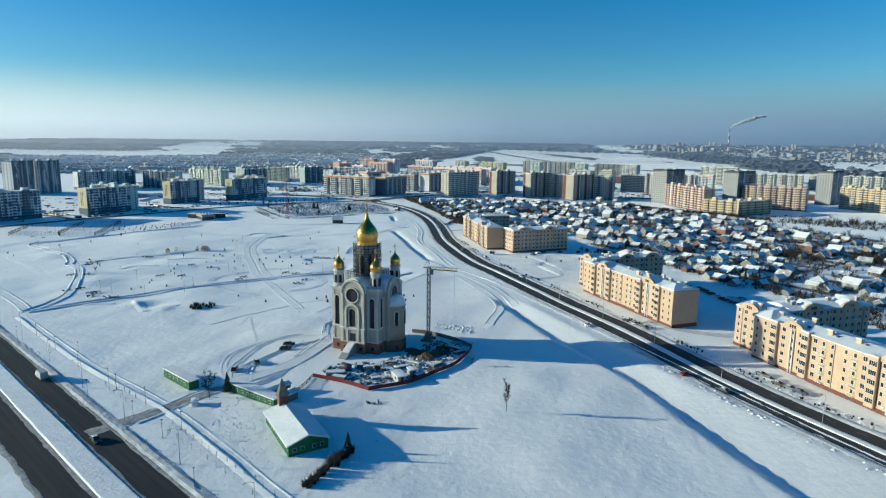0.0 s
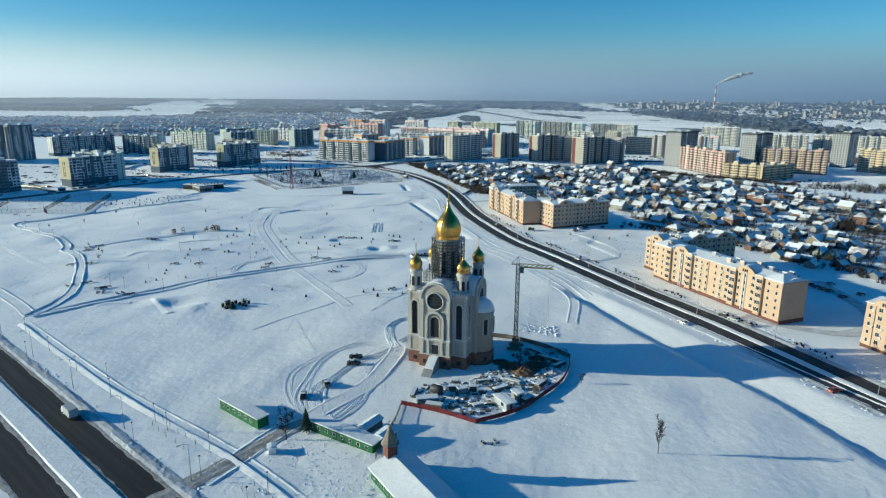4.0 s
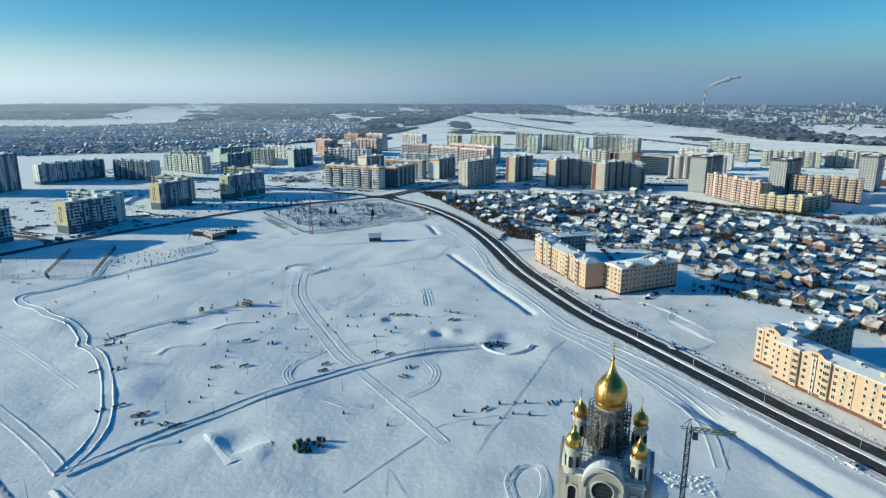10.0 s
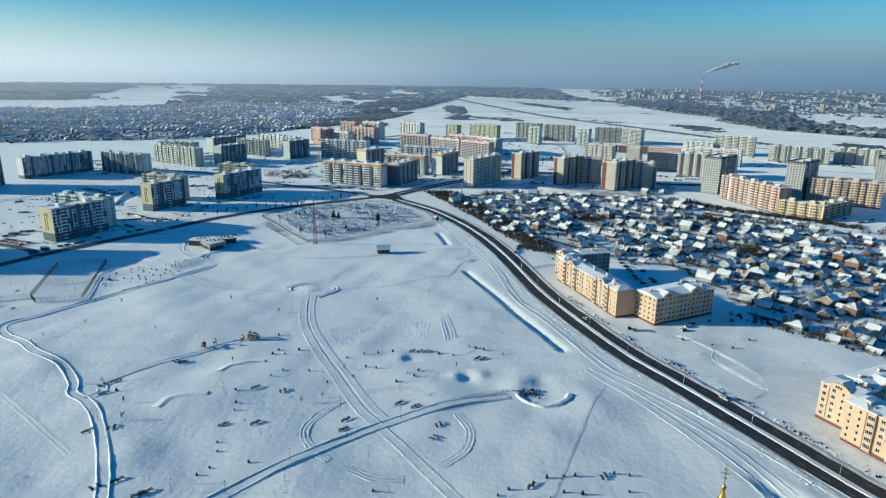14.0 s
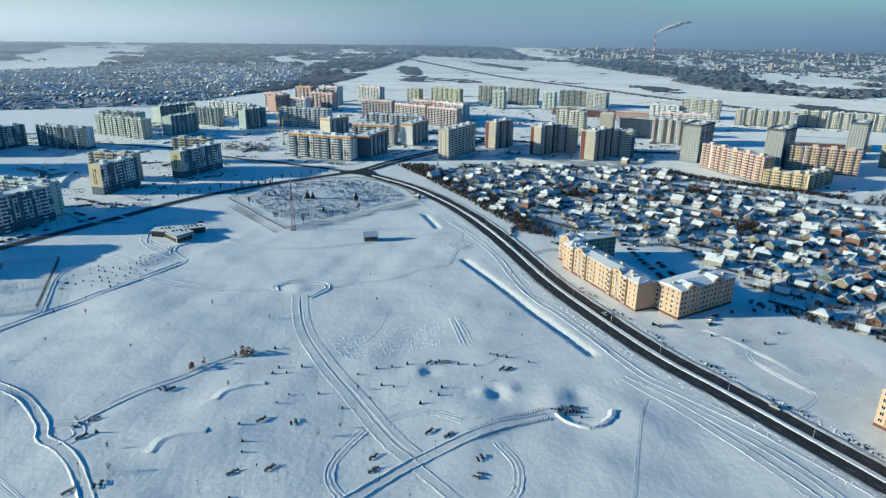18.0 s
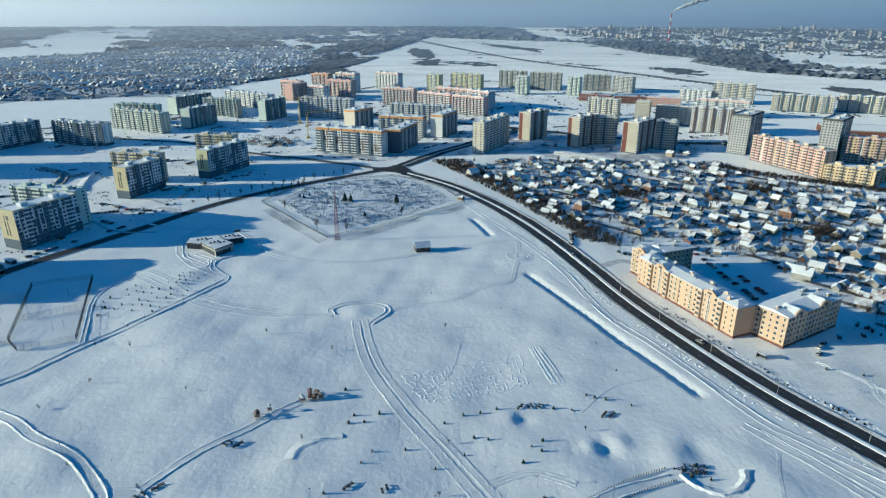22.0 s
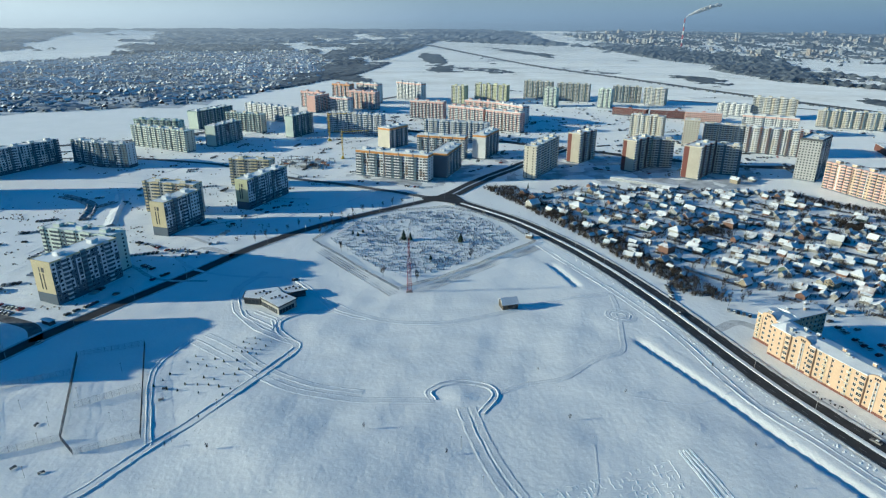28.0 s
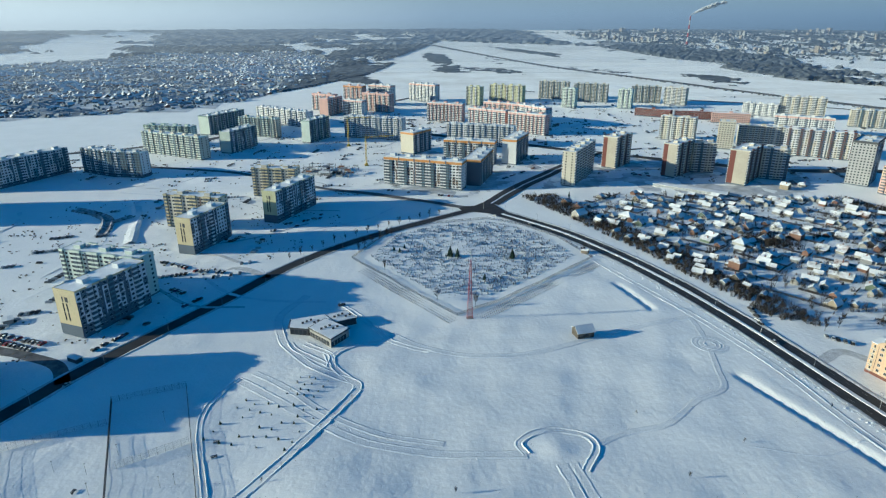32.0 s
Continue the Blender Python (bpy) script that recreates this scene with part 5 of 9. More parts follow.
def wing(root, local, L, D, seed, faces="f", gables=(), floors=5, plan=None):
    """One stretch of a five-storey house; faces: which sides carry single windows (f front, b back, l, r)."""
    rs = random.Random(seed)
    H = BASE_H + floors * ST
    wl = put("wall", box_mesh("wall", [(0, L, 0, D, -1, H)], YEL), root, "", local)
    put("plinth", box_mesh("plinth", [(-0.1, L + 0.1, -0.1, D + 0.1, -1, BASE_H - 0.3)], PAL["brown"]), wl, "dark red plinth")
    put("cornice", box_mesh("cornice", [(-0.45, L + 0.45, -0.45, D + 0.45, H, H + 0.22)], PAL["sand"]), wl)
    put("roof_snow", extrude("roof_snow", [(-0.4, H + 0.22), (D + 0.4, H + 0.22), (D + 0.4, H + 0.5), (D / 2, H + 1.7), (-0.4, H + 0.5)], 0, L, SNOW_ROOF), wl, "low pitched roof under snow", pose(L + 0.0, 0, 0, 0, 0, 90))
    for i in range(max(2, int(L / 7))):
        u, vv = rs.uniform(2, L - 2), rs.uniform(2.5, D - 2.5)
        c = put("chimney", box_mesh("chimney", [(u - 0.9, u + 0.9, vv - 0.45, vv + 0.45, H + 0.4, H + 2.6)], YEL if i % 2 else CONCRETE), wl)
        put("chimney_cap", box_mesh("chimney_cap", [(u - 1.05, u + 1.05, vv - 0.6, vv + 0.6, H + 2.6, H + 2.85)], SNOW_ROOF), c)
        put("vent_box", box_mesh("vent_box", [(u + 2.2, u + 3.0, vv - 0.4, vv + 0.4, H + 0.3, H + 1.7)], DARK), wl)

    def side(face, length, y, rz, x):
        ob_at = lambda u, z: pose(x, y, 0, 0, 0, rz) @ pose(u, 0, z)  # noqa: E731
        n = max(2, int(length / 3.0))
        bay = length / n
        cols = [((i + 0.5) * bay, "WSWSRW"[(i + seed) % 6]) for i in range(n)]
        if plan and face == "f":
            cols = [(u * length / 70, k_) for u, k_ in plan]
        for u, kind in cols:
            if kind == "P":
                put("white_pipe", PIPES, wl, "pair of white service pipes", ob_at(u, 0))
                for f in range(floors):
                    put("window", SM_FR, wl, "", ob_at(u, BASE_H + f * ST + 0.85))
                continue
            if kind == "B" and face == "f":
                bz = put("bay", box_mesh("bay", [(-1.45, 1.45, -1.1, 0, BASE_H - 0.6, H + 0.7)], YEL), wl, "projecting bay", ob_at(u, 0))
                put("bay_cap", box_mesh("bay_cap", [(-1.6, 1.6, -1.25, 0.6, H + 0.7, H + 1.05)], SNOW_ROOF), bz)
                for f in range(floors):
                    put("bay_window", BAY_FR, bz, "", pose(0, 0, BASE_H + f * ST + 0.7))
            elif kind == "R" and face in "fb":
                put("stair_strip", box_mesh("stair_strip", [(-0.9, 0.9, -0.06, 0, BASE_H - 0.4, H - 0.3)], PAL["straw"]), wl, "", ob_at(u, 0))
                for f in range(floors):
                    put("balcony", RAIL, wl, "white railed balcony", ob_at(u, BASE_H + f * ST + 0.1))
                    put("window", SM_FR, wl, "", ob_at(u, BASE_H + f * ST + 0.85) @ pose(0, -0.06, 0))
            else:
                for f in range(floors):
                    put("window", SM_FR if kind == "S" else WIN_FR, wl, "", ob_at(u, BASE_H + f * ST + 0.85))
                    if rs.random() < 0.16:
                        put("air_conditioner", AC_UNIT, wl, "", ob_at(u + 1.1, BASE_H + f * ST + 0.5))
        for i in range(1, n, 5):
            put("drainpipe", box_mesh("drainpipe", [(-0.07, 0.07, -0.16, -0.02, BASE_H, H)], DARK), wl, "", ob_at(i * bay, 0))

    if "f" in faces:
        side("f", L, 0, 0, 0)
    if "b" in faces:
        side("b", L, D, 180, L)
    if "r" in faces:
        side("r", D, 0, 90, L)
    if "l" in faces:
        side("l", D, D, -90, 0)
    for g in gables:
        w = 4.6
        gm_ = extrude("gable", [(g - w, H - 0.1), (g + w, H - 0.1)] + [(g + w * math.cos(math.pi * i / 10), H - 0.1 + 2.7 * math.sin(math.pi * i / 10)) for i in range(11)], -0.5, 0.35, YEL)
        gb = put("gable", gm_, wl, "curved gable over the eaves")
        put("gable_roof", extrude("gable_roof", [(g - w, H + 0.2), (g + w, H + 0.2), (g, H + 3.0)], 0.35, D * 0.5, SNOW_ROOF), gb)
        put("gable_window", box_mesh("gable_window", [(g - 1.4 + q, g - 0.7 + q, -0.56, -0.5, H + 0.4, H + 1.5) for q in (0, 0.95, 1.9)], GLASS), gb)
    return wl


def corner_section(wl, x0, x1, D, H):
    """A slightly proud end section under a hipped snowy roof."""
    sec = put("corner_section", box_mesh("corner_section", [(x0, x1, -0.35, 0, BASE_H - 0.5, H + 0.25)], YEL), wl)
    o, z, m_ = 0.6, H + 0.55, (x0 + x1) / 2
    v = [(x0 - o, -0.35 - o, z), (x1 + o, -0.35 - o, z), (x1 + o, D * 0.75, z), (x0 - o, D * 0.75, z)]
    v += [(a_, b_, c_ + 0.3) for a_, b_, c_ in v] + [(m_, D * 0.3, z + 2.3), (m_, D * 0.55, z + 2.3)]
    put("hipped_roof", mesh_of("hipped_roof", v, [(3, 2, 1, 0), (0, 1, 5, 4), (1, 2, 6, 5), (2, 3, 7, 6), (3, 0, 4, 7), (4, 5, 8), (5, 6, 9, 8), (6, 7, 9), (7, 4, 8, 9)], SNOW_ROOF), sec, "low hipped roof under snow")
    for f in range(5):
        for u in (0.24, 0.72):
            put("window", SM_FR, sec, "", pose(x0 + (x1 - x0) * u, -0.36, BASE_H + f * ST + 0.85))


def apartment(p0, p1, label, wings, seed):
    """A five-storey house: a long front with proud ends, bays, piped gables, and wings behind it."""
    m, L = frame_of(p0, p1)
    m = Matrix.Translation((0, 0, -m.translation.z)) @ m
    root = thing("apartment_house", m, label, "building", "yellow houses along the road")
    k, D, H = L / 70, 13.0, BASE_H + 5 * ST
    wl = wing(root, pose(0, 0, 0), L, D, seed, "f", (17.3 * k, 52.7 * k), plan=[c_ for c_ in FRONT if 8 < c_[0] < 62])
    corner_section(wl, 0, 7.6 * k, D, H)
    corner_section(wl, L - 7.6 * k, L, D, H)
    for q, (x, y, rz, l, d, faces, gab) in enumerate(wings):
        wing(root, pose(x, y, 0, 0, 0, rz), l, d, seed + 3 + q, faces, gab)
    return root


# the front of each runs from its far end to its near end
apartment((15.5, 501), (34, 430), "yellow five-storey apartment house with bays and a stepped corner wing", [(-15, 6, 0, 14.9, 13, "f", (7.5,)), (89.5, 14.5, 99, 45, 16.5, "fl", (9, 30)), (-1.5, 19.1, 90, 22, 13, "f", ())], 1)
apartment((82.2, 305), (108, 240), "yellow five-storey apartment house with a blank end wall", [(-15, 6.5, 0, 14.9, 13, "f", (7.5,)), (-1.5, 19.6, 90, 32, 13, "f", (8, 24))], 2)
apartment((126, 205), (147.7, 138.5), "yellow five-storey apartment house with bays and balconies", [(-14, 4, 0, 13.9, 13, "fl", (7,)), (-1, 17.1, 90, 38, 13, "f", (10, 28))], 4)

# ---- vegetation ----
BARK = mat("bark", (0.07, 0.058, 0.048), (0.045, 0.038, 0.033), 1.0, 0.95, vary=0.2)
TWIG = mat("twigs", (0.05, 0.042, 0.037), (0.03, 0.026, 0.024), 0.6, 0.95, vary=0.25)
NEEDLE = mat("needles", (0.025, 0.045, 0.03), (0.05, 0.07, 0.05), 0.8, 0.9, vary=0.2)


def branch_segs(rs, height_, spread, limbs=7, subs=5, twigs=5):
    trunk, crown = [], []
    top = Vector((rs.uniform(-0.05, 0.05), rs.uniform(-0.05, 0.05), 0.75)) * height_
    trunk.append((Vector((0, 0, -0.3)), top, 0.022 * height_, 0.008 * height_))
    for i in range(limbs):
        t = rs.uniform(0.28, 0.95)
        a = i * 2.4 + rs.uniform(-0.4, 0.4)
        b = top * t
        d = Vector((math.cos(a) * spread, math.sin(a) * spread, rs.uniform(0.55, 1.0)))
        e = b + d * height_ * rs.uniform(0.26, 0.38)
        trunk.append((b, e, 0.008 * height_, 0.003 * height_))
        for _ in range(subs):
            s = b.lerp(e, rs.uniform(0.3, 1.0))
            q = s + Vector((rs.uniform(-1, 1) * spread, rs.uniform(-1, 1) * spread, rs.uniform(0.1, 0.9))) * height_ * rs.uniform(0.1, 0.2)
            crown.append((s, q, 0.0035 * height_, 0.001 * height_))
            for _ in range(twigs):
                w = s.lerp(q, rs.uniform(0.3, 1.0))
                crown.append((w, w + Vector((rs.uniform(-1, 1), rs.uniform(-1, 1), rs.uniform(-0.2, 1))) * height_ * rs.uniform(0.05, 0.1), 0.0022 * height_, 0.0006 * height_))
    return trunk, crown


def cones(name, segs, m, sides=3):
    v, f = [], []
    for a, b, r0, r1 in segs:
        d = b - a
        if d.length < 1e-4:
            continue
        d.normalize()
        u = d.orthogonal().normalized()
        w = d.cross(u)
        k = len(v)
        for e, r in ((a, r0), (b, r1)):
            for i in range(sides):
                t = 2 * math.pi * i / sides
                v.append(e + r * (u * math.cos(t) + w * math.sin(t)))
        f += [(k + i, k + (i + 1) % sides, k + sides + (i + 1) % sides, k + sides + i) for i in range(sides)]
    return mesh_of(name, v, f, m)


TREES = []
for k in range(4):
    tr, cr = branch_segs(random.Random(50 + k), 1.0, (0.5, 0.75, 0.6, 0.4)[k], 11, 7, 7)
    TREES.append((cones("trunk", tr, BARK, 5), cones("crown", [(a, b, max(r0, 0.004), max(r1, 0.0022)) for a, b, r0, r1 in cr], TWIG, 3)))


def bare_tree(x, y, h, k, label, rot=0.0, name="bare_tree", cat="tree"):
    root = new(name, TREES[k % 4][0])
    root.matrix_basis = pose(x, y, hz(x, y) - 0.1, 0, 0, rot) @ Matrix.Scale(h, 4)
    tagged(root, label, cat)
    put("crown", TREES[k % 4][1], root, "fine leafless twigs")
    return root


def conifer_mesh(seed, layers=9):
    rs, v, f = random.Random(seed), [], []
    for j in range(layers):
        z, r = 0.1 + 0.85 * j / layers, 0.26 * (1 - j / layers) ** 0.8 + 0.02
        n = 11
        c = len(v)
        v.append((0, 0, z + 0.17))
        for i in range(n * 2):
            a = math.pi * i / n + j
            q = r * (rs.uniform(0.85, 1.15) if i % 2 else rs.uniform(0.4, 0.6))
            v.append((q * math.cos(a), q * math.sin(a), z - 0.05 * (i % 2) + rs.uniform(-0.02, 0.02)))
        f += [(c, c + 1 + i, c + 1 + (i + 1) % (n * 2)) for i in range(n * 2)]
    return v, f


CONIFER = [mesh_of("crown", *conifer_mesh(s), NEEDLE) for s in (1, 2, 3)]
STEM = lathe("stem", [(0.03, -0.05), (0.02, 0.3), (0.004, 0.95)], BARK, 6)


def conifer(x, y, h, k, label, name="spruce", wide=1.0):
    root = new(name, STEM)
    root.matrix_basis = pose(x, y, hz(x, y), 0, 0, 37 * k) @ Matrix.Diagonal((h * wide, h * wide, h, 1))
    tagged(root, label, "tree" if h > 2 else "shrub")
    put("crown", CONIFER[k % 3], root, "dark needles")
    return root


def inside(poly, x, y):
    c, j = False, len(poly) - 1
    for i in range(len(poly)):
        (xi, yi), (xj, yj) = poly[i], poly[j]
        if (yi > y) != (yj > y) and x < (xj - xi) * (y - yi) / (yj - yi) + xi:
            c = not c
        j = i
    return c


def scatter(poly, n, seed, gap=0.0):
    rs, out = random.Random(seed), []
    xs, ys = [p[0] for p in poly], [p[1] for p in poly]
    for _ in range(n * 12):
        if len(out) >= n:
            break
        x, y = rs.uniform(min(xs), max(xs)), rs.uniform(min(ys), max(ys))
        if inside(poly, x, y) and all((x - a) ** 2 + (y - b) ** 2 > gap * gap for a, b in (out if gap else ())):
            out.append((x, y))
    return out


def thicket(points, h0, h1, seed, label, per=14, thick=0.05, name="scrub", m=None):
    """Leafless scrub: fans of thin stems, one joined mesh."""
    rs, segs = random.Random(seed), []
    pz = height(np.array([p[0] for p in points]), np.array([p[1] for p in points]))
    for (x, y), z in zip(points, pz):
        h = rs.uniform(h0, h1)
        for _ in range(per):
            a, s = rs.uniform(0, 6.28), rs.uniform(0.1, 0.55)
            b = Vector((x + rs.uniform(-0.5, 0.5) * h * 0.5, y + rs.uniform(-0.5, 0.5) * h * 0.5, z - 0.1))
            e = b + Vector((math.cos(a) * s, math.sin(a) * s, 1)) * h * rs.uniform(0.5, 1.0)
            mid = b.lerp(e, 0.5)
            segs.append((b, e, thick, thick * 0.3))
            segs.append((mid, mid + Vector((rs.uniform(-1, 1), rs.uniform(-1, 1), 0.9)) * h * 0.25, thick * 0.6, thick * 0.2))
    ob = new(name, cones(name, segs, m or TWIG, 3))
    return stuff(tagged(ob, label, "scrub"))


# ---- debris strewn over the building site ----
rd = random.Random(88)
SITE = [(-28, 176), (-12, 168), (0, 173), (13, 187), (20, 200), (20, 208), (8, 214), (-2, 198), (-10, 190), (-24, 186)]
for m_, n, nm, lb in ((TIMBER, 260, "site_timber", "loose weathered planks and formwork strewn over the site"), (DARK, 150, "site_scrap", "dark steel scrap and bricks strewn over the site"), (SNOW_PACKED, 380, "site_snow", "trodden snow clods strewn over the site")):
    v, f = [], []
    for x, y in scatter(SITE, n, 60 + n):
        a, L, w, h = rd.uniform(0, 3.14), rd.uniform(0.3, 2.6 if m_ == TIMBER else 1.1), rd.uniform(0.12, 0.5), rd.uniform(0.12, 0.6)
        c_, s_n, k, z = math.cos(a), math.sin(a), len(v), hz(x, y)
        loc = [(-L / 2, -w, 0), (L / 2, -w, 0), (L / 2, w, 0), (-L / 2, w, 0)]
        v += [(x + p * c_ - q * s_n, y + p * s_n + q * c_, z - 0.1) for p, q, _ in loc] + [(x + p * 0.9 * c_ - q * s_n, y + p * 0.9 * s_n + q * c_, z + h * rd.uniform(0.5, 1)) for p, q, _ in loc]
        f += [(k + 4, k + 5, k + 6, k + 7)] + [(k + i, k + (i + 1) % 4, k + 4 + (i + 1) % 4, k + 4 + i) for i in range(4)]
    stuff(tagged(new(nm, mesh_of(nm, v, f, m_)), lb, "debris"))
thicket(scatter([(2, 196), (12, 192), (19, 202), (14, 211), (4, 206)], 60, 91), 0.6, 1.6, 92, "brown brushwood on the dug earth", 14, 0.06)

# ---- village of small houses ----
HW_ = [mat("house_" + n, c, tuple(v * 0.8 for v in c), 0.4, 0.85, vary=0.12) for n, c in dict(cream=(0.36, 0.345, 0.315), grey=(0.22, 0.225, 0.23), brick=(0.21, 0.12, 0.09), green=(0.14, 0.18, 0.14), white=(0.42, 0.42, 0.40), ochre=(0.30, 0.255, 0.19), wood=(0.10, 0.085, 0.07)).items()]
H_WIN = glazed("window", [(-0.5, 0.5, -0.05, 0, 0, 1.2)], [(-0.42, 0.42, -0.07, -0.04, 0.08, 1.12)])
H_DOOR = box_mesh("door", [(-0.45, 0.45, -0.06, 0, 0, 2.0)], TIMBER)
HOUSE_PARTS = {}
ROOF_MIX = [SNOW_ROOF, mat("patchy_roof", (0.80, 0.82, 0.85), (0.20, 0.12, 0.10), 0.35, 0.8, bump=0.3, bump_scale=1.5, fine=2), mat("grey_roof", (0.74, 0.76, 0.79), (0.28, 0.29, 0.31), 0.3, 0.8, fine=2)]


def house_meshes(w, d, h, rise, hip, wi):
    key = (w, d, h, rise, hip, wi)
    if key not in HOUSE_PARTS:
        wm, o, rmat = HW_[wi], 0.45, ROOF_MIX[{2: 1, 3: 2, 6: 2}.get(wi, 0)]
        if hip:
            wall = box_mesh("wall", [(-w / 2, w / 2, -d / 2, d / 2, -0.6, h)], wm)
            a, b, r = w / 2 + o, d / 2 + o, max(0.3, (d - w) / 2)
            v = [(-a, -b, h), (a, -b, h), (a, b, h), (-a, b, h), (0, -r, h + rise), (0, r, h + rise)]
            v2 = [(x, y, z + 0.28) for x, y, z in v]
            roofs = [mesh_of("roof", v + v2, [(6, 7, 10), (7, 8, 11, 10), (8, 9, 11), (9, 6, 10, 11), (0, 1, 7, 6), (1, 2, 8, 7), (2, 3, 9, 8), (3, 0, 6, 9), (3, 2, 1, 0)], rmat)]
        else:
            wall = extrude("wall", [(-w / 2, -0.6), (w / 2, -0.6), (w / 2, h), (0, h + rise), (-w / 2, h)], -d / 2, d / 2, wm)
            k = rise / (w / 2) * o
            roofs = [extrude("roof_slope", [(0, h + rise + 0.03), (s * (w / 2 + o), h - k + 0.03), (s * (w / 2 + o), h - k + 0.30), (0, h + rise + 0.33)][::s], -d / 2 - o, d / 2 + o, rmat) for s in (-1, 1)]
        chim = box_mesh("chimney", [(w * 0.18, w * 0.18 + 0.6, d * 0.1, d * 0.1 + 0.6, h + rise * 0.3, h + rise + 0.9)], BRICK)
        HOUSE_PARTS[key] = wall, roofs, chim
    return HOUSE_PARTS[key]


KINDS = [(6.6, 8.6, 2.5, 2.3, False, 0), (7.2, 7.8, 2.7, 2.2, True, 0), (5.8, 8, 2.4, 2.1, False, 1), (7, 8.6, 4.2, 2.5, False, 4), (6.2, 7.4, 2.5, 2.5, False, 6), (7.2, 9, 2.8, 2.1, True, 1), (6.2, 8, 2.5, 2.2, False, 3), (6.8, 8.4, 4.4, 2.2, False, 5), (6.8, 7.8, 2.6, 2.6, False, 2),
         (8.4, 10.5, 4.6, 3.4, False, 0), (9.0, 11.0, 3.2, 3.0, True, 4), (5.4, 7.0, 2.4, 3.0, False, 5), (5.0, 9.5, 2.3, 1.7, False, 1), (8.2, 9.6, 5.2, 2.6, True, 2)]
NAMES = ["cream", "cream", "grey", "white two-storey", "dark wooden", "grey", "green", "ochre two-storey", "red-brick", "large cream two-storey", "broad white", "steep-roofed ochre", "low grey", "tall red-brick"]


def annex_mesh(k):
    key = ("annex", k)
    if key not in HOUSE_PARTS:
        a, b, h = ((2.6, 2.4, 2.3), (3.4, 1.8, 2.1), (2.2, 3.2, 2.4))[k]
        v = [(0, -b, -0.5), (a, -b, -0.5), (a, b, -0.5), (0, b, -0.5), (0, -b, h), (a, -b, h - 0.6), (a, b, h - 0.6), (0, b, h)]
        v += [(0, -b - 0.3, h + 0.05), (a + 0.4, -b - 0.3, h - 0.65), (a + 0.4, b + 0.3, h - 0.65), (0, b + 0.3, h + 0.05), (0, -b - 0.3, h + 0.3), (a + 0.4, -b - 0.3, h - 0.4), (a + 0.4, b + 0.3, h - 0.4), (0, b + 0.3, h + 0.3)]
        me = mesh_of("lean_to", v, [(0, 1, 5, 4), (1, 2, 6, 5), (2, 3, 7, 6), (12, 13, 14, 15), (8, 9, 13, 12), (9, 10, 14, 13), (10, 11, 15, 14), (11, 10, 9, 8)], HW_[(1, 6, 0)[k]], SNOW_ROOF)
        me.polygons.foreach_set("material_index", [0, 0, 0, 1, 1, 1, 1, 1])
        HOUSE_PARTS[key] = me
    return HOUSE_PARTS[key]


def house(x, y, ang, k):
    w, d, h, rise, hip, wi = KINDS[k]
    root = thing("house", pose(x, y, hz(x, y), 0, 0, ang), f"small {NAMES[k]} house with a snow-covered {'hipped' if hip else 'gable'} roof", "house", "village houses")
    wall, roofs, chim = house_meshes(*KINDS[k])
    wl = put("wall", wall, root)
    for me in roofs:
        put(me.name.split(".")[0], me, root)
    put("chimney", chim, root)
    for px in (-w * 0.25, w * 0.25):
        for z in ([0.9] if h < 3.5 else [0.9, 2.8]):
            put("window", H_WIN, wl, "", pose(px, -d / 2, z))
    if y < 640:
        put("window", H_WIN, wl, "", pose(-w / 2, -d * 0.2, 1.0, 0, 0, -90))
    if (int(x) * 7 + int(y)) % 5 < 3:
        put("lean_to", annex_mesh(k % 3), root, "low lean-to with a snowy roof", pose(w / 2, d * 0.12, 0) if int(x) % 2 else pose(-w / 2, -d * 0.12, 0, 0, 0, 180))
    if y < 640:
        put("door", H_DOOR, wl, "", pose(-w / 2, d * 0.25, 0.1, 0, 0, -90))
    return root


def small_shed(x, y, ang, k):
    w, d, h = ((3.5, 5, 2.2), (4.2, 6, 2.4), (3, 4, 2.0))[k % 3]
    key = ("shed", k % 3)
    if key not in HOUSE_PARTS:
        HOUSE_PARTS[key] = (extrude("wall", [(-w / 2, -0.5), (w / 2, -0.5), (w / 2, h), (0, h + 1.0), (-w / 2, h)], -d / 2, d / 2, (TIMBER, HW_[1], HW_[6])[k % 3]),
                            [extrude("roof_slope", [(0, h + 1.03), (s * (w / 2 + 0.3), h - 0.15), (s * (w / 2 + 0.3), h + 0.1), (0, h + 1.3)][::s], -d / 2 - 0.3, d / 2 + 0.3, SNOW_ROOF) for s in (-1, 1)])
    root = thing("garden_shed", pose(x, y, hz(x, y), 0, 0, ang), "grey timber garden shed with a snowy roof", "shed", "garden sheds")
    put("wall", HOUSE_PARTS[key][0], root)
    for me in HOUSE_PARTS[key][1]:
        put("roof_slope", me, root)
    return root


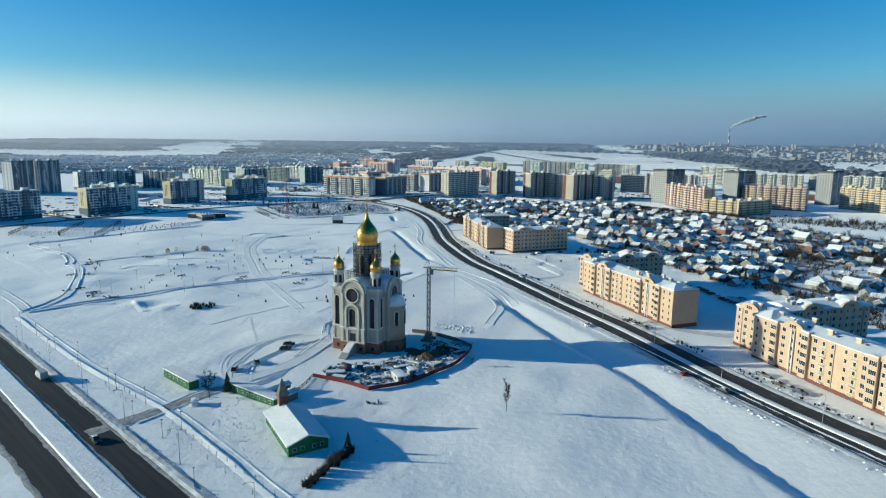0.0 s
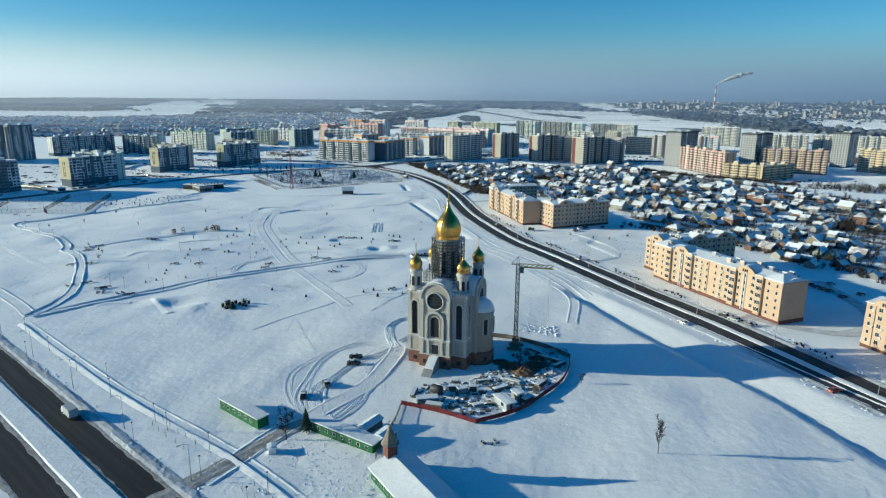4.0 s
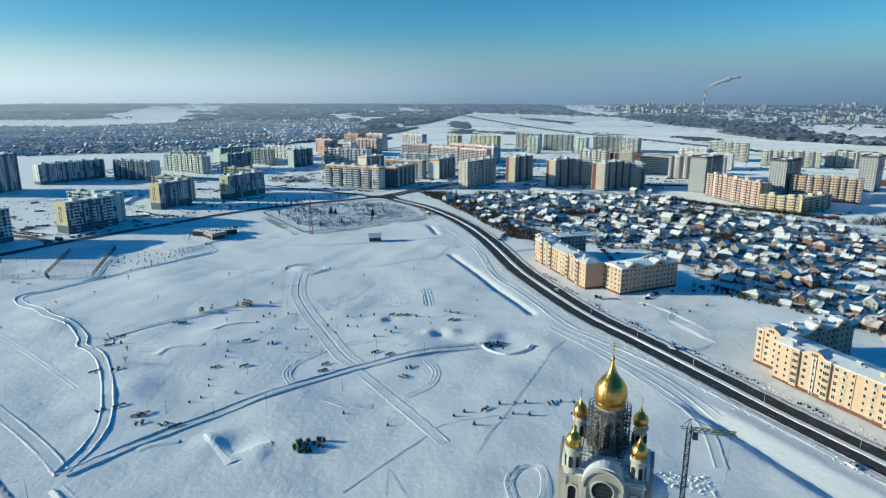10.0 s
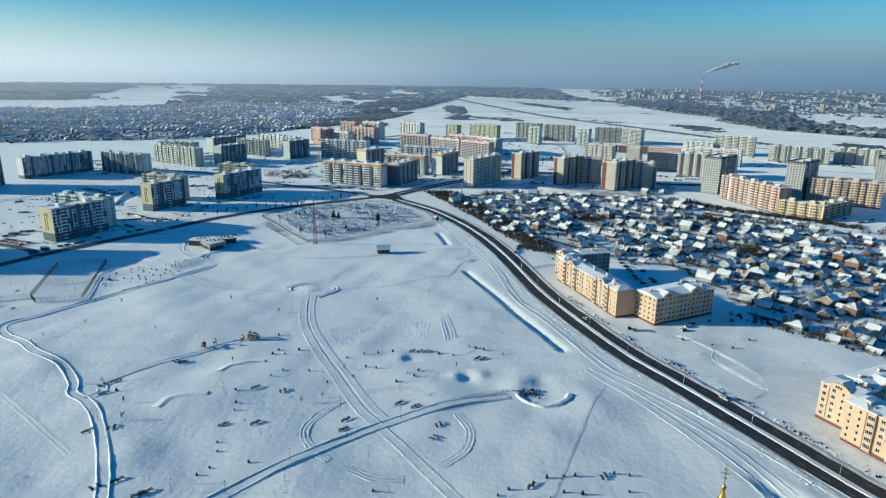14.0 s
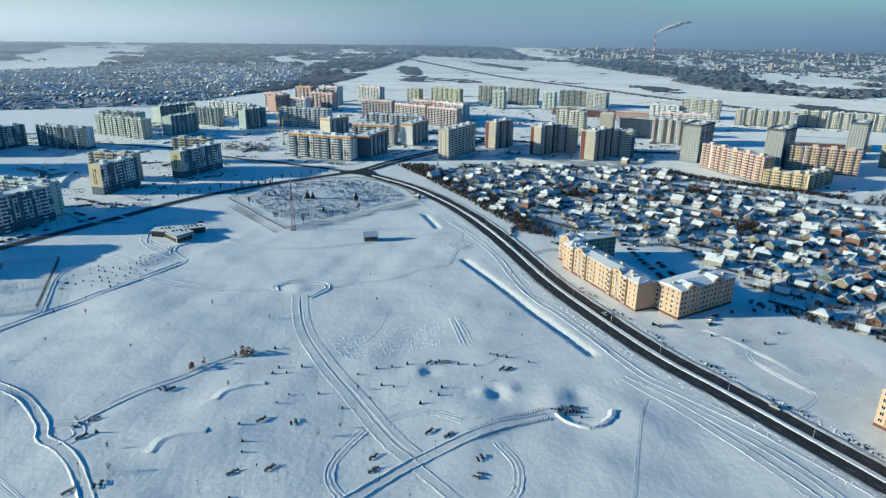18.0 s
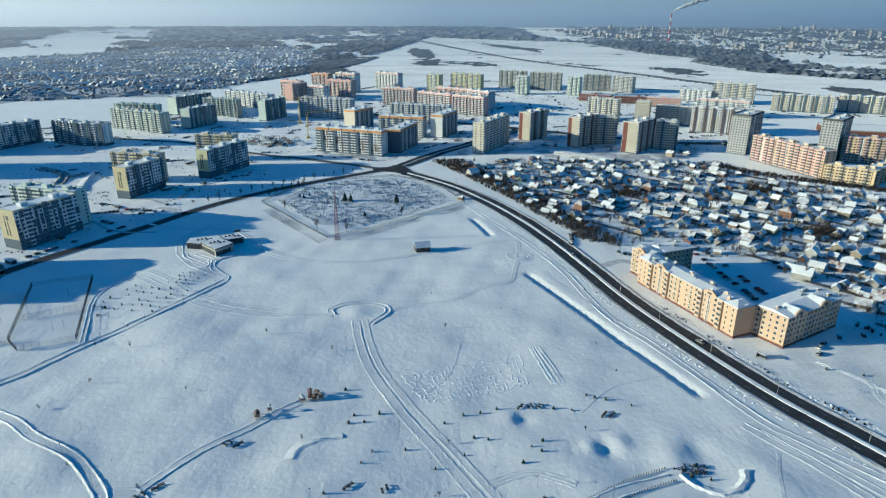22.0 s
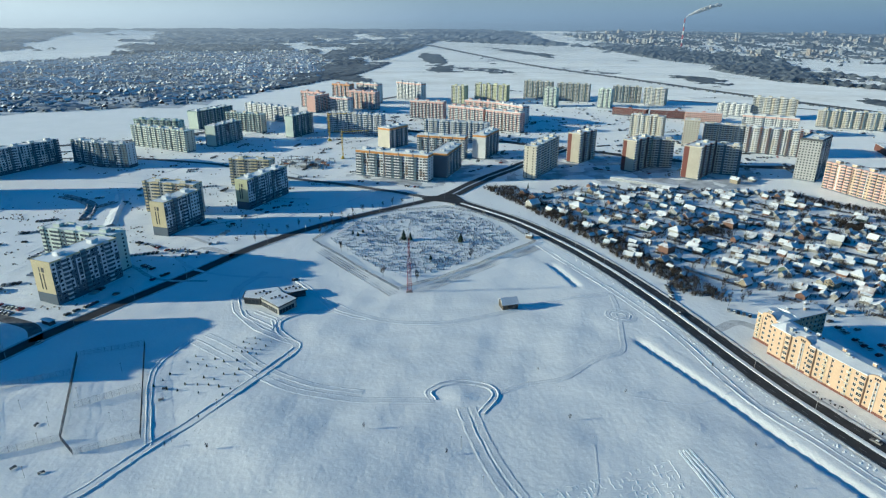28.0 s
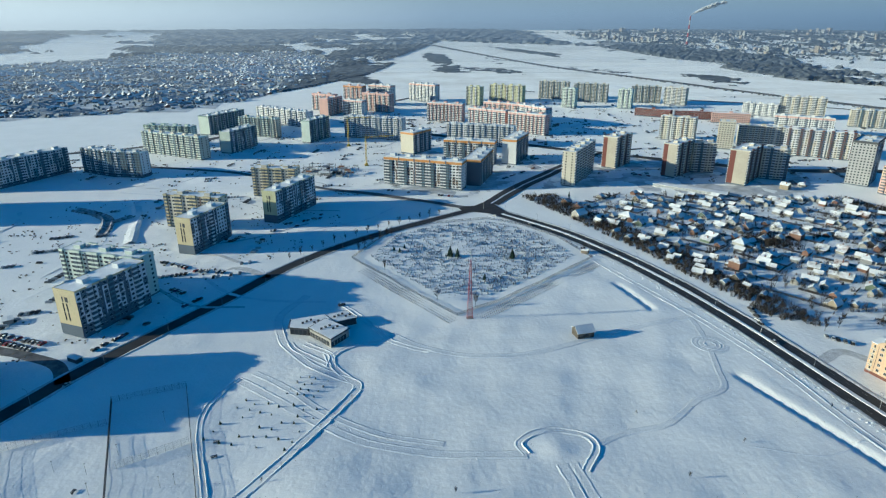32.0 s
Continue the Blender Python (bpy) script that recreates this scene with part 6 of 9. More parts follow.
HOUSES = [
    [(231, 320), (220, 333), (208, 347), (165, 360), (271, 362), (198, 372), (189, 394), (287, 400), (132, 413), (270, 420), (287, 434), (178, 434), (311, 436), (251, 442), (157, 444), (273, 444), (175, 451), (214, 451), (125, 456), (141, 463), (201, 463), (213, 490), (117, 495), (297, 498), (246, 498), (175, 499), (266, 500), (193, 503), (208, 507), (137, 509), (162, 511)],
    [(226, 512), (176, 522), (196, 526), (215, 528), (245, 528), (148, 529), (171, 535), (217, 540), (161, 543), (118, 544), (132, 548), (250, 550), (208, 559), (232, 559), (124, 563), (220, 572), (86, 574), (149, 575), (110, 576), (55, 585), (140, 588), (251, 594), (206, 598), (96, 605), (233, 607), (133, 613), (188, 613)],
    [(90, 619), (149, 620), (66, 622), (118, 625), (238, 630), (182, 636), (82, 640), (103, 641), (222, 642), (130, 647), (31, 649), (171, 652), (55, 654), (208, 657), (69, 668), (126, 668), (114, 673), (158, 679), (60, 691), (149, 697), (111, 698), (83, 699), (183, 700), (48, 710), (10, 721)],
    [(184, 722), (113, 723), (87, 726), (28, 731), (80, 736), (182, 746), (208, 759), (69, 763), (0, 765), (101, 768), (-40, 773), (143, 795), (65, 795), (187, 799), (-17, 802), (36, 806), (-37, 817), (200, 840), (225, 848)],
]
rv = random.Random(77)
placed = []
for row_ in HOUSES:
    for x, y in row_:
        ang = 36 + rv.choice((90, 270, 0, 180, 0)) + rv.uniform(-12, 12)
        house(x, y, ang, rv.randrange(len(KINDS)))
        placed.append((x, y))
VILLAGE = [(-45, 795), (-8, 650), (18, 600), (55, 565), (110, 520), (118, 470), (115, 425), (150, 380), (165, 330), (195, 290), (240, 260), (330, 330), (380, 470), (330, 600), (285, 690), (240, 740), (215, 800), (110, 825), (10, 845)]
for x, y in scatter(VILLAGE, 150, 5, 9.5):
    if all((x - a) ** 2 + (y - b) ** 2 > 110 for a, b in placed):
        placed.append((x, y))
        if rv.random() < 0.4:
            house(x, y, 36 + rv.choice((90, 180, 270, 0)) + rv.uniform(-14, 14), rv.choice((0, 2, 4, 6, 8, 11, 12)))
        else:
            small_shed(x, y, 36 + rv.choice((90, 90, 0)) + rv.uniform(-10, 10), rv.randrange(3))
# garden fences run with the streets
fences = []


def fence_run(x, y, a, L):
    for q in range(int(L / 2.2)):
        u, w_ = x + 2.2 * q * math.cos(a), y + 2.2 * q * math.sin(a)
        if inside(VILLAGE, u, w_) and all((u - p_) ** 2 + (w_ - r_) ** 2 > 26 for p_, r_ in placed):
            fences.extend([((u, w_, z), (u + 2.2 * math.cos(a), w_ + 2.2 * math.sin(a), z)) for z in (0.4, 0.8, 1.2, 1.55)] + [((u, w_, -0.2), (u, w_, 1.7))])


for i in range(-4, 24):
    for j in range(-3, 10):
        # plots about 17 m wide between lanes 46 m apart, turned with the streets
        du, dv = 17 * i + rv.uniform(-2, 2), 46 * j + rv.uniform(-2, 2)
        x, y = 120 + du * math.cos(0.628) - dv * math.sin(0.628), 400 + du * math.sin(0.628) + dv * math.cos(0.628)
        if rv.random() < 0.85:
            fence_run(x, y, 0.628 + math.pi / 2 + rv.uniform(-0.04, 0.04), rv.uniform(22, 43))
        if rv.random() < 0.7:
            fence_run(x, y, 0.628 + rv.uniform(-0.04, 0.04), rv.uniform(9, 17))
stuff(tagged(new("garden_fences", rods("garden_fences", fences, 0.16, mat("fence_wood", (0.06, 0.052, 0.046), (0.04, 0.035, 0.032), 0.5, 0.95))), "dark timber garden fences standing in snow", "fences"))
for i, (x, y) in enumerate(scatter(VILLAGE, 170, 21, 5)):
    if all((x - a) ** 2 + (y - b) ** 2 > 30 for a, b in placed):
        bare_tree(x, y, rv.uniform(4, 8.5), i, "leafless garden tree among the houses", rv.uniform(0, 360))
for i, (x, y) in enumerate([(168, 352), (171, 350), (174, 348), (177, 346), (180, 344), (183, 342), (186, 340), (189, 338), (64, 780), (118, 707), (20, 800), (-28, 838), (97, 758)]):
    conifer(x, y, rv.uniform(4, 7), i, "dark green conifer beside a house", wide=0.75)
thicket(scatter(VILLAGE, 1700, 31), 0.8, 3.6, 32, "dark leafless garden shrubs and fruit trees", 12, 0.075)
thicket(scatter(VILLAGE, 620, 317), 3.5, 7.5, 318, "leafless fruit trees in the gardens", 16, 0.10)
for k in range(5):
    cx, cy = scatter(VILLAGE, 9, 311)[k]
    thicket([(cx + rv.gauss(0, 9), cy + rv.gauss(0, 9)) for _ in range(120)], 2.5, 5.5, 320 + k, "dense dark thicket among the gardens", 12, 0.14)
ROADSIDE = [(-75, 846), (-49, 775), (-22, 690), (-2, 612), (8, 572), (30, 562), (30, 600), (17, 640), (6, 700), (-10, 745), (-30, 800), (-40, 850)]
thicket(scatter(ROADSIDE, 1300, 33), 2.0, 5.0, 34, "dense leafless scrub along the road", 12, 0.10)
thicket(scatter([(95, 440), (150, 375), (185, 300), (200, 240), (230, 215), (232, 250), (180, 340), (130, 420)], 420, 35), 1.5, 3.5, 36, "leafless scrub below the village", 14, 0.11)
thicket(scatter([(215, 800), (240, 745), (275, 712), (300, 690), (340, 650), (350, 665), (300, 712), (262, 745), (235, 800)], 500, 37), 2, 4.5, 38, "leafless scrub at the village edge", 12, 0.11)
thicket(scatter([(330, 640), (420, 560), (520, 500), (560, 560), (470, 620), (380, 660)], 420, 39), 3, 8, 40, "frosted thicket on the open ground", 12, 0.10)
for i, (x, y) in enumerate([(16, 579), (22, 571), (25, 562), (27, 557), (37, 559), (45, 566), (8, 590), (2, 604)]):
    bare_tree(x, y, (9, 8, 10, 9, 7, 6, 9, 10)[i], i, "tall leafless tree beside the road", 50 * i)
lone = bare_tree(32.5, 150, 9.3, 3, "lone leafless young tree in the snow field", 20)
lone.matrix_basis = lone.matrix_basis @ Matrix.Diagonal((0.7, 0.7, 1.0, 1))
bare_tree(-57, 155.5, 8.5, 1, "leafless spreading tree beside the green hut", 70)
bare_tree(-28, 216, 3, 0, "small leafless tree by the site", 10)
bare_tree(22.5, 188, 3.5, 1, "small leafless tree beside the site fence", 100)
conifer(-53, 159.5, 6.5, 1, "dark spruce at the end of the green hut")
conifer(-8, 122.5, 5.5, 2, "dark columnar conifer beside the hall", "thuja", 0.55)
thicket([(-14.5 + 0.27 * i + random.Random(i).uniform(-0.9, 0.9), 108 + 0.72 * i + random.Random(i + 40).uniform(-0.9, 0.9)) for i in range(24)], 1.3, 2.6, 41, "dark hedge of leafless shrubs by the hall", 60, 0.06, "hedge")
conifer(-8.8, 126.5, 4.6, 1, "dark rounded conifer at the end of the hedge", "thuja", 1.0)
thicket([(-104 + random.Random(i).uniform(-5.5, 5.5), 255 + random.Random(i + 50).uniform(-3.5, 3.5)) for i in range(20)], 1.0, 2.3, 42, "clump of dark juniper shrubs in the snow", 40, 0.09, "shrub_clump", NEEDLE)
thicket([(-7 + random.Random(i).uniform(-2.5, 2.5), 155.5 + random.Random(i + 9).uniform(-1.2, 1.2)) for i in range(9)], 0.6, 1.2, 43, "snowy low shrubs in the field", 14, 0.05, "shrub_clump")

# ---- vehicles ----
CAR_COL = [mat("paint_" + n, c, tuple(v * 0.9 for v in c), 2, 0.3, spec=0.6) for n, c in dict(black=(0.02, 0.02, 0.022), grey=(0.16, 0.165, 0.17), white=(0.7, 0.7, 0.7), red=(0.32, 0.03, 0.03), blue=(0.04, 0.07, 0.16), silver=(0.42, 0.43, 0.44)).items()]
CAR_NAME = ["black", "grey", "white", "red", "dark blue", "silver"]
TYRE = mat("tyre", (0.02, 0.02, 0.02), (0.03, 0.03, 0.03), 3, 0.9)


def side_prism(name, prof, y0, y1, inset, m):
    """A car shape: side outline (x, z), narrower above by inset."""
    zs = [z for _, z in prof]
    v = [(x, y + (inset if y < 0 else -inset) * (z - min(zs)) / (max(zs) - min(zs)), z) for y in (y0, y1) for x, z in prof]
    n = len(prof)
    f = [tuple(range(n)), tuple(range(2 * n - 1, n - 1, -1))] + [((i + 1) % n, i, n + i, n + (i + 1) % n) for i in range(n)]
    return mesh_of(name, v, f, m)


CAR_BODY = [side_prism("body", [(-2.15, 0.3), (2.15, 0.3), (2.2, 0.65), (2.05, 0.85), (1.0, 0.95), (-1.6, 0.98), (-2.1, 0.9), (-2.2, 0.6)], -0.88, 0.88, 0.06, c) for c in CAR_COL]
CAR_ROOF = [side_prism("roof", [(-1.15, 1.38), (0.15, 1.4), (0.12, 1.46), (-1.1, 1.46)], -0.66, 0.66, 0.04, c) for c in CAR_COL]
CAR_GLASS = side_prism("glasshouse", [(-1.75, 0.95), (1.0, 0.93), (0.2, 1.4), (-1.2, 1.4)], -0.82, 0.82, 0.16, win_dark)
CAR_SNOW = side_prism("roof_snow", [(-1.1, 1.46), (0.1, 1.46), (0.05, 1.56), (-1.05, 1.58)], -0.62, 0.62, 0.1, SNOW_ROOF)
WHEEL = lathe("wheel", [(0.2, -0.1), (0.32, -0.1), (0.32, 0.1), (0.2, 0.1)], TYRE, 12)
CAR_UNDER = box_mesh("underbody", [(-1.7, 1.7, -0.8, 0.8, 0, 0.4)], TYRE)
LIGHT_H = box_mesh("headlight", [(2.12, 2.2, 0.45, 0.8, 0.58, 0.74)], WHITE)
LIGHT_R = box_mesh("tail_light", [(-2.2, -2.12, 0.45, 0.8, 0.62, 0.8)], RED)


def car(x, y, ang, k, snow=True, near=False):
    k %= 6
    root = thing("car", pose(x, y, hz(x, y) + 0.12, 0, 0, ang), f"parked {CAR_NAME[k]} car{' with snow on its roof' if snow else ' on the cleared ground'}", "car", "parked cars")
    put("body", CAR_BODY[k], root)
    put("roof", CAR_ROOF[k], root)
    put("glasshouse", CAR_GLASS, root)
    if snow:
        put("roof_snow", CAR_SNOW, root)
    if y > 300:
        put("underbody", CAR_UNDER, root)
    for wx in (-1.35, 1.35) if y <= 300 else ():
        for wy in (-0.82, 0.82):
            put("wheel", WHEEL, root, "", pose(wx, wy, 0.32, 90))
    if near:
        for s in (1, -1):
            put("headlight", LIGHT_H, root, "", Matrix.Diagonal((1, s, 1, 1)))
            put("tail_light", LIGHT_R, root, "", Matrix.Diagonal((1, s, 1, 1)))
    return root


def car_row(p0, p1, n, ang, seed, skip=0.15):
    rs = random.Random(seed)
    for i in range(n):
        if rs.random() > skip + 0.3:
            t = (i + 0.5) / n
            car(p0[0] + (p1[0] - p0[0]) * t + rs.uniform(-0.4, 0.4), p0[1] + (p1[1] - p0[1]) * t + rs.uniform(-0.4, 0.4), ang + rs.uniform(-6, 6), rs.choice((0, 0, 1, 1, 4, 5, 2, 3)), rs.random() < 0.6)


for x, y, a, k in [(121, 186, -65, 1), (121.5, 181.5, -60, 5), (122.5, 177.5, -60, 0), (124.5, 174, -62, 1), (126, 171, -62, 4), (95, 184, 20, 3), (91, 248, 115, 0), (93, 244, 118, 5), (96, 239, 115, 1), (-74, 126, -40, 0), (72, 240, 112, 2), (-47, 204, 15, 0), (-47, 199.5, 8, 0), (-53, 185.5, 115, 1), (-58, 178, 100, 0), (102, 171, 120, 0), (66, 411, 30, 1), (70, 416, 35, 2), (74, 419, 32, 0), (87, 425, 60, 1), (100, 425, 62, 0), (-112, 786, 125, 2), (-88, 758, -52, 0), (16, 428, 110, 1), (-9, 548, -80, 1), (52, 336, 118, 5), (-366, 552, 60, 5), (-240, 622, 20, 0)]:
    car(x, y, a, k, k in (0, 1), True)
van = thing("box_truck", pose(-117, 166, 0.12, 0, 0, 140), "grey box truck driving on the highway", "truck")
put("cargo_box", box_mesh("cargo_box", [(-3.2, 1.2, -1.1, 1.1, 0.8, 3.0)], GREY), van)
put("cab", side_prism("cab", [(1.3, 0.4), (3.0, 0.4), (3.1, 1.2), (2.7, 2.2), (1.3, 2.3)], -1.0, 1.0, 0.1, WHITE), van)
put("windscreen", box_mesh("windscreen", [(2.72, 2.95, -0.8, 0.8, 1.35, 2.0)], win_dark), van)
put("chassis", box_mesh("chassis", [(-3.1, 3.0, -0.8, 0.8, 0.45, 0.8)], DARK), van)
for wx in (-2.2, 2.1):
    for wy in (-0.95, 0.95):
        put("wheel", lathe("wheel", [(0.25, -0.12), (0.45, -0.12), (0.45, 0.12), (0.25, 0.12)], TYRE, 12), van, "", pose(wx, wy, 0.45, 90))
car_row((73, 545), (72, 470), 22, 10, 1)
car_row((82, 545), (81, 475), 20, 10, 2)
car_row((146, 320), (154, 268), 14, 20, 3)
car_row((156, 322), (164, 270), 12, 20, 4, 0.3)
car_row((-424, 608), (-392, 592), 12, 62, 5, -0.1)
car_row((-426, 602), (-398, 588), 11, 62, 6, -0.1)
car_row((-367, 584), (-356, 601), 7, 55, 7, -0.1)
shed(-372, 575, 58, 3.2, 7.0, 2.4, DARK, "flat dark bus kiosk under snow", "kiosk", 0.15)
shed(-428, 624, 30, 5, 6, 2.6, CONCRETE, "small grey transformer hut under snow", "hut", 0.2)
car_row((-352, 607), (-326, 644), 12, 55, 8, 0.3)
car_row((-369, 709), (-346, 694), 9, 60, 9)
car_row((-343, 690), (-316, 683), 7, 70, 10)
car_row((-349, 659), (-336, 650), 5, 60, 11)
car_row((-330, 745), (-318, 765), 6, 30, 12)
car_row((-296, 782), (-262, 800), 10, 70, 13)
car_row((-286, 770), (-262, 812), 8, 60, 14, 0.4)
car_row((-202, 884), (-132, 849), 22, 65, 15, 0.3)
car_row((-95, 897), (-30, 960), 18, 40, 16, 0.3)
car_row((-86, 964), (-10, 1030), 18, 45, 17, 0.4)
car_row((-60, 930), (-10, 985), 14, 45, 18, 0.4)
car_row((10, 905), (50, 940), 10, 40, 19, 0.3)
car_row((70, 920), (95, 895), 8, -40, 20, 0.3)
car_row((120, 885), (150, 905), 8, 30, 21, 0.3)
car_row((165, 900), (195, 920), 8, 30, 22, 0.3)
car_row((300, 960), (375, 962), 16, 90, 23, 0.2)
car_row((330, 700), (390, 690), 14, 90, 24, 0.3)
car_row((350, 680), (430, 690), 16, 90, 25, 0.4)
car_row((3, 590), (-4, 566), 5, 100, 26, 0.1)
car_row((32, 540), (22, 552), 5, 60, 27, 0.1)

# ---- lamps along the roads and paths ----
LP_POLE = lathe("pole", [(0.13, -0.3), (0.11, 0.6), (0.06, 9.0)], STEEL, 8)
LP_ARM = rods("arm", [((0, 0, 8.9), (0.9, 0, 9.5)), ((0.9, 0, 9.5), (2.1, 0, 9.6))], 0.05, STEEL, 5)
LP_HEAD = box_mesh("lamp_head", [(1.7, 2.5, -0.16, 0.16, 9.52, 9.68)], GREY)
PK_POLE = lathe("pole", [(0.09, -0.3), (0.07, 0.5), (0.045, 5.0)], DARK, 8)
PK_HEAD = lathe("lamp_head", [(0.12, 5.0), (0.26, 5.1), (0.26, 5.22), (0.05, 5.32)], DARK, 10)


def street_lamp(x, y, ang):
    root = thing("street_lamp", pose(x, y, hz(x, y), 0, 0, ang), "tall steel street lamp with a single arm", "lamp", "street lamps")
    put("pole", LP_POLE, root)
    put("arm", LP_ARM, root)
    put("lamp_head", LP_HEAD, root)


def park_lamp(x, y):
    root = thing("park_lamp", pose(x, y, hz(x, y)), "slim dark park lamp post in the snow", "lamp", "park lamps")
    put("pole", PK_POLE, root)
    put("lamp_head", PK_HEAD, root)


def along(line, step, off):
    ln = offset_line(line, off)
    run, nxt, out = 0.0, step / 2, []
    for a, b in zip(ln[:-1], ln[1:]):
        L = math.hypot(*(b - a))
        while run + L >= nxt:
            p = a + (b - a) * (nxt - run) / L
            out.append((p[0], p[1], math.degrees(math.atan2(b[1] - a[1], b[0] - a[0]))))
            nxt += step
        run += L
    return out


for x, y, a in along(MAIN, 36, 0.0):
    street_lamp(x, y, a + 90)
for x, y, a in along(ROAD_L, 38, 6.5):
    street_lamp(x, y, a + 90)
for x, y, a in along(NORTH, 36, 0.0):
    street_lamp(x, y, a + 90)
for x, y, a in along(HW, 34, -8.2):
    if -260 < x < 60:
        street_lamp(x, y, a - 90)
for pts in ([(-175, 234), (-113, 182), (-68, 149), (-39, 123)], [(-154, 272), (-120, 303), (-95, 322), (-60, 338)], [(-154, 456), (-148, 423), (-138, 395), (-109, 332)], [(-188, 290), (-212, 325), (-252, 370), (-300, 409)], [(-282, 452), (-245, 504), (-226, 538)]):
    for x, y, a in along(smooth_line(pts, 4), 24, 3.0):
        park_lamp(x, y)
for x, y in [(-163, 342), (-165, 310), (-88, 341), (-98, 297), (-140, 311), (-161, 279), (-123, 336), (-170, 284), (-125, 283), (-131, 190), (-94, 154), (-88, 159), (-72, 140), (-58, 129), (-39, 106), (-119, 188), (-154, 204)]:
    park_lamp(x, y)

# young trees staked in rows beside the highway
STAKE = cones("stake", [(Vector((0, 0, -0.2)), Vector((0, 0, 1.7)), 0.05, 0.04), (Vector((0.1, 0, 0.4)), Vector((0.25, 0.05, 1.5)), 0.02, 0.01), (Vector((-0.05, 0.1, 0.6)), Vector((-0.2, 0.2, 1.6)), 0.02, 0.01)], BARK, 4)
for i in range(-9, 34):
    for j in range(4):
        s, n = i * 4.2, 58.8 + j * 2.6
        x, y = 0.768 * s + 0.641 * n - 105, -0.641 * s + 0.768 * n + 88
        n_real = 0.641 * x + 0.768 * y
        if (n_real < 62) or abs(-0.768 * x + 0.641 * y - 145) < 9 or rv.random() < 0.12:
            continue
        ob = new("sapling", STAKE)
        ob.matrix_basis = pose(x + rv.uniform(-0.3, 0.3), y + rv.uniform(-0.3, 0.3), hz(x, y), 0, 0, rv.uniform(0, 360))
        tagged(ob, "thin staked sapling standing in the snow", "tree", "saplings beside the highway")

# ---- park furniture ----
B_SEAT = box_mesh("seat", [(-1.2, 1.2, -0.5 + 0.26 * i, -0.28 + 0.26 * i, 0.42, 0.48) for i in range(3)], DARK)
B_LEG = box_mesh("leg", [(-0.06, 0.06, -0.5, 0.25, -0.2, 0.42)], DARK)
B_BACK = box_mesh("backrest", [(-1.2, 1.2, 0.3, 0.36, 0.55 + 0.2 * i, 0.7 + 0.2 * i) for i in range(2)], DARK)


def bench(x, y, ang):
    root = thing("park_bench", pose(x, y, hz(x, y), 0, 0, ang), "dark slatted wooden park bench in the snow", "bench", "park benches")
    put("seat", B_SEAT, root)
    put("backrest", B_BACK, root)
    for s in (-1, 1):
        put("leg", B_LEG, root, "", pose(s, 0, 0))


for i, (x, y) in enumerate([(-152, 347), (-157, 318), (-145, 319), (-140, 345), (-220, 351), (-215, 343), (-215, 354), (-207, 314), (-199, 316), (-188, 281), (-182, 284), (-110, 315), (-110, 322), (-73, 317), (-75, 308), (-89, 334), (-82, 331), (-84, 386), (-80, 386), (-76, 385.5), (-52, 377), (-49, 376), (-43, 278), (-17, 283), (-197, 375), (-193, 374), (-172, 277), (-170, 278), (-169, 272), (-160, 271), (-155, 269)]):
    bench(x, y, (50, 20, 60, 100, 140)[i % 5])
    bench(x + 1.6, y + 1.5, (50, 20, 60, 100, 140)[i % 5])
SPOTS = [
    [(-156, 288), (-153, 292), (-155, 307), (-153, 301), (-155, 329), (-156, 335), (-159, 345), (-147, 359), (-143, 365), (-131, 365), (-140, 294), (-150, 388), (-152, 383), (-146, 383), (-140, 388), (-154, 406), (-210, 346), (-115, 379), (-107, 383), (-100, 384), (-93, 386), (-70, 384), (-63, 382), (-54, 391), (-51, 389), (-47, 387), (-38, 382)],
    [(-105, 369), (-100, 367), (-110, 360), (-121, 354), (-85, 361), (-82, 358), (-80, 364), (-90, 353), (-54, 274), (-50, 277), (-36, 283), (-30, 284), (-26, 284), (-12, 285), (-7, 284), (-32, 275), (-26, 274), (-10, 275), (-37, 272), (-47, 267), (-78, 269), (-95, 278), (-30, 345), (-34, 340), (-28, 338)],
]
for row_ in SPOTS:
    for i, (x, y) in enumerate(row_):
        conifer(x, y, rv.uniform(1.1, 1.9), i, "low dark conifer shrub in the snow", "shrub", 1.5)
for i in range(7):
    for j in range(6):
        x, y = -292 + 5.6 * i + 2.2 * j, 498 - 0.0 * i + 5.2 * j - 1.8 * i + 4
        if rv.random() < 0.8:
            conifer(x + rv.uniform(-1, 1), y + rv.uniform(-1, 1), rv.uniform(1.0, 1.9), i + j, "low dark conifer shrub planted in rows", "shrub", 1.4)
for i in range(4):
    for j in range(4):
        conifer(-262 + 4.2 * i + 1.5 * j + rv.uniform(-1, 1), 531 + 4.2 * j - 1.2 * i + rv.uniform(-1, 1), rv.uniform(0.9, 1.6), i, "low dark conifer shrub planted in rows", "shrub", 1.4)
for i in range(26):
    x, y = rv.uniform(-300, -20), rv.uniform(290, 500)
    bare_tree(x, y, rv.uniform(2, 3.4), i, "thin young leafless tree in the park", rv.uniform(0, 360), "young_tree")
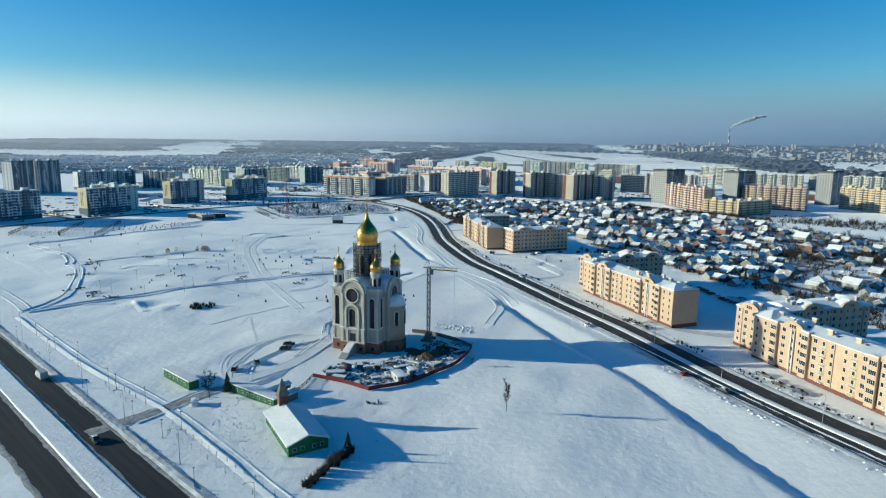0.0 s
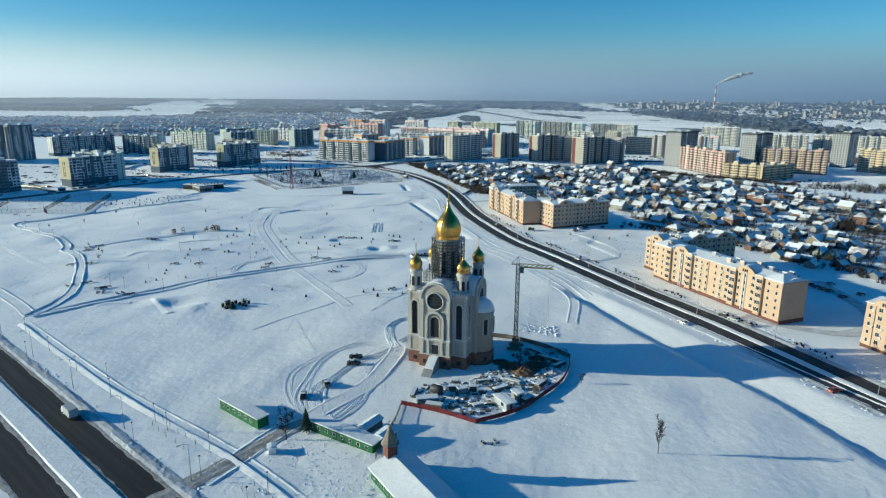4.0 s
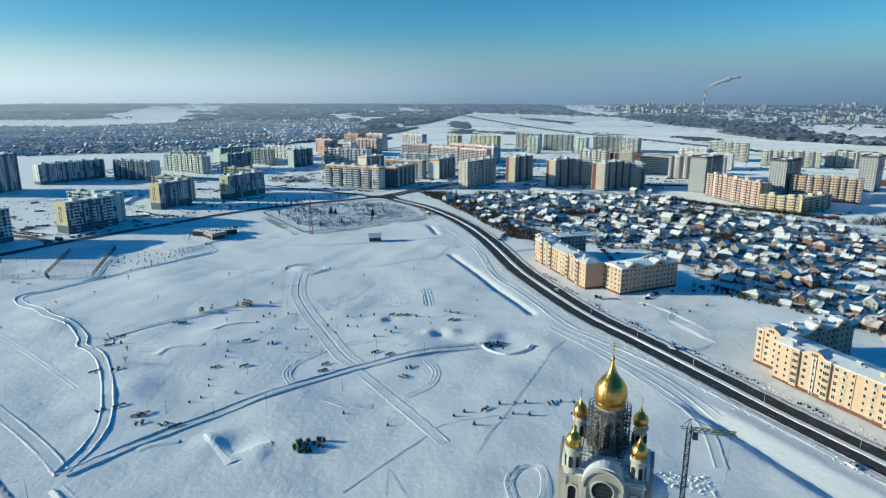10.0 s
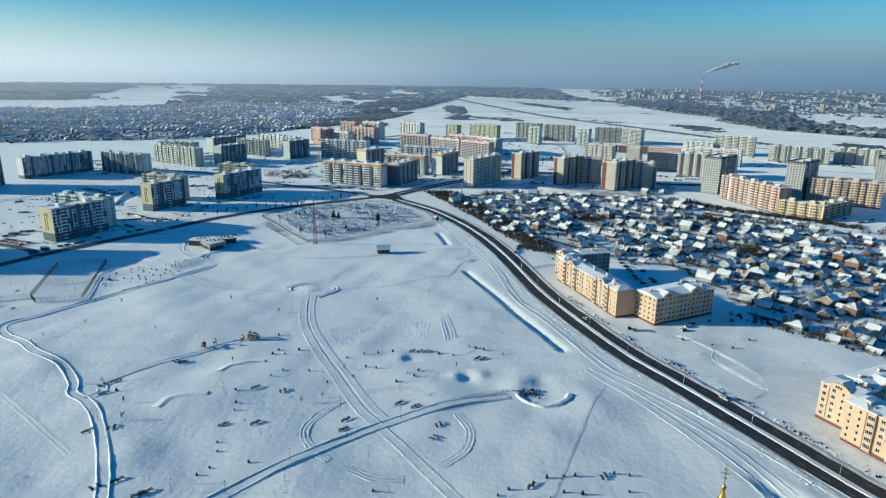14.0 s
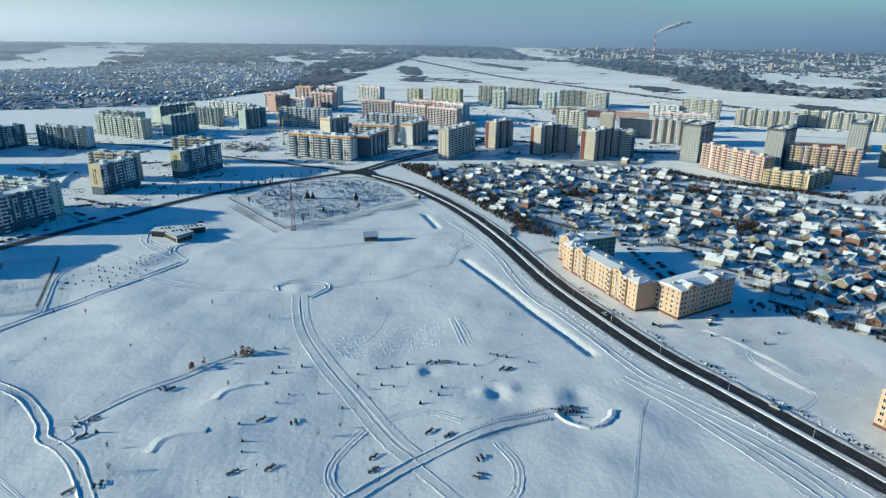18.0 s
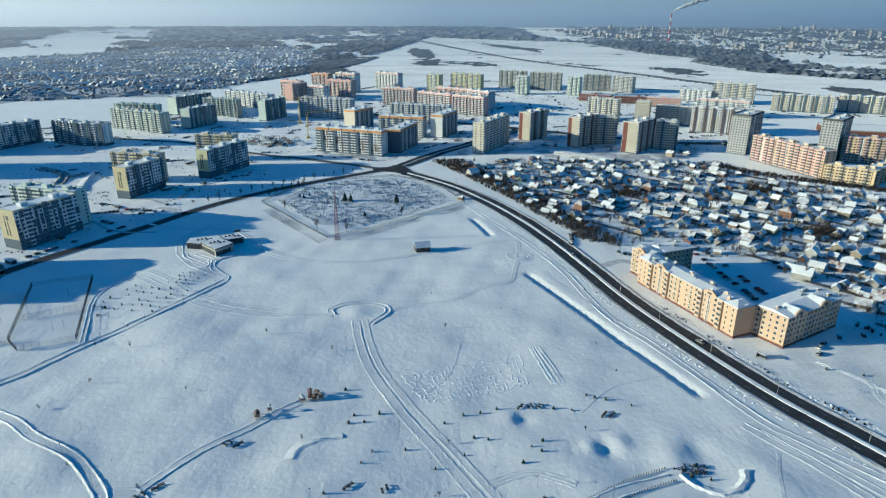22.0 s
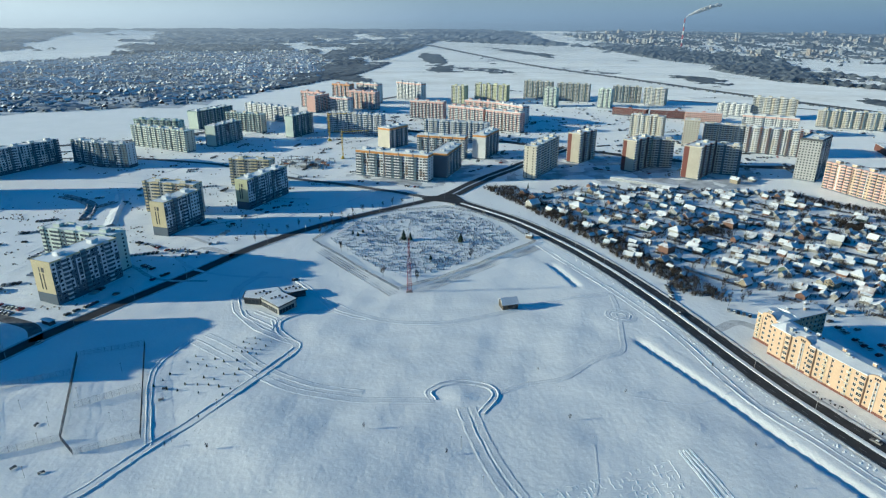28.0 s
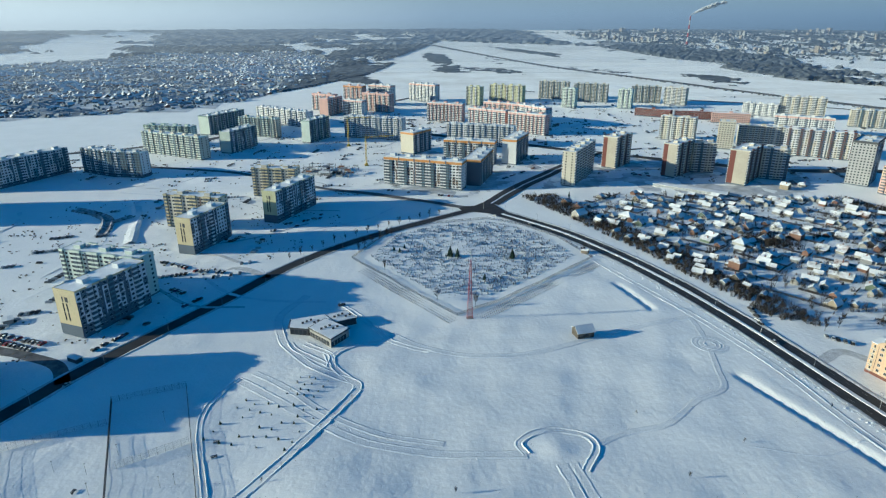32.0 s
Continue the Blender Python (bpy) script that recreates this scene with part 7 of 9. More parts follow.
# wooden play structure
for cx, cy, n, s in ((-168, 402, 9, 1.0), (-186, 392, 4, 0.7)):
    root = thing("play_structure", pose(cx, cy, hz(cx, cy), 0, 0, 15), "orange-brown timber play structure with towers in the snow", "playground")
    rs = random.Random(n)
    for i in range(n):
        x, y, h = rs.uniform(-5, 5) * s, rs.uniform(-2.5, 2.5) * s, rs.uniform(1.6, 3.2)
        tw = put("tower", rods("tower", [((x + a, y + b, -0.2), (x + a, y + b, h)) for a in (-0.7, 0.7) for b in (-0.7, 0.7)] + [((x - 0.7, y + b, h * 0.5), (x + 0.7, y + b, h * 0.5)) for b in (-0.7, 0.7)], 0.09, (BRICK, TIMBER, PAL["umber"])[i % 3], 5), root)
        put("tower_roof", lathe("tower_roof", [(1.15, h), (0.05, h + 1.0)], (BRICK, PAL["umber"], SNOW_DIRTY)[i % 3], 4, False), tw, "", pose(x, y, 0))
        put("deck", box_mesh("deck", [(x - 0.8, x + 0.8, y - 0.8, y + 0.8, h * 0.45, h * 0.5)], TIMBER), tw)
# crescent play mound
ribbon("snow_mound", smooth_line([(-38, 341), (-35, 335), (-29, 331), (-22, 331), (-16, 335), (-13, 340)], 1.5), [(-3.2, 0), (-1.6, 0.9), (-0.3, 1.0), (0.3, 0.05), (1.2, 0)], SNOW_PACKED, "crescent snow mound of a play ground", "snow mound", kind="", lift=0.02, wobble=0.3)
stuff(tagged(new("stones", box_mesh("stones", [(x, x + rv.uniform(0.3, 0.8), y, y + rv.uniform(0.3, 0.7), 0.0, rv.uniform(0.3, 0.7)) for x, y in [(-33 + rv.uniform(-6, 6), 343 + rv.uniform(-2.5, 3)) for _ in range(60)]], DARK)), "dark boulders and posts of a play ground", "stones"))
rail_posts = [(x - 0.1, x + 0.1, y - 0.1, y + 0.1, -0.3, 1.0) for off in (-3.1, 3.1) for x, y, a in along(smooth_line([(-72, 331), (-55, 338), (-40, 342)], 2), 1.1, off)]
stuff(tagged(new("path_posts", box_mesh("path_posts", rail_posts, DARK)), "rows of short dark posts along the path", "posts"))

# ---- cemetery with its mast ----
CEM = [(-235, 701), (-209, 659), (-190, 626), (-173, 600), (-146, 616), (-110, 642), (-62, 680), (-74, 727), (-96, 761), (-121, 780), (-171, 772), (-205, 757)]
for a, b in zip(CEM, CEM[1:] + CEM[:1]):
    board_fence([a, b], 1.9, DARK, "dark paling fence round the cemetery", 6.0, "cemetery_fence", False)
INNER = [(-222, 702), (-198, 660), (-180, 628), (-168, 618), (-146, 627), (-112, 652), (-74, 686), (-84, 730), (-104, 760), (-124, 773), (-168, 766), (-200, 750)]
rs = random.Random(4)
graves, kerbs, crosses = [], [], []
for x, y in scatter(INNER, 2100, 14):
    h = rs.uniform(0.5, 1.25)
    w = rs.uniform(0.25, 0.5)
    graves.append((x - 0.1, x + 0.1, y - w, y + w, -0.3, h))
    if rs.random() < 0.45:
        kerbs.append((x, x + 1.8, y - 0.6, y + 0.6, -0.3, rs.uniform(0.3, 0.45)))
    if rs.random() < 0.2:
        crosses += [(x + 2, x + 2.08, y - 0.05, y + 0.05, -0.2, 1.6), (x + 2, x + 2.08, y - 0.45, y + 0.45, 1.0, 1.12)]
STONE_G = mat("gravestone", (0.03, 0.03, 0.032), (0.10, 0.10, 0.10), 0.6, 0.5)
stuff(tagged(new("gravestones", box_mesh("gravestones", graves, STONE_G)), "rows of dark gravestones standing in snow", "gravestones"))
stuff(tagged(new("grave_kerbs", box_mesh("grave_kerbs", kerbs, SNOW_PACKED)), "low grave kerbs half under snow", "grave kerbs"))
stuff(tagged(new("grave_crosses", box_mesh("grave_crosses", crosses, DARK)), "dark metal grave crosses", "grave crosses"))
rows_ = []
for (ax, ay), (bx, by), n in (((-229, 676), (-177, 592), 60), ((-158, 596), (-62, 667), 70)):
    for i in range(n):
        t = i / n
        for k in range(4):
            s = 1 if ax < -200 else -1
            dx, dy = (by - ay), -(bx - ax)
            L = math.hypot(dx, dy)
            x, y = ax + (bx - ax) * t + s * 0 + dx / L * (-1.5 + 2.2 * k) * -1, ay + (by - ay) * t + dy / L * (-1.5 + 2.2 * k) * -1
            rows_.append((x - 0.22, x + 0.22, y - 0.22, y + 0.22, -0.3, rs.uniform(0.2, 0.5)))
stuff(tagged(new("planting_rows", box_mesh("planting_rows", rows_, TIMBER)), "rows of low dark plantings outside the fence", "plantings"))
thicket(scatter(INNER, 50, 15), 0.5, 1.5, 16, "leafless shrubs between the graves", 8, 0.05)
for i, (x, y, h) in enumerate([(-164, 695, 8.5), (-159, 693, 7), (-120, 686, 8), (-147, 651, 4.5), (-196, 716, 3.5), (-200, 708, 4), (-204, 712, 3.5)]):
    conifer(x, y, h, i, "dark spruce in the cemetery", wide=1.25)
for i, (x, y) in enumerate([(-160, 612), (-182, 622), (-118, 650), (-212, 676), (-230, 712), (-226, 722), (-220, 730), (-214, 737), (-208, 742), (-204, 746), (-66, 690)]):
    bare_tree(x, y, 8, i, "tall leafless poplar at the cemetery fence", 40 * i)
for i, (x, y, a) in enumerate(along(ROAD_L, 11, -9.0)):
    if 700 < y < 800:
        bare_tree(x, y, 5 + i % 3, i, "young leafless street tree beside the cemetery", 30 * i)
shed(-64, 690, 50, 4, 5, 2.6, TIMBER, "small grey cemetery lodge under snow", "lodge", 1.0)
mast = thing("lattice_mast", pose(-166, 597, 0), "slender red and white lattice mast", "mast")
MRED = mat("red_steel", (0.40, 0.05, 0.045), (0.32, 0.04, 0.04), 0.7, 0.6)
for k in range(8):
    seg, h0, h1 = [], 5.2 * k, 5.2 * (k + 1)
    for j in range(4):
        z0, z1 = h0 + (h1 - h0) * j / 4, h0 + (h1 - h0) * (j + 1) / 4
        w0, w1 = 1.5 - 1.2 * min(1, z0 / 36), 1.5 - 1.2 * min(1, z1 / 36)
        c0, c1 = [[(-w, -w), (w, -w), (w, w), (-w, w)] for w in (w0, w1)]
        for q in range(4):
            seg += [((*c0[q], z0), (*c1[q], z1)), ((*c0[q], z0), (*c1[(q + 1) % 4], z1)), ((*c1[q], z1), (*c1[(q + 1) % 4], z1))]
    put("mast_section", rods("mast_section", seg, 0.06, MRED if k % 2 == 0 or k < 6 else WHITE), mast)
put("base_slab", box_mesh("base_slab", [(-2, 2, -2, 2, -0.4, 0.3)], CONCRETE), mast)

# ---- cafe, cabin, sports courts ----
cafe = thing("cafe_pavilion", pose(-250, 590, hz(-250, 590)), "flat-roofed cafe pavilion of three angled wings with white snowy roofs", "building")
for i, (poly, h) in enumerate(((((-17, 0), (-7, -3), (7, 3), (1, 13), (-17, 9)), 4.0), (((-6, -4), (6, -18), (15, -7), (2, 6)), 5.1), (((2, 13), (8, 4), (19, 8), (13, 17)), 3.7))):
    def slab(name, grow, z0, z1, m_):
        cx, cy = sum(q[0] for q in poly) / len(poly), sum(q[1] for q in poly) / len(poly)
        ring = [(q[0] + grow * (q[0] - cx) / math.hypot(q[0] - cx, q[1] - cy), q[1] + grow * (q[1] - cy) / math.hypot(q[0] - cx, q[1] - cy)) for q in poly]
        n_ = len(ring)
        v_ = [(x, y, z) for z in (z0, z1) for x, y in ring]
        return mesh_of(name, v_, [tuple(range(n_))[::-1], tuple(range(n_, 2 * n_))] + [(j, (j + 1) % n_, n_ + (j + 1) % n_, n_ + j) for j in range(n_)], m_)
    w = put("wall", slab("wall", 0, -0.5, h, (DARK, HW_[0], DARK)[i]), cafe)
    put("roof_edge", slab("roof_edge", 0.9, h, h + 0.4, DARK), w, "dark overhanging roof edge")
    put("roof_snow", slab("roof_snow", 0.1, h + 0.4, h + 0.62, SNOW_ROOF), w, "white snow on the flat roof")
    for j in range(len(poly)):
        a_, b_ = poly[j], poly[(j + 1) % len(poly)]
        L_ = math.hypot(b_[0] - a_[0], b_[1] - a_[1])
        if a_[1] + b_[1] < 6:
            for q in range(int(L_ / 2.4)):
                put("shop_window", box_mesh("shop_window", [(0.3 + 2.4 * q, 2.4 + 2.4 * q, -0.06, 0, 0.4, 3.2)], GLASS), w, "", pose(a_[0], a_[1], 0, 0, 0, math.degrees(math.atan2(b_[1] - a_[1], b_[0] - a_[0]))))
    cx, cy = sum(q[0] for q in poly) / len(poly), sum(q[1] for q in poly) / len(poly)
    for k in range(5):
        x, y = cx + (k - 2) * 2.1, cy + ((k * 7) % 3 - 1) * 1.6
        put("roof_unit", box_mesh("roof_unit", [(x, x + 1.2, y, y + 0.9, h + 0.6, h + 1.5)], DARK), w)
put("terrace", box_mesh("terrace", [(-9, 2, -14, -6.5, -0.3, 0.18)], TIMBER), cafe)
for k, pts in enumerate(([(-244, 552), (-244, 565), (-258, 578)], [(-242, 552), (-242, 564), (-228, 575), (-212, 576)], [(-239, 622), (-226, 602), (-213, 577), (-203, 568), (-193, 563)], [(-266, 580), (-262, 572), (-250, 560), (-244, 553)])):
    footpath(pts, 0.7, berm=0.35, seed=80 + k)
cab = thing("log_cabin", pose(-108, 569, 0, 0, 0, 8) @ Matrix.Scale(1.2, 4), "small brown log cabin with a snowy gable roof", "cabin")
put("wall", extrude("wall", [(-3, -0.5), (3, -0.5), (3, 3.2), (0, 5.2), (-3, 3.2)], -4, 4, HW_[6]), cab, "", pose(0, 0, 0, 0, 0, 90))
for s in (-1, 1):
    put("roof_slope", extrude("roof_slope", [(0, 5.25), (s * 3.6, 2.85), (s * 3.6, 3.15), (0, 5.55)][::s], -4.5, 4.5, SNOW_ROOF), cab, "", pose(0, 0, 0, 0, 0, 90))
for i in range(9):
    put("log_post", box_mesh("log_post", [(-3.9 + 0.95 * i, -3.7 + 0.95 * i, -3.08, -3, 0, 3.1)], TIMBER), cab)
put("window", box_mesh("window", [(-1.2, 1.2, -3.1, -3.0, 1.0, 2.2)], GLASS), cab)
put("door", box_mesh("door", [(2.0, 2.9, -3.1, -3.0, 0, 2.1)], DARK), cab)


def court_fence(a, b, h=3.2, dense=False):
    a, b = np.array(a, float), np.array(b, float)
    L = math.hypot(*(b - a))
    m = pose(a[0], a[1], hz(*a), 0, 0, math.degrees(math.atan2(b[1] - a[1], b[0] - a[0])))
    root = thing("court_fence", m, "tall grey mesh fence of the sports court", "fence", "court fences")
    n = max(2, round(L / 3))
    for i in range(n + 1):
        put("post", CF_POST, root, "", pose(L * i / n, 0, 0))
    seg = [((0, 0, z), (L, 0, z)) for z in (0.2, h * 0.35, h * 0.7, h)] + [((L * i / (n * 8), 0, 0.1), (L * i / (n * 8), 0, h)) for i in range(n * 8)]
    stuff(put("mesh_panel", rods("mesh_panel", seg, 0.03 if not dense else 0.035, STEEL if not dense else DARK), root))


CF_POST = lathe("post", [(0.06, -0.3), (0.06, 3.3)], DARK, 6)
for a, b, d in (((-310, 544), (-286, 464), True), ((-340, 535), (-318, 466), True), ((-310, 544), (-340, 535), False), ((-298, 501), (-322, 489), False), ((-286, 464), (-309, 456), False), ((-318, 466), (-309, 456), True),
                ((-336, 518), (-372, 505), False), ((-318, 466), (-352, 455), False), ((-372, 505), (-352, 455), True)):
    court_fence(a, b, 3.2, d)
for i, (x, y) in enumerate([(-332, 487), (-326, 465), (-327, 476), (-312, 517), (-324, 497), (-302, 476), (-297, 477), (-321, 444), (-345, 490), (-348, 470)]):
    park_lamp(x, y)
ribbon("path", smooth_line([(-281, 458), (-286, 474), (-295, 505), (-297, 523), (-293, 537), (-286, 548)], 3), [(-1.6, 0), (-1.0, 0.3), (-0.6, 0.06), (0.6, 0.06), (1.0, 0.3), (1.6, 0)], SNOW_PACKED, "narrow trodden path beside the courts", "path", lift=0.03, wobble=0.15)
for i, (x, y) in enumerate([(-287, 500), (-286, 491), (-316, 446), (-328, 450), (-333, 478)]):
    bench(x, y, 20 * i)


# ---- wheel ruts and trampled snow ----
def rut(pts, seed=0, w=0.28, gauge=1.6, deep=0.16):
    for s in (-gauge / 2, gauge / 2):
        ribbon("wheel_rut", offset_line(smooth_line(pts, 2.0), s), [(-w - 0.3, 0.0), (-w, deep), (-w * 0.5, 0.02), (w * 0.5, 0.02), (w, deep), (w + 0.3, 0.0)], SNOW_PACKED, "narrow wheel rut pressed into the snow", "wheel rut", lift=0.02, wobble=0.06, seed=seed)


rj = random.Random(71)
for i in range(7):
    q = lambda a, b, d=1.6: (a + rj.uniform(-d, d), b + rj.uniform(-d, d))  # noqa: E731
    rut([q(-54, 164), q(-60, 178, 3), q(-62, 193, 3), q(-58, 206, 2.5), q(-49, 216, 2), q(-41, 217), q(-36, 214)] if i % 2 else [q(-50, 166), q(-53, 180, 3), q(-51, 192, 3), q(-45, 203, 2), q(-38, 210, 1), q(-35, 214, 0.5)], i, w=0.17, deep=rj.choice((0.05, 0.08, 0.11)))
for i in range(4):
    q = lambda a, b, d=1.2: (a + rj.uniform(-d, d), b + rj.uniform(-d, d))  # noqa: E731
    rut([q(-33, 212, 0.5), q(-38, 200), q(-41, 186, 2), q(-42, 174, 2), q(-48, 163)], 10 + i, w=0.17, deep=0.08)
    rut([q(-35, 214, 0.5), q(-38, 222), q(-39, 234, 0.8), q(-34, 242, 0.8), q(-28, 241, 0.8), q(-28, 230), q(-33, 219)], 20 + i, w=0.2, deep=0.12)
rut([(-89, 231), (-77, 245), (-67, 257), (-58, 268), (-38, 274)], 31, gauge=0.5, deep=0.06, w=0.12)
rut([(-76, 229), (-76, 241), (-70, 228), (-61, 208)], 32, gauge=0.4, deep=0.03, w=0.08)
rut([(-48, 249), (-28, 289), (-7, 331), (4, 349)], 22, gauge=0.7, deep=0.05, w=0.15)
for k, line in enumerate(([(-70, 470), (-45, 462), (-20, 470)], [(-120, 400), (-108, 415), (-100, 440)], [(-60, 380), (-40, 396), (-14, 402)])):
    ribbon("footprint_trail", smooth_line(line, 1.2), [(-0.5, 0.0), (-0.22, 0.05), (0.22, 0.05), (0.5, 0.0)], SNOW_PACKED, "thin trail of footprints across the snow", "footprints", lift=0.02, wobble=0.2, seed=50 + k)
for k, (pts, up) in enumerate((([(-141, 264), (-134, 255), (-127, 246)], 0.75), ([(-117, 258), (-123, 255), (-129, 250)], 0.6), ([(-186, 331), (-184, 338), (-178, 341), (-170, 342)], 0.7),
                               ([(-171, 363), (-169, 370), (-162, 374), (-154, 375)], 0.7), ([(-160, 254), (-157, 258), (-149, 260)], 0.5))):
    ribbon("snow_drift", smooth_line(pts, 1.5), [(-4.0, 0.0), (-2.0, up * 0.3), (-0.5, up * 0.62), (0.3, up * 0.55), (1.3, 0.08), (2.0, 0.0)], SNOW, "crisp wind-blown snow drift", "snow drift", lift=-0.02, wobble=0.1, seed=90 + k)
rut([(73, 388), (66, 372), (72, 352), (75, 343), (66, 336), (59, 333)], 23)
rut([(60, 405), (70, 388), (78, 360), (76, 345)], 24)
rut([(-67, 432), (-66, 415), (-65, 400)], 25)
rut([(-64, 432), (-62, 415), (-61, 401)], 26)
rut([(-300, 380), (-240, 330), (-205, 300)], 27, deep=0.1)
for i, pts in enumerate(([(-112, 339), (-121, 326), (-124, 314), (-119, 302), (-112, 295)], [(-103, 345), (-95, 347.5), (-86, 347), (-75, 340)], [(-64, 326), (-60, 313), (-63, 300), (-72, 291)], [(-104, 290), (-95, 285), (-85, 284)])):
    ribbon("trampled_band", smooth_line(pts, 1.5), [(-2.0, 0), (-1.6, 0.14), (-0.8, 0.03), (0, 0.12), (0.8, 0.02), (1.6, 0.14), (2.0, 0)], SNOW_PACKED, "curved band of trampled snow", "path", lift=0.03, wobble=0.25, seed=30 + i)
# labyrinth of trodden lines
ridge_lines = []


def quad_at(u, v_):
    a, b, c, d = (-130, 415), (-74, 427), (-76, 402), (-121, 392)
    tx = [a[k] + (b[k] - a[k]) * (u + 1) / 2 for k in (0, 1)]
    bx = [d[k] + (c[k] - d[k]) * (u + 1) / 2 for k in (0, 1)]
    return tuple(bx[k] + (tx[k] - bx[k]) * (v_ + 1) / 2 for k in (0, 1))


rl = random.Random(14)
NU, NV = 24, 10
for iu in range(NU + 1):
    for iv in range(NV + 1):
        u0, v0, du, dv = -1 + 2 * iu / NU, -1 + 2 * iv / NV, 2 / NU, 2 / NV
        edge = iu in (0, NU) or iv in (0, NV)
        for hor in (True, False):
            if (hor and iu == NU) or (not hor and iv == NV) or rl.random() > (0.75 if edge else 0.48):
                continue
            jit = lambda: rl.uniform(-0.03, 0.03)  # noqa: E731
            e = (u0 + du, v0) if hor else (u0, v0 + dv)
            mid_ = ((u0 + e[0]) / 2 + jit(), (v0 + e[1]) / 2 + jit() * 1.6)
            ridge_lines.append([quad_at(u0, v0), quad_at(*mid_), quad_at(*e)])
rv_, rf_ = [], []
for pts in ridge_lines:
    ln = smooth_line(pts, 0.9)
    tan_ = np.gradient(ln, axis=0)
    tan_ /= np.hypot(*tan_.T)[:, None]
    k0 = len(rv_)
    for (x, y), (tx, ty) in zip(ln, tan_):
        for off, up in ((-0.38, -0.04), (0, rl.uniform(0.06, 0.15)), (0.38, -0.04)):
            rv_.append((x + ty * off, y - tx * off, hz(x, y) + up))
    rf_ += [(k0 + 3 * i + j, k0 + 3 * i + j + 1, k0 + 3 * i + j + 4, k0 + 3 * i + j + 3) for i in range(len(ln) - 1) for j in (0, 1)]
stuff(tagged(new("snow_ridges", mesh_of("snow_ridges", rv_, rf_, SNOW)), "low trodden ridges of a snow labyrinth", "snow ridges"))
thicket(scatter([(50, 400), (62, 345), (90, 290), (112, 345), (116, 415), (100, 436), (80, 408)], 160, 71), 0.3, 0.9, 72, "dry weeds standing in the waste ground", 8, 0.03)
thicket([(73, 392), (82, 388), (96, 398), (60, 398)], 1.2, 2.2, 73, "small bare bushes beside the yellow house", 40, 0.04)
# dark clumps and dirty heaps between the road and the yellow houses, dry stalks in the park
rs = random.Random(43)
kerb_side = [(x + rs.uniform(-1.5, 1.5), y + rs.uniform(-1.5, 1.5)) for x, y, a in along(MAIN, 1.3, 12.6) if 100 < y < 470 and math.sin(y * 0.21) + rs.uniform(-0.6, 0.6) > 0]
thicket(kerb_side, 0.5, 1.2, 44, "low dark shrubs in ploughed snow beside the road", 26, 0.085)
thicket([(rs.uniform(-300, 40), rs.uniform(225, 520)) for _ in range(1500)], 0.3, 0.8, 45, "thin dry stalks poking through the park snow", 3, 0.035, "dry_stalks")
thicket([(rs.uniform(-60, 60), rs.uniform(105, 165)) for _ in range(160)], 0.2, 0.5, 46, "thin dry stalks poking through the field snow", 3, 0.03, "dry_stalks")
# lumpy banks beside the roads and round the huts
rs = random.Random(19)
lumps = []
for x, y, a in along(MAIN, 2.2, -11.3):
    lumps += [(x + rs.uniform(-2.5, 2.5), y + rs.uniform(-2, 2), rs.uniform(0.3, 0.9)) for _ in range(2)]
for x, y, a in along(MAIN, 0.8, 12.6):
    if 90 < y < 480:
        lumps += [(x + rs.uniform(-2.2, 2.2), y + rs.uniform(-2, 2), rs.uniform(0.2, 0.7)) for _ in range(2)]
for x, y, a in along(HW, 2.0, -6.3):
    if -300 < x < 120:
        lumps += [(x + rs.uniform(-1.5, 1.5), y + rs.uniform(-1.5, 1.5), rs.uniform(0.25, 0.6)) for _ in range(2)]
lumps += [(rs.uniform(-60, -28), rs.uniform(128, 156), rs.uniform(0.15, 0.4)) for _ in range(420)]
lumps += [(rs.uniform(-15, 20), rs.uniform(140, 168), rs.uniform(0.1, 0.3)) for _ in range(160)]
lumps += [(x, y, rs.uniform(0.15, 0.4)) for x, y in scatter([(40, 395), (75, 345), (95, 345), (118, 400), (70, 405)], 90, 3)]
lumps += [(x, y, rs.uniform(0.3, 0.9)) for x, y in scatter([(5, 232), (22, 226), (24, 236), (8, 240)], 90, 3)]
# clods thrown up along the trodden paths
for pts, off, n in (([(-177, 241), (-154, 268), (-120, 299), (-95, 318), (-65, 334), (-41, 340)], 2.4, 2), ([(-149, 462), (-149, 450), (-144, 423), (-134, 395), (-119, 362), (-105, 332), (-96, 318), (-73, 282), (-58, 256)], 1.9, 2),
                    ([(-143, 462), (-139, 424), (-114, 364), (-91, 320)], 1.2, 1), ([(-178, 242), (-181, 273), (-208, 325), (-228, 345), (-248, 373), (-297, 409), (-304, 427), (-280, 458), (-242, 511), (-230, 532)], 2.2, 1),
                    ([(-288, 548), (-247, 508), (-197, 482), (-163, 477)], 1.8, 2), ([(-163, 477), (-164, 485), (-151, 491), (-137, 487), (-134, 478), (-143, 465)], 1.4, 4), ([(-34, 214), (-40, 188), (-61, 157), (-76, 131)], 2.6, 3)):
    for sd in (-off, off):
        for x, y, a in along(smooth_line(pts, 4), 0.9, sd):
            lumps += [(x + rs.uniform(-0.6, 0.6), y + rs.uniform(-0.6, 0.6), rs.uniform(0.12, 0.38)) for _ in range(n if rs.random() < 0.7 else 0)]
for pts in ([(-112, 339), (-121, 326), (-124, 314), (-119, 302), (-112, 295)], [(-103, 345), (-95, 347.5), (-86, 347), (-75, 340)], [(-64, 326), (-60, 313), (-63, 300), (-72, 291)], [(-104, 290), (-95, 285), (-85, 284)]):
    for x, y, a in along(smooth_line(pts, 2), 0.35, 0):
        lumps.append((x + rs.gauss(0, 1.2), y + rs.gauss(0, 1.2), rs.uniform(0.12, 0.34)))
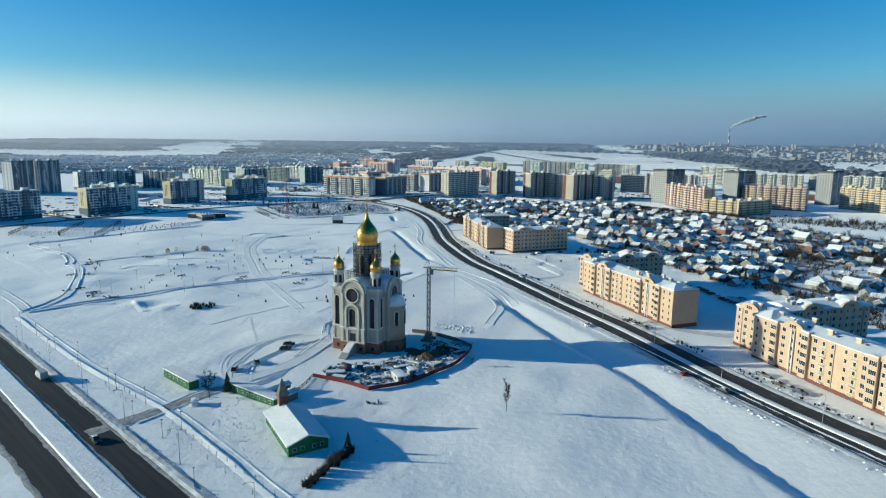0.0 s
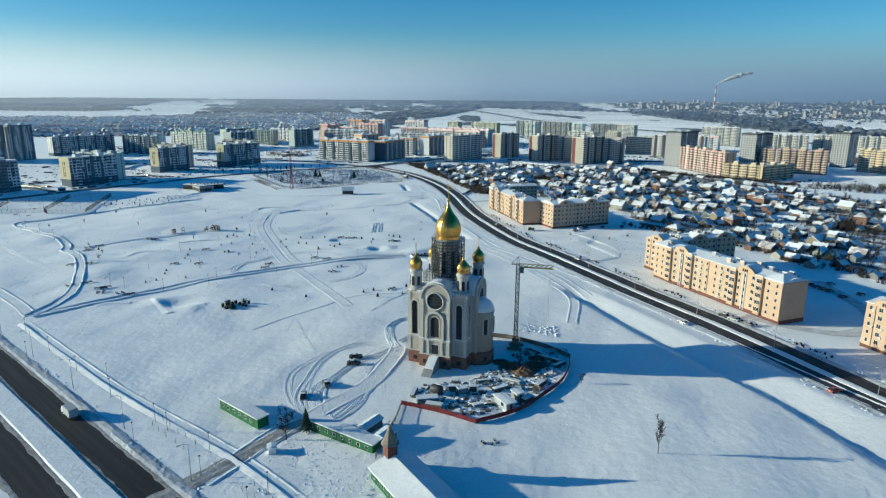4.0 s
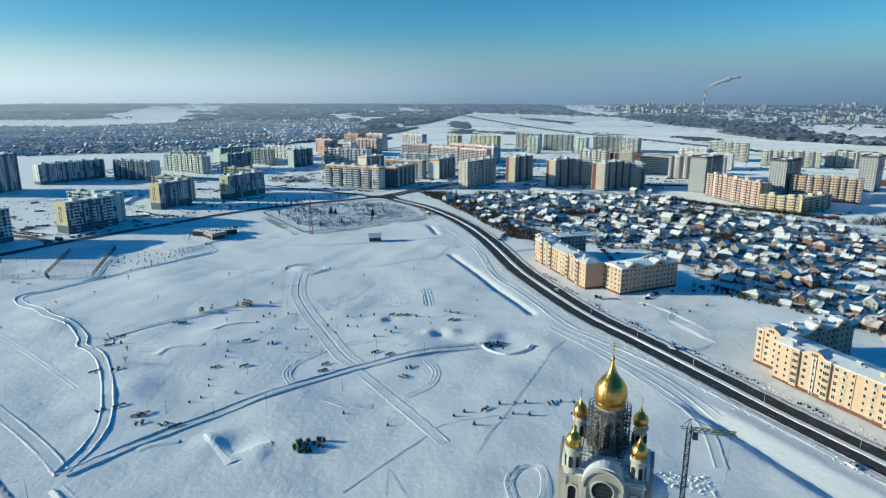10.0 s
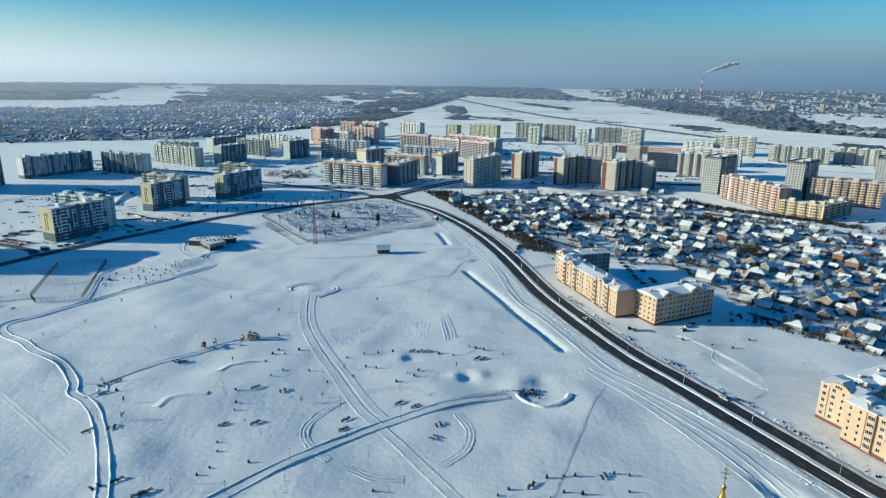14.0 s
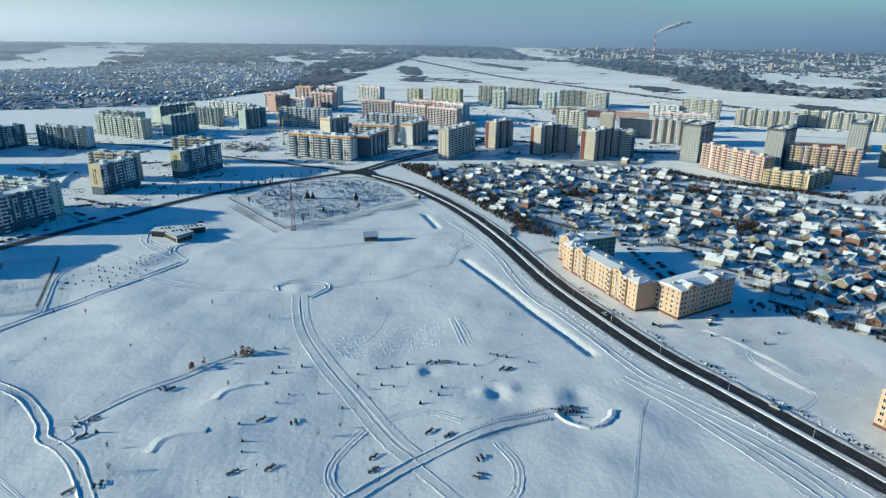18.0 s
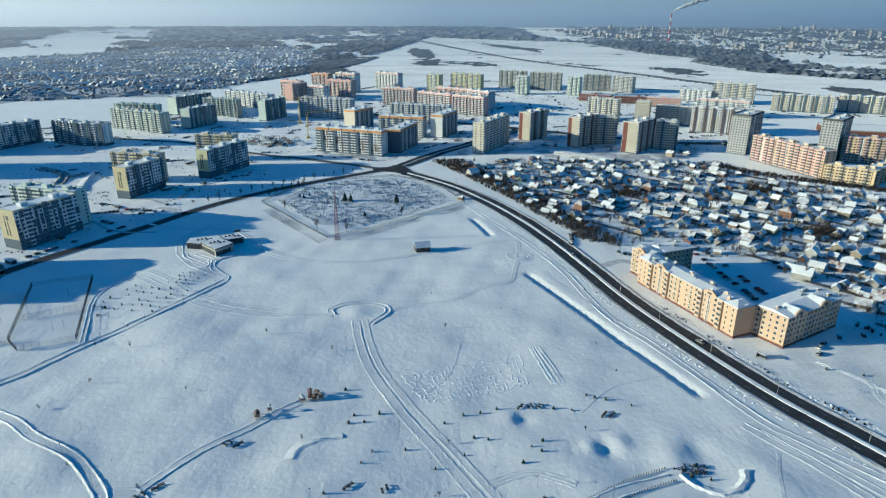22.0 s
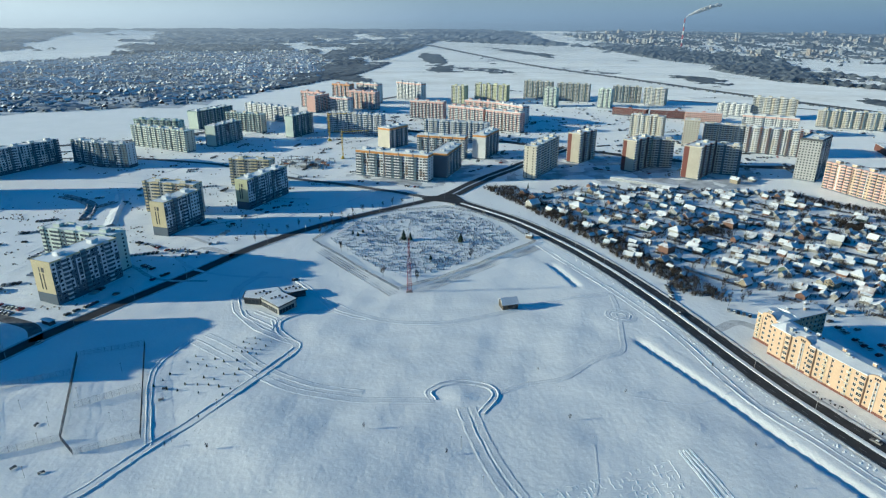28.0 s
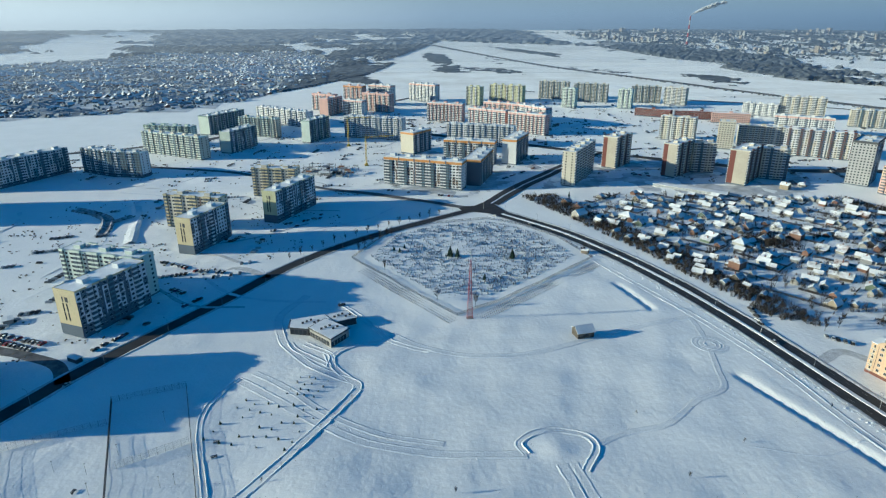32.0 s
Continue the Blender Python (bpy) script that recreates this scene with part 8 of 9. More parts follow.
lumps += [(x, y, rs.uniform(0.08, 0.26)) for x, y in scatter([(-63, 142), (-56, 159), (-47, 158), (-42, 151), (-38, 139), (-20, 119), (-11, 122), (-14, 108), (-24, 104)], 1500, 5)]
lumps += [(x, y, rs.uniform(0.08, 0.24)) for x, y in scatter([(-30, 150), (-6, 153), (-4, 139), (-14, 133)], 420, 6)]
lumps += [(x, y, rs.uniform(0.1, 0.4)) for x, y in scatter([(-45, 216), (-30, 216), (-27, 196), (-34, 178), (-42, 178)], 420, 7)]
lumps += [(rs.uniform(-310, 30), rs.uniform(230, 520), rs.uniform(0.08, 0.22)) for _ in range(2200)]
lz = height(np.array([p[0] for p in lumps]), np.array([p[1] for p in lumps]))
v, f = [], []
for (x, y, r), z in zip(lumps, lz):
    k = len(v)
    v += [(x + r * math.cos(i * 1.257) * rs.uniform(0.7, 1.2), y + r * math.sin(i * 1.257) * rs.uniform(0.7, 1.2), z - 0.05) for i in range(5)] + [(x + rs.uniform(-0.2, 0.2) * r, y, z + r * rs.uniform(0.4, 0.7))]
    f += [(k + i, k + (i + 1) % 5, k + 5) for i in range(5)]
stuff(tagged(new("snow_lumps", mesh_of("snow_lumps", v, f, SNOW_PACKED)), "lumps of ploughed and trodden snow", "snow"))
bus = thing("bus_shelter", pose(37, 411, hz(37, 411), 0, 0, -62), "dark glazed bus shelter beside the road", "shelter")
put("roof", box_mesh("roof", [(-2.2, 2.2, -0.9, 0.9, 2.3, 2.5)], DARK), bus)
put("roof_snow", box_mesh("roof_snow", [(-2.2, 2.2, -0.9, 0.9, 2.5, 2.7)], SNOW_ROOF), bus)
put("back_wall", box_mesh("back_wall", [(-2.1, 2.1, 0.75, 0.85, -0.2, 2.3)], GLASS), bus)
put("side_wall", box_mesh("side_wall", [(-2.15, -2.05, -0.8, 0.75, -0.2, 2.3)], DARK), bus)
put("seat", box_mesh("seat", [(-1.6, 1.6, 0.3, 0.7, 0.4, 0.48)], TIMBER), bus)


# ---- ground cover patches ----
def patch(name, poly, m, step, lift, label, category):
    xs, ys = [p[0] for p in poly], [p[1] for p in poly]
    X_, Y_ = np.arange(min(xs), max(xs), step), np.arange(min(ys), max(ys), step)
    index, v, f = {}, [], []

    def vid(i, j):
        if (i, j) not in index:
            index[i, j] = len(v)
            v.append((X_[0] + i * step + rs.uniform(-0.35, 0.35) * step, Y_[0] + j * step + rs.uniform(-0.35, 0.35) * step))
        return index[i, j]
    for i in range(len(X_)):
        for j in range(len(Y_)):
            if inside(poly, X_[i] + step / 2, Y_[j] + step / 2):
                f.append((vid(i, j), vid(i + 1, j), vid(i + 1, j + 1), vid(i, j + 1)))
    z = height(np.array([p[0] for p in v]), np.array([p[1] for p in v])) + lift
    ob = new(name, mesh_of(name, [(*p, q) for p, q in zip(v, z)], f, m))
    return tagged(ob, label, category, "", "structure")


GARDEN = mat("garden_snow", (0.86, 0.865, 0.87), (0.62, 0.62, 0.615), 0.13, 0.6, bump=0.8, bump_scale=0.6, fine=0.9, spec=0.6)
YARD = mat("yard_snow", (0.87, 0.87, 0.87), (0.74, 0.745, 0.75), 0.05, 0.55, bump=0.7, bump_scale=0.4, fine=0.8, spec=0.85)
WEEDS = mat("weedy_snow", (0.84, 0.845, 0.85), (0.68, 0.67, 0.65), 0.06, 0.65, bump=0.6, bump_scale=0.8, fine=0.9)
patch("garden_ground", VILLAGE, GARDEN, 4.0, 0.05, "trodden snow and dark soil between the houses", "ground")
patch("waste_ground", [(42, 400), (50, 372), (62, 340), (90, 280), (112, 345), (118, 418), (100, 440), (80, 412)], WEEDS, 4.0, 0.04, "snowy waste ground with dry weeds", "ground")
frosty(YARD, 0.3)
frosty(GARDEN, 0.2)
frosty(WEEDS, 0.24)
DRIVEN = mat("driven_snow", (0.80, 0.80, 0.80), (0.34, 0.34, 0.345), 0.07, 0.7, bump=0.6, bump_scale=0.6, fine=0.35, spec=0.5)
patch("yard_ground", [(-45, 870), (40, 870), (130, 800), (230, 830), (260, 900), (120, 1010), (0, 1000)], DRIVEN, 6.0, 0.05, "driven snow in the yards of the towers", "ground")
patch("yard_ground", [(-215, 905), (-130, 850), (-90, 880), (-20, 960), (-20, 1010), (-150, 1080)], DRIVEN, 6.0, 0.05, "driven snow in the yards of the towers", "ground")
patch("yard_ground", [(-430, 560), (-398, 545), (-300, 690), (-240, 790), (-300, 870), (-420, 790), (-440, 640)], YARD, 7.0, 0.04, "driven snow round the panel blocks", "ground")
patch("yard_ground", [(-600, 1010), (-380, 890), (-250, 860), (-225, 905), (-160, 1080), (-200, 1160), (-420, 1330), (-620, 1120)], YARD, 9.0, 0.04, "driven snow among the far panel blocks", "ground")
patch("apron", [(30, 525), (17, 512), (44, 428), (53, 412), (60, 420), (66, 440), (86, 480), (84, 560), (60, 560)], YARD, 4.0, 0.05, "driven snow in the yard of the yellow house", "ground")
patch("apron", [(112, 240), (128, 245), (160, 260), (165, 320), (150, 325), (100, 340), (115, 250)], YARD, 4.0, 0.05, "driven snow in the yard of the yellow house", "ground")
ribbon("road", smooth_line([(30, 520), (20, 535), (3, 528)], 3), [(-3, 0), (3, 0)], SNOW_DIRTY, "short side street with packed snow", "road", lift=0.1)
ribbon("road", smooth_line([(100, 250), (112, 238), (130, 232), (150, 250), (158, 300)], 3), [(-3, 0), (3, 0)], SNOW_DIRTY, "side street with grey packed snow", "road", lift=0.1)
ribbon("road", smooth_line([(-369, 554), (-379, 571), (-397, 582), (-415, 590), (-450, 604)], 4), [(-3.4, 0), (3.4, 0)], ASPHALT_WORN, "side street with packed snow", "road", lift=0.1)
ribbon("road", smooth_line([(-290, 672), (-310, 690), (-330, 690)], 4), [(-3, 0), (3, 0)], SNOW_DIRTY, "side street with grey packed snow", "road", lift=0.1)
for pts in ([(30, 650), (93, 693), (180, 760)], [(90, 560), (150, 605), (235, 665)], [(34, 624), (87, 663), (160, 720)], [(125, 500), (200, 555), (270, 600)], [(150, 430), (230, 480), (320, 530)]):
    ribbon("lane", smooth_line(pts, 6), [(-2.2, 0), (2.2, 0)], SNOW_PACKED, "village lane of packed snow", "lane", lift=0.12)

MEADOW = mat("meadow_snow", (0.84, 0.86, 0.88), (0.60, 0.60, 0.60), 0.008, 0.9, bump=0.6, bump_scale=0.2, fine=0.05)
patch("meadow", [(-330, 2100), (-60, 1750), (300, 1700), (700, 1500), (900, 1250), (1400, 1500), (1250, 2100), (1000, 2700), (900, 3300), (200, 3700), (-90, 2900), (-330, 2400)], frosty(MEADOW, 0.24), 45.0, 0.3, "wide snowy meadow with dry grass showing through", "meadow")

# wheel tracks, debris and parked cars round the far blocks
rs = random.Random(303)
YARDS = [[(-470, 560), (-400, 540), (-300, 690), (-240, 790), (-300, 880), (-480, 880), (-560, 760)], [(-600, 1010), (-380, 880), (-240, 850), (-120, 920), (-200, 1160), (-420, 1330), (-620, 1120)],
         [(-200, 1170), (-60, 960), (180, 860), (280, 840), (420, 1080), (100, 1280), (-220, 1440)], [(-40, 1300), (120, 1200), (420, 1080), (680, 1080), (520, 1400), (260, 1600), (-160, 1560)]]
bits, far_cars = [], [[], [], []]
for k, poly in enumerate(YARDS):
    for i, (x, y) in enumerate(scatter(poly, 15, 90 + k)):
        a, L = rs.choice((0.5, 1.05, 2.1, -0.5)) + rs.uniform(-0.3, 0.3), rs.uniform(30, 110)
        p = [(x, y), (x + L * 0.5 * math.cos(a) + rs.uniform(-6, 6), y + L * 0.5 * math.sin(a) + rs.uniform(-6, 6)), (x + L * math.cos(a + 0.2), y + L * math.sin(a + 0.2))]
        w = rs.uniform(0.7, 2.0)
        ribbon("wheel_track", smooth_line(p, 5), [(-w, 0), (-w * 0.5, 0.1), (w * 0.5, 0.1), (w, 0)], rs.choice((SNOW_PACKED, SNOW_PACKED, SNOW_DIRTY)), "wheel track pressed into yard snow", "wheel track", lift=0.09, wobble=0.3, seed=i)
    for x, y in scatter(poly, 420 if k == 0 else 560, 95 + k):
        n = rs.choice((1, 1, 2, 5))
        for _ in range(n):
            u, v_, q = x + rs.uniform(-5, 5), y + rs.uniform(-3, 3), rs.uniform(0.25, 1.0 if k == 0 else 1.5)
            bits.append((u, u + q * rs.uniform(0.7, 1.6), v_, v_ + q, -0.4, q * rs.uniform(0.4, 0.9)))
    for x, y in scatter(poly, (38, 60, 150, 90)[k], 99 + k):
        a, n = rs.choice((0, 1)), rs.randrange(3, 9)
        for i in range(n):
            if rs.random() < 0.75:
                u, v_ = x + (2.7 * i if a else 0.8 * i), y + (0.8 * i if a else 2.7 * i)
                lx, ly = (0.9, 2.1) if a else (2.1, 0.9)
                g_ = rs.randrange(3)
                far_cars[g_] += [(u - lx, u + lx, v_ - ly, v_ + ly, 0.25, 0.95), (u - lx * 0.8, u + lx * 0.8, v_ - ly * 0.62, v_ + ly * 0.5, 0.95, 1.5)]
stuff(tagged(new("yard_debris", box_mesh("yard_debris", bits, TIMBER)), "small dark shrubs and debris in the yards", "debris"))
for g_, (m_, nm) in enumerate(((CAR_COL[0], "dark"), (CAR_COL[1], "grey"), (CAR_COL[5], "silver"))):
    stuff(tagged(new("far_cars", box_mesh("far_cars", far_cars[g_], m_)), f"{nm} cars parked among the far blocks", "cars"))

# earth dug up beside the panel blocks, garages, building shell
TRENCH = mat("frozen_earth", (0.10, 0.085, 0.075), (0.55, 0.56, 0.58), 0.22, 0.95, bump=1.0, bump_scale=0.8, fine=0.9)
ribbon("earth_bank", smooth_line([(-485, 852), (-465, 839), (-446, 819), (-438, 796), (-434, 774)], 3), [(-5, 0), (-3.2, 1.6), (-1, 0.3), (1.5, 0.5), (3.4, 1.9), (5.4, 0)], TRENCH, "bank of dug dark earth under thin snow", "earth bank", kind="", lift=0.05, wobble=0.5)
ribbon("earth_bank", smooth_line([(-442, 806), (-434, 816), (-429, 826)], 3), [(-4, 0), (-1.5, 1.5), (1.5, 1.2), (4, 0)], TRENCH, "bank of dug dark earth under thin snow", "earth bank", kind="", lift=0.07, wobble=0.5)
ribbon("snow_bank", smooth_line([(-434, 855), (-422, 822), (-415, 790), (-405, 752)], 3), [(-5, 0), (-2, 2.2), (1, 1.7), (5, 0)], SNOW_PACKED, "long bank of pushed-up snow", "snow bank", kind="", lift=0.05, wobble=0.4)
gar, gl_ = frame_of((71, 867), (123, 818))
g_ = thing("garage_row", gar, "long low garage row with a snow roof", "garages")
put("wall", box_mesh("wall", [(0, gl_, 0, 10, -0.5, 2.6)], CONCRETE), g_)
put("roof_snow", box_mesh("roof_snow", [(-0.3, gl_ + 0.3, -0.3, 10.3, 2.6, 2.9)], SNOW_ROOF), g_)
for i in range(int(gl_ / 3.4)):
    put("garage_door", box_mesh("garage_door", [(0.4 + 3.4 * i, 3.0 + 3.4 * i, -0.06, 0, 0, 2.2)], GREY), g_)
rs = random.Random(81)
shell = thing("building_shell", pose(-296, 962, 0.3, 0, 0, -18), "unfinished grey concrete building shell in snow", "building site")
for bx in range(9):
    for by in range(5):
        hh = rs.choice((2.6, 3.0, 3.0, 6.2, 6.2))
        put("column", box_mesh("column", [(bx * 7, bx * 7 + 0.7, by * 9, by * 9 + 0.7, -0.5, hh)], CONCRETE), shell)
for q_ in range(22):
    x, y, z = 7 * rs.randrange(8), 9 * rs.randrange(4), rs.choice((3.0, 3.0, 6.2))
    put("slab", box_mesh("slab", [(x, x + 7.6, y, y + rs.choice((3.0, 5.0, 9.4)), z, z + 0.35)], rs.choice((CONCRETE, SNOW_PACKED))), shell)
for q_ in range(26):
    x, y, z = 7 * rs.randrange(8), 9 * rs.randrange(5), rs.choice((-0.4, -0.4, 3.3))
    put("wall", box_mesh("wall", [(x + 0.7, x + 7, y + 0.1, y + 0.5, z, z + rs.uniform(1.8, 3.0))] if q_ % 2 else [(x + 0.1, x + 0.5, y + 0.7, y + 9, z, z + rs.uniform(1.8, 3.0))], rs.choice((CONCRETE, GREY, BRICK))), shell)
tower_crane(-222, 1000, 34, 34, 10, 10, "yellow lattice tower crane over the building shell", YELLOW)
tower_crane(-245, 1120, 38, 36, 10, 15, "yellow lattice tower crane among the blocks", YELLOW)
mall = thing("shopping_hall", pose(470, 940, 0, 0, 0, -24), "wide flat-roofed shopping hall under snow", "building")
put("wall", box_mesh("wall", [(0, 110, 0, 60, -0.5, 9)], PAL["brown"]), mall)
put("roof_snow", box_mesh("roof_snow", [(0.5, 109.5, 0.5, 59.5, 9, 9.4)], SNOW_ROOF), mall)
put("parapet", ring_mesh(-0.2, 110.2, -0.2, 60.2, 0.6, 8.6, 10, GREY), mall)

# ---- the far land ----
def tufts(name, pts, r0, r1, h0, h1, m, label, seed):
    rs_, v, f = random.Random(seed), [], []
    zs = height(np.array([p[0] for p in pts]), np.array([p[1] for p in pts]))
    for (x, y), z in zip(pts, zs):
        r, h, k = rs_.uniform(r0, r1), rs_.uniform(h0, h1), len(v)
        for q, hh in ((0.9, -0.5), (1.0, 0.45 * h)):
            v += [(x + r * q * math.cos(i * 1.257 + hh) * rs_.uniform(0.7, 1.25), y + r * q * math.sin(i * 1.257 + hh) * rs_.uniform(0.7, 1.25), z + hh * rs_.uniform(0.8, 1.2)) for i in range(5)]
        v.append((x, y, z + h))
        f += [(k + i, k + (i + 1) % 5, k + 5 + (i + 1) % 5, k + 5 + i) for i in range(5)] + [(k + 5 + i, k + 5 + (i + 1) % 5, k + 10) for i in range(5)]
    me = mesh_of(name, v, f, m)
    me.polygons.foreach_set("use_smooth", [True] * len(f))
    return stuff(tagged(new(name, me), label, "woods"))


def far_houses(name, pts, label, seed, k_=1.0):
    rs_, v, f, mi = random.Random(seed), [], [], []
    zs = height(np.array([p[0] for p in pts]), np.array([p[1] for p in pts]))
    for (x, y), z in zip(pts, zs):
        w, d, h, r, a = rs_.uniform(2.8, 4.6), rs_.uniform(3.6, 5.8), rs_.uniform(2.5, 4.5), rs_.uniform(2, 3.2), rs_.choice((0.63, 2.2, 2.2)) + rs_.uniform(-0.2, 0.2)
        w, d, h, r = w * k_, d * k_, h * k_, r * k_
        c, s, k, o = math.cos(a), math.sin(a), len(v), 0.5
        loc = [(-w, -d, -1), (w, -d, -1), (w, d, -1), (-w, d, -1), (-w, -d, h), (w, -d, h), (w, d, h), (-w, d, h), (0, -d, h + r), (0, d, h + r)]
        loc += [(-w - o, -d - o, h - 0.2), (-w - o, d + o, h - 0.2), (0, d + o, h + r + 0.3), (0, -d - o, h + r + 0.3), (w + o, -d - o, h - 0.2), (w + o, d + o, h - 0.2)]
        v += [(x + p * c - q * s, y + p * s + q * c, z + t) for p, q, t in loc]
        f += [tuple(k + i for i in q) for q in ((0, 1, 5, 4), (1, 2, 6, 5), (2, 3, 7, 6), (3, 0, 4, 7), (4, 5, 8), (6, 7, 9), (10, 13, 12, 11), (14, 15, 12, 13))]
        mi += [rs_.choice((0, 0, 2, 3))] * 6 + [1, 1]
    me = mesh_of(name, v, f, HW_[0], SNOW_ROOF, HW_[1], HW_[2])
    me.polygons.foreach_set("material_index", mi)
    return stuff(tagged(new(name, me), label, "houses"))


SUBURB = [(-2600, 1900), (-1500, 1330), (-835, 1420), (-558, 1516), (-442, 1732), (-330, 2150), (-330, 2720), (-483, 3200), (-1044, 3100), (-1300, 2740), (-1464, 2600), (-2300, 2200)]
WEST_FIELD = [(-2700, 2450), (-1606, 2960), (-1328, 3045), (-1278, 2790), (-1464, 2631), (-2400, 2230)]
RIVER = [(1000, 2350), (1340, 2635), (1750, 2300), (1850, 1900), (1133, 1650), (980, 1950)]


def canopy(name, test, x0, x1, y0, y1, step, h0, h1, m, label, seed):
    """Leafless woods seen from afar: one rough sheet of tree tops, low at its edges."""
    r_ = np.random.RandomState(seed)
    xs, ys = np.arange(x0, x1, step), np.arange(y0, y1, step)
    ok = np.array([[test(x, y) for y in ys] for x in xs])
    near = ok.copy()
    near[1:] &= ok[:-1]
    near[:-1] &= ok[1:]
    near[:, 1:] &= ok[:, :-1]
    near[:, :-1] &= ok[:, 1:]
    gx, gy = np.meshgrid(xs, ys, indexing="ij")
    gx = gx + r_.uniform(-0.4, 0.4, gx.shape) * step
    gy = gy + r_.uniform(-0.4, 0.4, gy.shape) * step
    gz = height(gx, gy) + np.where(near, r_.uniform(h0, h1, gx.shape), -0.4)
    cell = ok[:-1, :-1] & ok[1:, :-1] & ok[:-1, 1:] & ok[1:, 1:]
    used = np.zeros(ok.shape, bool)
    used[:-1, :-1] |= cell
    used[1:, :-1] |= cell
    used[:-1, 1:] |= cell
    used[1:, 1:] |= cell
    index = np.cumsum(used).reshape(used.shape) - 1
    v = np.stack([gx[used], gy[used], gz[used]], -1)
    f = [(index[i, j], index[i + 1, j], index[i + 1, j + 1], index[i, j + 1]) for i, j in np.argwhere(cell)]
    me = mesh_of(name, v.tolist(), [tuple(int(q) for q in p) for p in f], m)
    return stuff(tagged(new(name, me), label, "woods"))


far_houses("outbuildings", [p for p in scatter(VILLAGE, 420, 505, 5) if all((p[0] - a) ** 2 + (p[1] - b) ** 2 > 36 for a, b in placed)], "small snow-roofed sheds and greenhouses among the gardens", 506, 0.62)
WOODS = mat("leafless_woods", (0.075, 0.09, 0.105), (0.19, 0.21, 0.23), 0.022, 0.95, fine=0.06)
# the same woods paled: distance haze is put into the base colour
HAZED = mat("frosted_woods", (0.18, 0.205, 0.23), (0.34, 0.365, 0.39), 0.006, 0.95, fine=0.03)
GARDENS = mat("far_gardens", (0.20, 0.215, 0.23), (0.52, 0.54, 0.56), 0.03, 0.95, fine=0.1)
PLOTS = mat("garden_plots", (0.82, 0.83, 0.84), (0.46, 0.475, 0.49), 0.035, 0.9, bump=0.6, bump_scale=0.3, fine=0.12)
# homes of the suburb stand along bent lanes
rs = random.Random(51)
suburb_spots, lane_lines = [], []
for k in range(62):
    rs.uniform(0, 1)
    x, y = rs.uniform(-2500, -380), rs.uniform(1350, 3150)
    a = rs.choice((0.35, 0.35, 1.95)) + rs.uniform(-0.25, 0.25)
    bend, run = rs.uniform(-0.0022, 0.0022), []
    for i in range(rs.randrange(18, 46)):
        x, y, a = x + 17 * math.cos(a), y + 17 * math.sin(a), a + 17 * bend
        if not inside(SUBURB, x, y):
            break
        run.append((x, y))
        for sd in (-13, 13):
            if rs.random() < 0.84:
                suburb_spots.append((x - sd * math.sin(a) + rs.uniform(-3, 3), y + sd * math.cos(a) + rs.uniform(-3, 3)))
            if rs.random() < 0.4:
                suburb_spots.append((x - 2.1 * sd * math.sin(a) + rs.uniform(-5, 5), y + 2.1 * sd * math.cos(a) + rs.uniform(-5, 5)))
    if len(run) > 8:
        lane_lines.append(run)
suburb_spots += scatter(SUBURB, 900, 53)
far_houses("suburb_houses", suburb_spots, "spread of small snow-roofed houses of a far suburb", 52, 1.0)
tufts("suburb_trees", scatter(SUBURB, 7000, 54), 2.0, 5.0, 3, 7, HAZED, "leafless trees of the far suburb", 55)


def patchy(x, y, s, cut, seed=0):
    return noise.noise(Vector((x * s, y * s * 0.45, seed))) + 0.35 * noise.noise(Vector((x * s * 5, y * s * 3, seed))) > cut


FIELDS = [(-330, 2100), (-60, 1750), (300, 1700), (700, 1500), (900, 1250), (1400, 1500), (1250, 2100), (1000, 2700), (900, 3300), (200, 3700), (-90, 2900), (-330, 2400)]
CITY = [(1262, 3146), (1392, 2835), (1471, 2570), (1714, 2378), (2300, 1950), (3300, 2300), (3000, 3300), (2200, 4050), (1500, 4300), (950, 4250), (1100, 3500)]


def broken(x, y, cut):
    """Woods in ragged patches: a wide drift broken by two finer ones."""
    return noise.noise(Vector((x * 0.0016, y * 0.0008, 0))) + 0.45 * noise.noise(Vector((x * 0.007, y * 0.005, 5))) + 0.3 * noise.noise(Vector((x * 0.025, y * 0.02, 9))) > cut


def wooded(x, y):
    r = math.hypot(x + 100, y - 150)
    if inside(RIVER, x, y):
        return broken(x, y, -0.3)
    if inside(WEST_FIELD, x, y) or inside(CITY, x, y):
        return False
    if r > 4740 or r < 1750 or inside(SUBURB, x, y) or inside(FIELDS, x, y):
        return False
    if r < 2400:
        return x > 700 and patchy(x, y, 0.003, 0.12, 7)
    return broken(x, y, -0.20 if r < 3300 else -0.24)


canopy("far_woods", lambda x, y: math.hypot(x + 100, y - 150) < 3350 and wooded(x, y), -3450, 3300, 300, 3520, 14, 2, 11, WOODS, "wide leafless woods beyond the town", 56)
canopy("horizon_woods", lambda x, y: math.hypot(x + 100, y - 150) >= 3350 and wooded(x, y), -4300, 4300, 300, 4860, 24, 2, 12, HAZED, "leafless woods in haze-pale colour reaching toward the horizon", 57)
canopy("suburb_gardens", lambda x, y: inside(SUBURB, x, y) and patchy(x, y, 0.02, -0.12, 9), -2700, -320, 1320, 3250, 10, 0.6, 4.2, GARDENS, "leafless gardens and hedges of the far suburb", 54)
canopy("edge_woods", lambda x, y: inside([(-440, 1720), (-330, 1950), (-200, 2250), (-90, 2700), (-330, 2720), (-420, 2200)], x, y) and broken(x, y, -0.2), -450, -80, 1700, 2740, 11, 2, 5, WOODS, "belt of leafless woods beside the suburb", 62)
